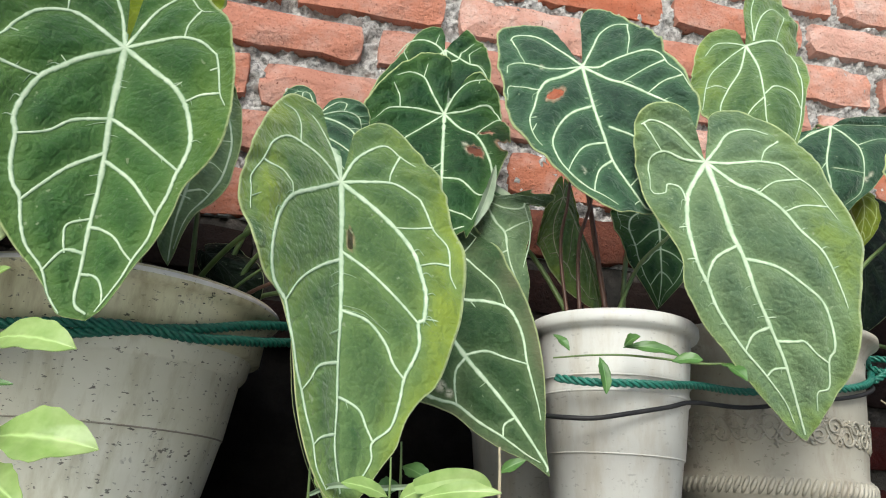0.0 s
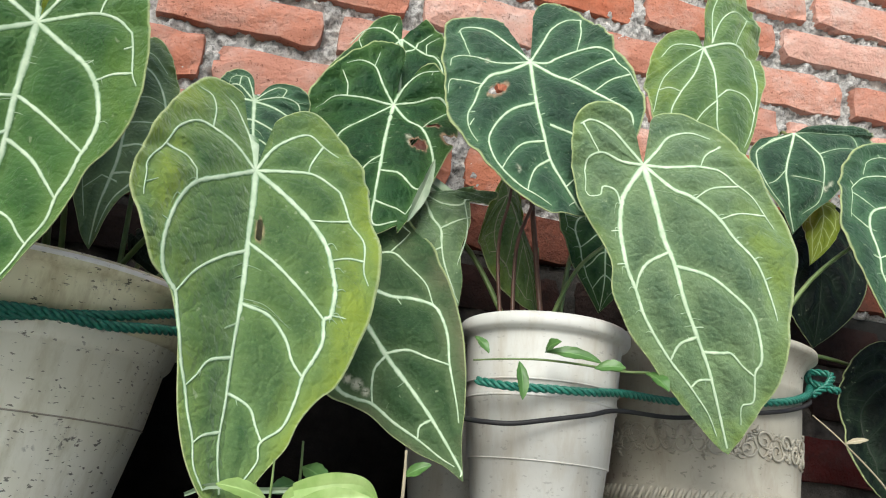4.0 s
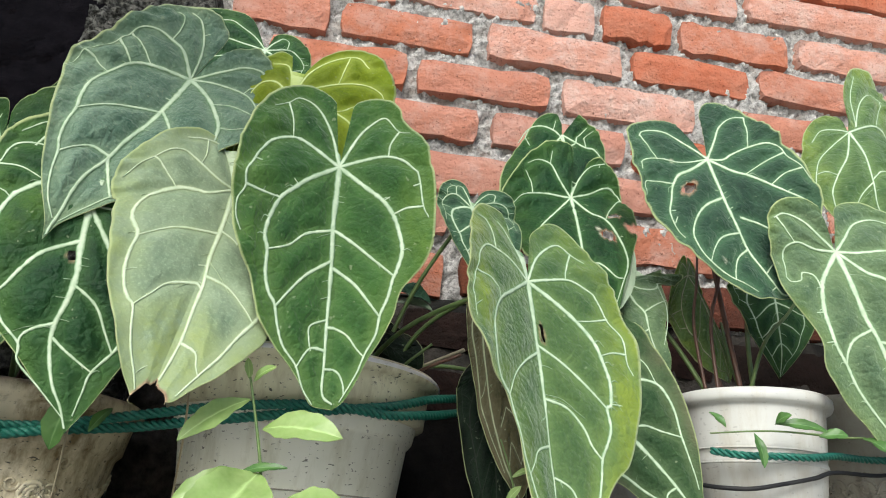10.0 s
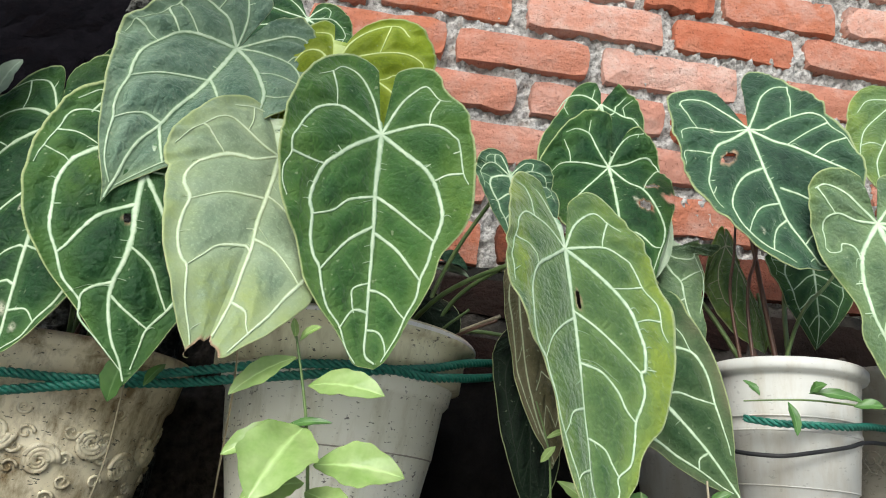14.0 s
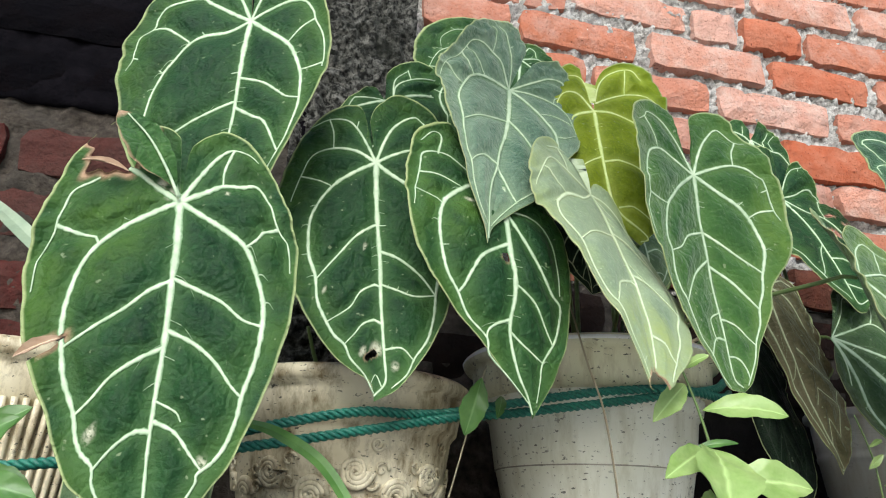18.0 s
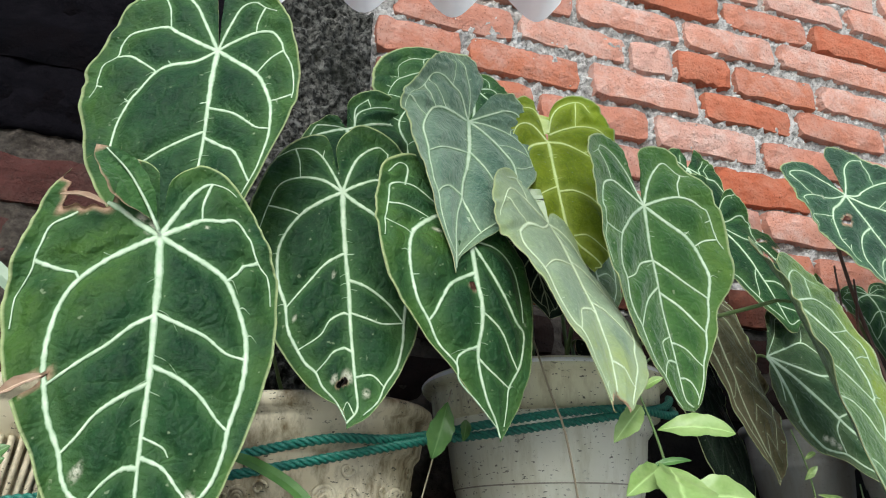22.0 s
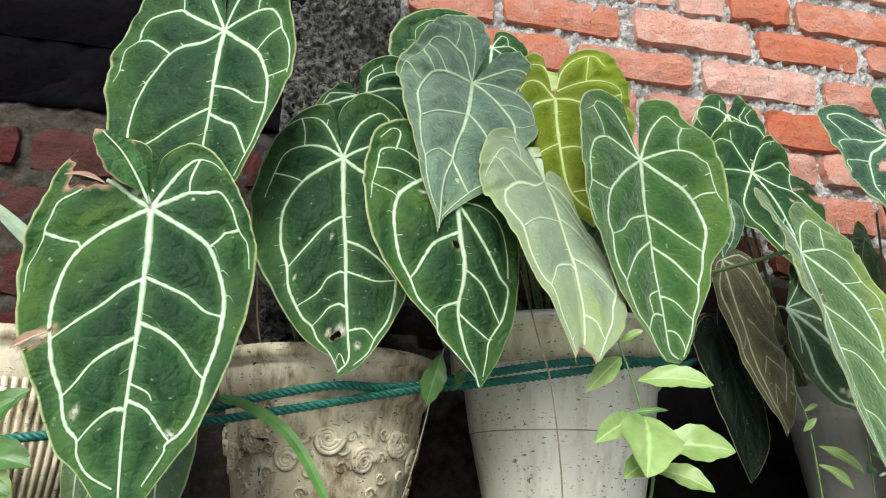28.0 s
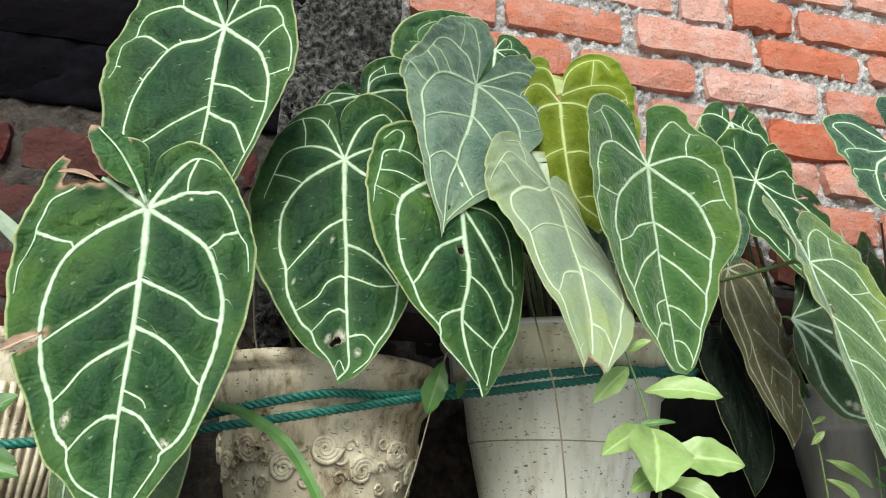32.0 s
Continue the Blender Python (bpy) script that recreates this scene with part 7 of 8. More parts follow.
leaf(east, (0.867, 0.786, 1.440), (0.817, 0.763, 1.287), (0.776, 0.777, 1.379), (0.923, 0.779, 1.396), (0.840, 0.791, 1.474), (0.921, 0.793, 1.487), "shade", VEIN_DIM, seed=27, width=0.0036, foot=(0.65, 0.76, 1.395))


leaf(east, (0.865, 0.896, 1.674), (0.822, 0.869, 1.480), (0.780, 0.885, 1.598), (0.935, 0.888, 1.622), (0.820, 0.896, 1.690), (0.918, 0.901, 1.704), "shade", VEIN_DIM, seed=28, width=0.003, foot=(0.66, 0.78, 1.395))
leaf(east, (0.835, 0.851, 1.676), (0.800, 0.837, 1.578), (0.803, 0.847, 1.644), (0.864, 0.849, 1.661), (0.823, 0.852, 1.682), (0.853, 0.854, 1.690), "lime", VEIN_YELLOW, seed=29, width=0.0026, foot=(0.66, 0.77, 1.395), label="small yellowed leaf")



def stalk_on(plant_ob, points, r, mat, name="stalk"):
    c = smooth_path(points, 7)
    part(name, tube(name, c - np.array(plant_ob.location), np.linspace(0.8 * r, 1.2 * r, len(c)), mat, 7), plant_ob)


stalk_on(smooth_plant, [(0.366, 0.715, 1.580), (0.360, 0.712, 1.530), (0.352, 0.708, 1.480), (0.360, 0.70, 1.385)], 0.0017, STALK_RED)
stalk_on(smooth_plant, [(0.388, 0.708, 1.560), (0.382, 0.706, 1.530), (0.368, 0.702, 1.480), (0.366, 0.69, 1.385)], 0.0018, STALK_RED)
stalk_on(smooth_plant, [(0.500, 0.725, 1.548), (0.470, 0.715, 1.512), (0.429, 0.705, 1.468), (0.390, 0.69, 1.385)], 0.0020, STALK)
stalk_on(smooth_plant, [(0.402, 0.740, 1.500), (0.398, 0.720, 1.450), (0.405, 0.70, 1.385)], 0.0020, STALK)
stalk_on(middle, [(0.101, 0.715, 1.424), (0.068, 0.730, 1.410), (0.030, 0.770, 1.392), (0.0, 0.79, 1.372)], 0.0020, STALK_RED)
stalk_on(middle, [(0.075, 0.745, 1.440), (0.045, 0.755, 1.412), (0.02, 0.79, 1.374)], 0.0018, STALK)
stalk_on(rose_plant, [(-0.510, 0.640, 1.440), (-0.497, 0.660, 1.435), (-0.467, 0.720, 1.413), (-0.430, 0.770, 1.385), (-0.39, 0.79, 1.33)], 0.0026, STALK_RED)
stalk_on(rose_plant, [(-0.500, 0.750, 1.352), (-0.463, 0.750, 1.378), (-0.436, 0.755, 1.366), (-0.40, 0.77, 1.325)], 0.0022, DRY, "dry_stalk")
stalk_on(rose_plant, [(-0.300, 0.730, 1.400), (-0.315, 0.745, 1.365), (-0.33, 0.77, 1.325)], 0.0022, STALK_RED)
stalk_on(rose_plant, [(-0.385, 0.735, 1.40), (-0.372, 0.745, 1.365), (-0.35, 0.77, 1.325)], 0.0022, STALK)
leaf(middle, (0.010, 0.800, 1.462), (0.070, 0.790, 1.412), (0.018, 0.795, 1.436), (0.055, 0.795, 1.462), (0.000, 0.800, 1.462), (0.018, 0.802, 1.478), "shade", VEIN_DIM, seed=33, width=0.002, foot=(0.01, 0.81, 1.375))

# ---- ropes and wire ----
def rope(label, runs, r=0.0045):
    ob = thing("rope", runs[0][0], label, "rope", "ropes round the pots")
    for run in runs:
        path = smooth_path(run, 40)
        _, s, u = frames_along(path)
        length = np.r_[0, np.cumsum(np.linalg.norm(np.diff(path, axis=0), axis=1))]
        for k in range(3):
            a = length / 0.0031 + k * 2 * math.pi / 3
            c = path + (0.56 * r) * (np.cos(a)[:, None] * s + np.sin(a)[:, None] * u)
            part("strand", tube("strand", c - np.array(ob.location), 0.47 * r, ROPE, 6), ob)
    return ob


rope("green twisted plastic rope tied along the pots", [
    [(-0.640, 0.655, 1.245), (-0.575, 0.650, 1.254), (-0.507, 0.650, 1.261), (-0.428, 0.658, 1.275), (-0.346, 0.655, 1.291), (-0.259, 0.670, 1.310), (-0.222, 0.685, 1.317), (-0.186, 0.685, 1.322),
     (-0.144, 0.672, 1.328), (-0.087, 0.664, 1.337), (-0.020, 0.664, 1.349), (0.035, 0.690, 1.362), (0.078, 0.735, 1.380), (0.126, 0.800, 1.397)],
    [(-0.453, 0.690, 1.285), (-0.393, 0.660, 1.298), (-0.337, 0.656, 1.309), (-0.293, 0.664, 1.311), (-0.257, 0.678, 1.316), (-0.190, 0.678, 1.330), (-0.110, 0.664, 1.344), (-0.030, 0.660, 1.352),
     (0.030, 0.682, 1.352), (0.060, 0.705, 1.358), (0.085, 0.740, 1.366), (0.131, 0.800, 1.383)]])
rope("green twisted rope knotted beside the scroll pot", [
    [(0.324, 0.640, 1.342), (0.345, 0.622, 1.338), (0.376, 0.616, 1.339), (0.410, 0.618, 1.341), (0.452, 0.642, 1.348), (0.512, 0.668, 1.352), (0.560, 0.650, 1.355), (0.610, 0.650, 1.362), (0.655, 0.678, 1.376), (0.682, 0.705, 1.392)],
    [(0.672, 0.692, 1.380), (0.690, 0.692, 1.392), (0.702, 0.700, 1.405), (0.690, 0.714, 1.408), (0.680, 0.702, 1.396), (0.696, 0.690, 1.388), (0.708, 0.702, 1.392), (0.697, 0.717, 1.398), (0.683, 0.707, 1.386)]], 0.0036)
wire = thing("black_wire", (0.308, 0.660, 1.315), "thin black cable tied round two pots", "cable")
wp = smooth_path([(0.318, 0.655, 1.313), (0.328, 0.634, 1.310), (0.350, 0.622, 1.310), (0.379, 0.619, 1.316), (0.413, 0.623, 1.324), (0.447, 0.640, 1.333), (0.510, 0.662, 1.337), (0.560, 0.650, 1.345), (0.610, 0.650, 1.354), (0.655, 0.676, 1.368), (0.684, 0.715, 1.382), (0.690, 0.755, 1.390)], 10)
part("cable", tube("cable", wp - np.array(wire.location), 0.0020, WIRE, 8), wire)


# ---- weeds and seedlings ----
def small_leaf(name, base, tip, width, mat, origin, fold=0.15, droop=0.1, seed=0, facing=(0, -1, 0.5)):
    """A pointed oval leaf with a middle crease."""
    rng = random.Random(seed)
    base, tip = np.array(base, float), np.array(tip, float)
    d = tip - base
    L = np.linalg.norm(d)
    side = np.cross(d, facing)
    side /= np.linalg.norm(side)
    up = np.cross(side, d) / L
    rows, cols = 21, 17
    verts, faces, crease = [], [], []
    for lay in (0, 1):
        for i in range(rows):
            f = i / (rows - 1)
            w = width * (math.sin(math.pi * min(1.0, f ** 1.15)) ** 0.75) * (0.92 - 0.10 * f) if 0 < f < 1 else 0.0004
            for k in range(cols):
                c = 2 * k / (cols - 1) - 1
                edge = 1 + 0.07 * math.sin(9 * f + 5 * c + seed) + 0.05 * math.sin(31 * f + 2 * seed) * abs(c)
                p = base + d * f + side * (0.5 * w * c * edge) + up * (fold * w * abs(c) ** 1.3 - droop * L * (2 * f - 1) ** 2 + droop * L * 0.6)
                ribbing = 0.020 * w * math.sin(34 * (f - 0.30 * abs(c))) * (1 - abs(c)) + 0.05 * w * abs(c) * math.sin(11 * f + 2 * c + seed)
                p = p + up * (ribbing - 0.0005 * lay)
                verts.append(p - np.array(origin))
                crease.append((1.0 if k == cols // 2 else 0.0) * 0.7)
    n = rows * cols
    for i in range(rows - 1):
        for k in range(cols - 1):
            a = i * cols + k
            faces.append((a, a + 1, a + cols + 1, a + cols))
            faces.append((n + a + cols, n + a + cols + 1, n + a + 1, n + a))
    me = mesh_of(name, verts, faces, (mat,))
    me.attributes.new("crease", "FLOAT", "POINT").data.foreach_set("value", crease)
    return me


def torn(me):
    """Brown the edge of one side of a small leaf."""
    me.attributes.new("scar", "FLOAT", "POINT").data.foreach_set("value", [1.0 if (i % 17) < 1 or (i % 357) // 17 > 18 else 0.0 for i in range(len(me.vertices))])
    return me


def weed(label, stem, leaves, mat=SPROUT, r=0.0016, name="seedling", stem_mat=None):
    ob = thing(name, stem[-1], label, "weed")
    c = smooth_path(stem, 8)
    part("stem", tube("stem", c - np.array(ob.location), np.linspace(r * 0.6, r, len(c)), stem_mat or STALK, 7), ob)
    for i, (b, t, w, *m) in enumerate(leaves):
        part("weed_leaf", small_leaf("weed_leaf", b, t, w, m[0] if m else mat, ob.location, seed=i + len(label)), ob)
    return ob


flap_base, flap_tip = (-0.4955, 0.5105, 1.429), (-0.541, 0.506, 1.480)
flap = part("torn_flap", torn(small_leaf("torn_flap", flap_base, flap_tip, 0.034, LEAF["mid"], west.location, 0.06, 0.06, 3, (0.2, -1, 0.2))), west, "curled torn flap of the large leaf")
flap_line = smooth_path([(-0.493, 0.5095, 1.421), (-0.504, 0.5070, 1.441), (-0.518, 0.5048, 1.461), (-0.534, 0.5032, 1.476)], 8)
part("vein", tube("vein", flap_line - np.array(west.location), np.linspace(0.0013, 0.0005, len(flap_line)), VEIN, 6), flap)
part("dry_rim", small_leaf("dry_rim", (-0.557, 0.507, 1.4395), (-0.527, 0.507, 1.4355), 0.0055, DRY_BROWN, west.location, 0.5, 0.10, 8, (0.1, -1, 0.4)), west, "brown dried rim of the torn lobe")
part("dry_tear", small_leaf("dry_tear", (-0.543, 0.503, 1.318), (-0.566, 0.499, 1.303), 0.009, DRY_BROWN, west.location, 0.35, 0.05, 5, (0.1, -1, 0.6)), west, "brown curled tear in the leaf's side")
part("leaf_fold", small_leaf("leaf_fold", (0.279, 0.688, 1.552), (0.259, 0.682, 1.482), 0.013, PALE_BLADE, hidden.location, 0.2, 0.05, 2, (0.5, -1, 0.2)), hidden, "pale folded edge of a leaf")
weed("bright green seedling in front of the speckled pot", [(-0.084, 0.565, 1.352), (-0.073, 0.562, 1.315), (-0.065, 0.562, 1.283), (-0.057, 0.565, 1.235), (-0.055, 0.60, 1.18)], [
    ((-0.070, 0.560, 1.316), (-0.012, 0.530, 1.311), 0.030), ((-0.081, 0.563, 1.337), (-0.124, 0.545, 1.301), 0.022), ((-0.070, 0.560, 1.284), (-0.120, 0.540, 1.259), 0.026),
    ((-0.066, 0.556, 1.286), (-0.092, 0.505, 1.232), 0.060), ((-0.057, 0.560, 1.259), (0.010, 0.540, 1.256), 0.040), ((-0.081, 0.562, 1.284), (-0.047, 0.550, 1.289), 0.008, SPROUT_DARK),
    ((-0.082, 0.565, 1.349), (-0.066, 0.550, 1.359), 0.010), ((-0.084, 0.565, 1.350), (-0.088, 0.563, 1.366), 0.007), ((-0.060, 0.562, 1.246), (-0.100, 0.530, 1.231), 0.026), ((-0.060, 0.562, 1.24), (-0.02, 0.53, 1.222), 0.026)])
weed("creeping vine on the white pot", [(0.316, 0.625, 1.355), (0.342, 0.610, 1.357), (0.368, 0.606, 1.359), (0.402, 0.608, 1.360), (0.438, 0.616, 1.361), (0.456, 0.606, 1.361)], [
    ((0.367, 0.604, 1.366), (0.408, 0.590, 1.361), 0.013, SPROUT_DARK), ((0.348, 0.606, 1.356), (0.350, 0.598, 1.326), 0.011, SPROUT_DARK), ((0.408, 0.603, 1.358), (0.430, 0.594, 1.360), 0.013, SPROUT_DARK),
    ((0.452, 0.604, 1.361), (0.461, 0.584, 1.345), 0.016, SPROUT_DARK), ((0.315, 0.622, 1.374), (0.325, 0.612, 1.360), 0.009, SPROUT_DARK), ((0.367, 0.604, 1.366), (0.374, 0.590, 1.372), 0.012, SPROUT_DARK)],
     SPROUT_DARK, 0.0012, "vine", STALK)
weed("small green weed at the side of the fluted pot", [(-0.575, 0.500, 1.262), (-0.572, 0.50, 1.235), (-0.568, 0.51, 1.18)], [
    ((-0.582, 0.500, 1.245), (-0.553, 0.490, 1.268), 0.024, SPROUT_DARK), ((-0.575, 0.50, 1.232), (-0.535, 0.49, 1.226), 0.020, SPROUT_DARK), ((-0.575, 0.50, 1.215), (-0.545, 0.49, 1.208), 0.018)], SPROUT_DARK)
weed("slender seedling below the olive leaf", [(0.118, 0.600, 1.329), (0.128, 0.600, 1.30), (0.133, 0.600, 1.270), (0.137, 0.600, 1.18)], [
    ((0.139, 0.600, 1.268), (0.170, 0.580, 1.243), 0.016), ((0.124, 0.600, 1.28), (0.133, 0.590, 1.293), 0.008), ((0.128, 0.60, 1.30), (0.145, 0.60, 1.308), 0.006), ((0.137, 0.6, 1.25), (0.16, 0.585, 1.228), 0.014)], SPROUT, 0.0011)
weed("yellow-green seedling at the foot of the pots", [(0.178, 0.520, 1.262), (0.179, 0.520, 1.239), (0.18, 0.53, 1.17)], [
    ((0.184, 0.520, 1.238), (0.203, 0.508, 1.247), 0.014), ((0.19, 0.49, 1.240), (0.232, 0.470, 1.246), 0.012), ((0.178, 0.515, 1.24), (0.150, 0.505, 1.246), 0.012)], SPROUT, 0.0010)
weed("hanging green leaf between two pots", [(-0.215, 0.690, 1.362), (-0.229, 0.656, 1.348), (-0.245, 0.70, 1.25), (-0.262, 0.72, 1.185)], [((-0.231, 0.652, 1.346), (-0.244, 0.660, 1.295), 0.027, SPROUT_DARK),
    ((-0.205, 0.672, 1.335), (-0.215, 0.655, 1.312), 0.012, SPROUT_DARK)], SPROUT_DARK, 0.0010, "weed", DRY)


weed("curled grey-green scrap of leaf by the pillar", [(-0.415, 0.712, 1.462), (-0.420, 0.715, 1.43), (-0.41, 0.74, 1.36), (-0.38, 0.77, 1.32)], [
    ((-0.426, 0.700, 1.452), (-0.400, 0.690, 1.408), 0.026, PALE_BLADE), ((-0.428, 0.705, 1.445), (-0.432, 0.690, 1.400), 0.014, SPROUT_DARK)], PALE_BLADE, 0.0012, "weed", DRY)
weed("seedling with round leaves beside the fluted pot", [(-0.585, 0.545, 1.272), (-0.590, 0.545, 1.24), (-0.592, 0.56, 1.18)], [
    ((-0.597, 0.545, 1.247), (-0.560, 0.535, 1.280), 0.026, SPROUT_DARK), ((-0.592, 0.545, 1.232), (-0.550, 0.53, 1.234), 0.026, SPROUT_DARK), ((-0.592, 0.545, 1.222), (-0.556, 0.53, 1.206), 0.026, SPROUT),
    ((-0.592, 0.545, 1.25), (-0.62, 0.53, 1.262), 0.024, SPROUT_DARK)], SPROUT_DARK)
weed("small grey-green leaf on a stem by the wall", [(-0.462, 0.742, 1.575), (-0.464, 0.745, 1.54), (-0.475, 0.76, 1.42), (-0.49, 0.77, 1.36)], [
    ((-0.464, 0.740, 1.602), (-0.446, 0.735, 1.656), 0.030, PALE_BLADE), ((-0.463, 0.740, 1.575), (-0.490, 0.730, 1.600), 0.024, SPROUT_DARK)], PALE_BLADE, 0.0016, "weed", STALK)
weed("thin grey twig hanging over the scroll pot", [(0.630, 0.640, 1.352), (0.655, 0.634, 1.330), (0.690, 0.630, 1.295), (0.715, 0.64, 1.26)], [((0.655, 0.634, 1.330), (0.672, 0.625, 1.335), 0.006, DRY)], DRY, 0.0010, "twig", DRY)
weed("slim weeds in the shade below the long leaf", [(0.195, 0.600, 1.278), (0.197, 0.602, 1.25), (0.20, 0.61, 1.18)], [
    ((0.197, 0.6, 1.262), (0.215, 0.585, 1.252), 0.016, SPROUT_DARK), ((0.196, 0.6, 1.25), (0.178, 0.585, 1.243), 0.014, SPROUT_DARK)], SPROUT, 0.0012)
weed("pale stem in front of the hidden pot", [(0.267, 0.600, 1.280), (0.268, 0.600, 1.25), (0.27, 0.61, 1.18)], [((0.267, 0.6, 1.262), (0.284, 0.592, 1.272), 0.010, SPROUT_DARK)], SPROUT_DARK, 0.0016, "weed", DRY)

part("folded_leaf", small_leaf("folded_leaf", (0.036, 0.860, 1.535), (0.085, 0.860, 1.522), 0.030, LEAF["blue"], middle.location, 0.35, 0.06, 4, (0.1, -1, 0.7)), middle, "folded grey-green leaf by the wall")
part("folded_leaf", small_leaf("folded_leaf", (0.041, 0.860, 1.518), (0.088, 0.860, 1.513), 0.018, PALE_BLADE, middle.location, 0.40, 0.05, 6, (0.1, -1, 0.9)), middle, "folded grey-green leaf by the wall")
stalk_on(middle, [(0.079, 0.840, 1.438), (0.103, 0.840, 1.450), (0.127, 0.840, 1.462)], 0.0022, DRY, "dry_root")


def strap(name, points, width, mat, label, category):
    """A long narrow blade of grass."""
    c = smooth_path(points, 8)
    ob = thing(name, points[0], label, category)
    t, s, u = frames_along(c)
    m = len(c)
    side = np.cross(t, (0.2, -1, 0.3))
    side /= np.linalg.norm(side, axis=1)[:, None]
    w = width * np.sin(np.linspace(0.5, math.pi - 0.02, m)) ** 0.7
    verts, faces = [], []
    for o, l in ((-0.5, 0.0), (0, 0.0022), (0.5, 0.0), (0, 0.0027)):
        verts += list(c + side * (w * o)[:, None] + np.array((0, 1, 0)) * l - np.array(ob.location))
    for k in range(4):
        for i in range(m - 1):
            a, b = k * m + i, ((k + 1) % 4) * m + i
            faces.append((a, b, b + 1, a + 1))
    part("blade", mesh_of("blade", verts, faces, (mat,), None, False), ob)
    return ob


strap("grass_blade", [(-0.434, 0.620, 1.290), (-0.406, 0.600, 1.280), (-0.370, 0.590, 1.256), (-0.341, 0.580, 1.212), (-0.33, 0.58, 1.185)], 0.0105, GRASS, "bright green strap-shaped grass blade", "grass")
strap("grass_blade", [(-0.575, 0.60, 1.385), (-0.605, 0.605, 1.413), (-0.637, 0.620, 1.440), (-0.675, 0.640, 1.470)], 0.014, PALE_BLADE, "pale green grass blade beside the wall", "grass")
strap("grass_blade", [(-0.535, 0.70, 1.37), (-0.519, 0.70, 1.447), (-0.512, 0.700, 1.475), (-0.502, 0.700, 1.513), (-0.474, 0.700, 1.548)], 0.013, SPROUT, "yellow-green blade behind the tall leaf", "grass")
strap("grass_blade", [(0.191, 0.505, 1.246), (0.202, 0.505, 1.249), (0.215, 0.505, 1.252), (0.229, 0.505, 1.252), (0.238, 0.505, 1.245)], 0.013, SPROUT, "bright yellow-green curled blade at the pots' foot", "grass")
strap("pale_runner", [(0.133, 0.520, 1.238), (0.147, 0.520, 1.244), (0.171, 0.520, 1.244), (0.201, 0.520, 1.247), (0.221, 0.520, 1.246)], 0.0036, PALE_BLADE, "thin pale runner at the foot of the pots", "stem")
strap("dry_stem", [(-0.152, 0.640, 1.435), (-0.139, 0.625, 1.360), (-0.132, 0.612, 1.315), (-0.129, 0.600, 1.238), (-0.128, 0.60, 1.18)], 0.0018, DRY, "dry straw-coloured stem in front of the pot", "stem")


# ---- bricks of the walls ----
def brick_meshes(mat, count, length, height, depth, seed, chip=0.0011):
    """Hand-made bricks: a front of small facets with a chipped, rounded rim, and four sides."""
    rng = random.Random(seed)
    out = []
    nx, nz = 9, 4
    for q in range(count):
        verts, faces = [], []
        bow = rng.uniform(-0.002, 0.002)
        for j in range(nz):
            for i in range(nx):
                x, z = -0.5 + i / (nx - 1), -0.5 + j / (nz - 1)
                rim = i in (0, nx - 1) or j in (0, nz - 1)
                dx = rng.uniform(-chip, chip) if rim else 0.0
                dz = rng.uniform(-chip, chip) if rim else 0.0
                corner = 0.004 if (i in (0, nx - 1) and j in (0, nz - 1)) else 0.0
                verts.append((x * (length - 2 * corner) + dx, -depth / 2 + (rng.uniform(0.0010, 0.0060) if rim else rng.uniform(-0.0018, 0.0018)), z * (height - corner) + dz + bow * math.cos(3 * x)))
        for j in range(nz - 1):
            for i in range(nx - 1):
                a = j * nx + i
                faces.append((a, a + 1, a + nx + 1, a + nx))
        ring_ = [i for i in range(nx)] + [j * nx + nx - 1 for j in range(1, nz)] + [(nz - 1) * nx + i for i in range(nx - 2, -1, -1)] + [j * nx for j in range(nz - 2, 0, -1)]
        n0, m = len(verts), len(ring_)
        for k in ring_:
            x, y, z = verts[k]
            verts.append((x * 1.008, -depth / 2 + 0.012, z * 1.03))
        for k in ring_:
            x, y, z = verts[k]
            verts.append((x * 1.008, depth / 2, z * 1.03))
        for r in (0, 1):
            src = ring_ if r == 0 else list(range(n0, n0 + m))
            dst = range(n0 + r * m, n0 + (r + 1) * m)
            dst = list(dst)
            for k in range(m):
                faces.append((src[k], dst[k], dst[(k + 1) % m], src[(k + 1) % m]))
        out.append(mesh_of("brick", verts, faces, (mat,), None, False))
    return out


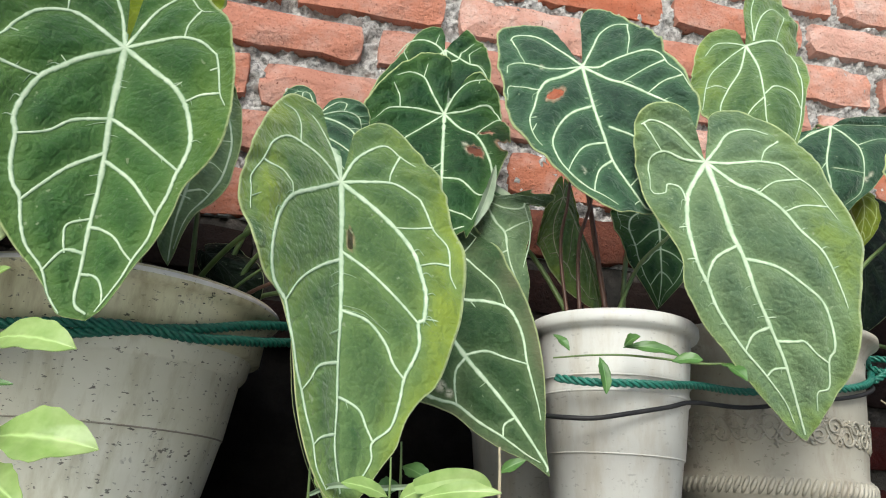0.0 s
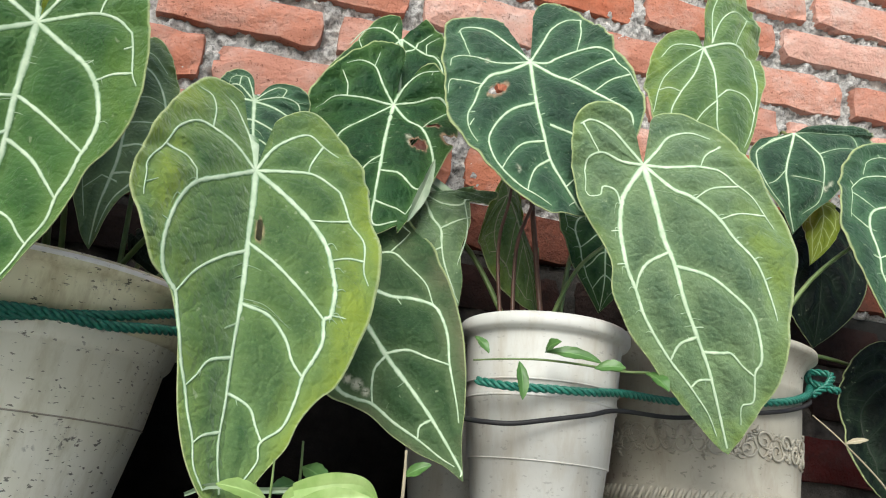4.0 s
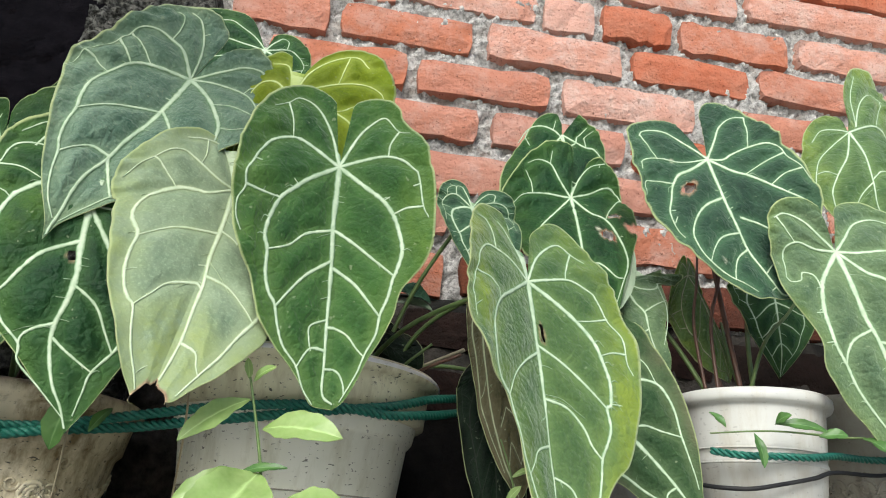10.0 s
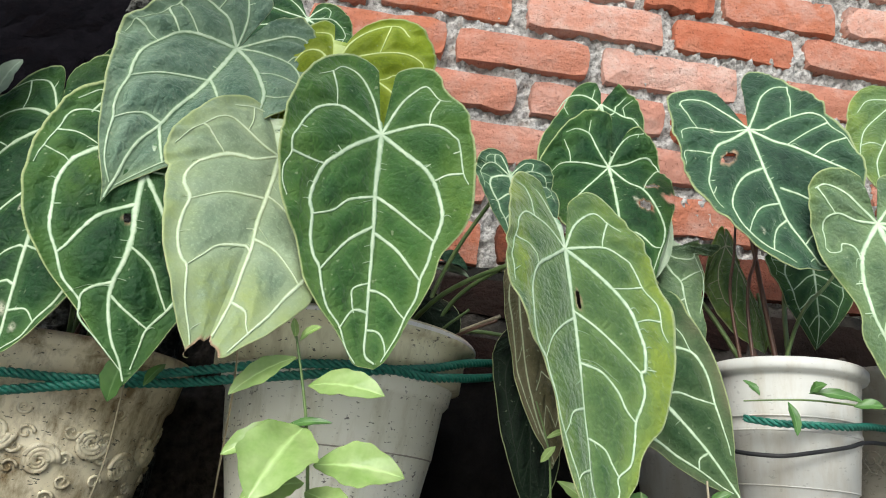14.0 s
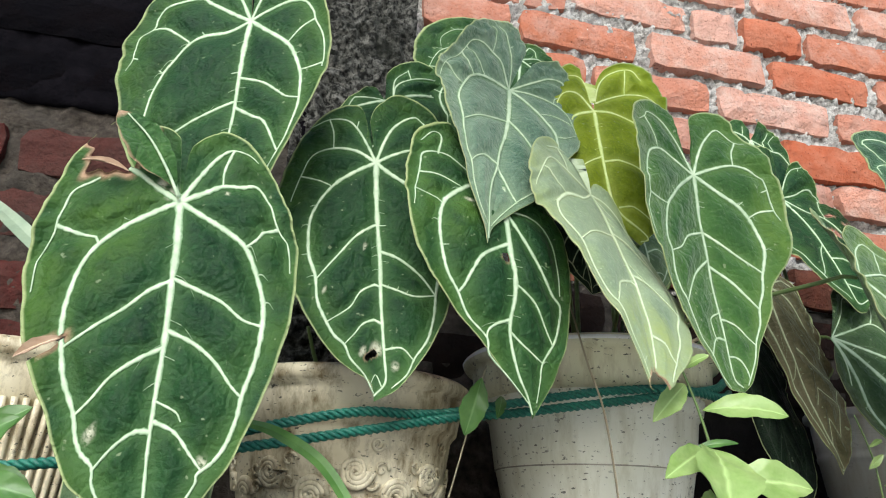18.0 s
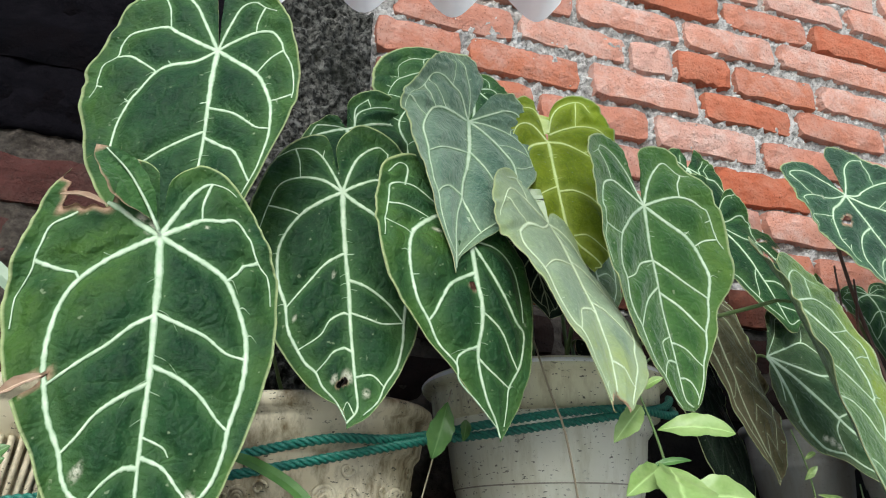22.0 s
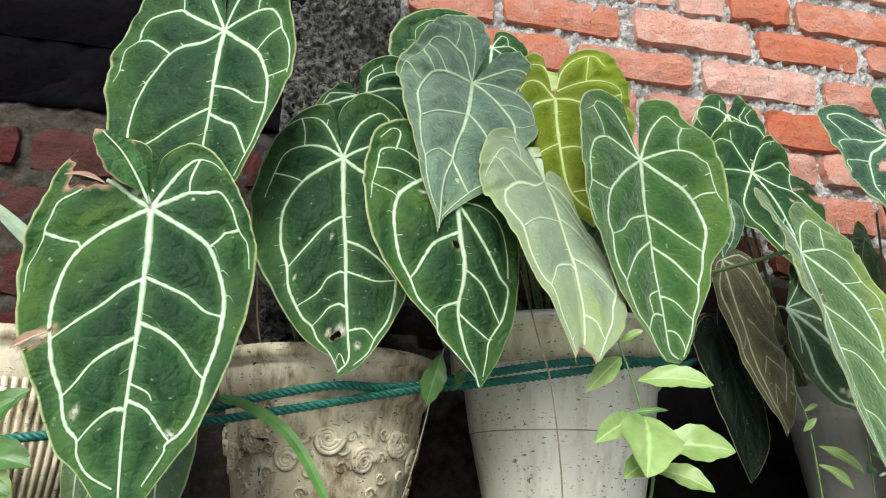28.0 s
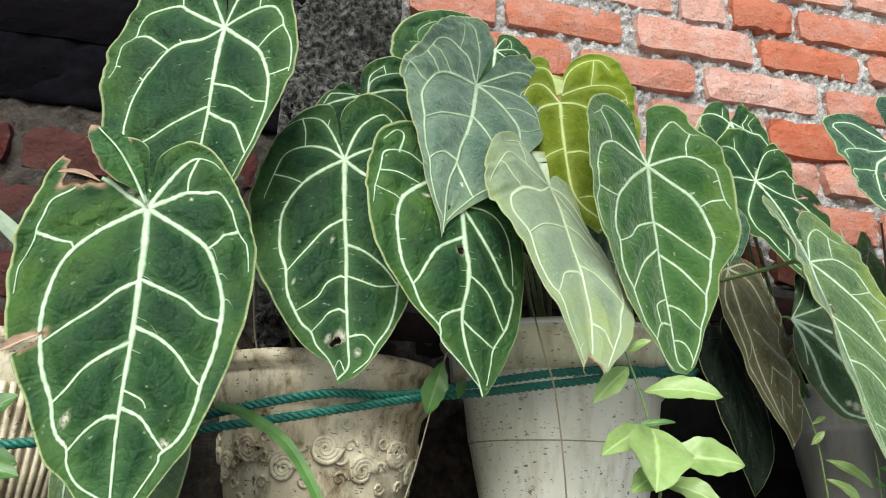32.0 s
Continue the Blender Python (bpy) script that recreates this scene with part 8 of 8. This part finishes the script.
def courses(parent, meshes, x0, x1, z0, pitch, joints, front, rng, step=0.231, gap=0.018, pale=None, red=None):
    """Bricks course by course; joints: the place of one upright joint for each course number."""
    for k in sorted(joints):
        z = z0 + pitch * k
        js = joints[k]
        marks = sorted(js)
        while marks[0] > x0:
            marks.insert(0, marks[0] - step + rng.uniform(-0.01, 0.01))
        while marks[-1] < x1:
            marks.append(marks[-1] + step + rng.uniform(-0.01, 0.01))
        for a, b in zip(marks, marks[1:]):
            lo, hi = max(a, x0), min(b, x1)
            if hi - lo < 0.04:
                continue
            # pale bricks throughout; more to the upper right, where skylight haze is coloured in
            kind = rng.random()
            ob = new("brick", rng.choice(pale if pale and kind < 0.20 + 0.55 * (lo + z - 2.1) else red if red and kind > 0.87 else meshes))
            ob.parent = parent
            ob.location = ((lo + hi) / 2, front + 0.05 + rng.uniform(-0.004, 0.005), z + rng.uniform(-0.004, 0.004))
            ob.scale = ((hi - lo - gap + rng.uniform(-0.006, 0.006)) / 0.21, 1, rng.uniform(0.90, 1.10))
            ob.rotation_euler = (rng.uniform(-0.02, 0.02), rng.uniform(-0.014, 0.014), rng.uniform(-0.02, 0.02))


rng = random.Random(21)
jx = {-4: [0.12], -3: [0.01], -2: [0.157], -1: [0.265, 0.512], 0: [0.140, 0.388, 0.612], 1: [0.010, 0.239, 0.340, 0.473, 0.691, 0.917], 2: [0.366, 0.604, 1.034], 3: [0.479, 0.714], 4: [0.36], 5: [0.48], 6: [0.33], 7: [0.46]}
courses(wall_east, brick_meshes(BRICK, 12, 0.21, 0.058, 0.10, 1, 0.0022), -0.255, 2.9, 1.994, 0.0805, jx, 0.930, rng, pale=brick_meshes(BRICK_PALE, 8, 0.21, 0.058, 0.10, 6, 0.0022), red=brick_meshes(BRICK_RED, 8, 0.21, 0.060, 0.10, 7, 0.0030))
courses(wall_east, brick_meshes(BRICK, 6, 0.21, 0.058, 0.10, 8, 0.0022), -0.255, 0.12, 1.994, 0.0805, {-5: [0.12]}, 0.930, rng)
# this course is coloured darker, for the shade that the foliage casts
courses(wall_east, brick_meshes(BRICK_DIMMED, 6, 0.21, 0.058, 0.10, 9, 0.0026), 0.12, 2.9, 1.994, 0.0805, {-5: [0.12]}, 0.932, rng)
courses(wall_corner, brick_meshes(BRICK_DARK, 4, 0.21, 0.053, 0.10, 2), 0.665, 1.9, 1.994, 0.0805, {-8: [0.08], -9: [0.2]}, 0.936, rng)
courses(wall_shaded, brick_meshes(BRICK_SHADED, 4, 0.21, 0.053, 0.10, 5), -0.255, 1.9, 1.994, 0.0805, {-6: [0.05], -7: [0.17]}, 0.935, rng)
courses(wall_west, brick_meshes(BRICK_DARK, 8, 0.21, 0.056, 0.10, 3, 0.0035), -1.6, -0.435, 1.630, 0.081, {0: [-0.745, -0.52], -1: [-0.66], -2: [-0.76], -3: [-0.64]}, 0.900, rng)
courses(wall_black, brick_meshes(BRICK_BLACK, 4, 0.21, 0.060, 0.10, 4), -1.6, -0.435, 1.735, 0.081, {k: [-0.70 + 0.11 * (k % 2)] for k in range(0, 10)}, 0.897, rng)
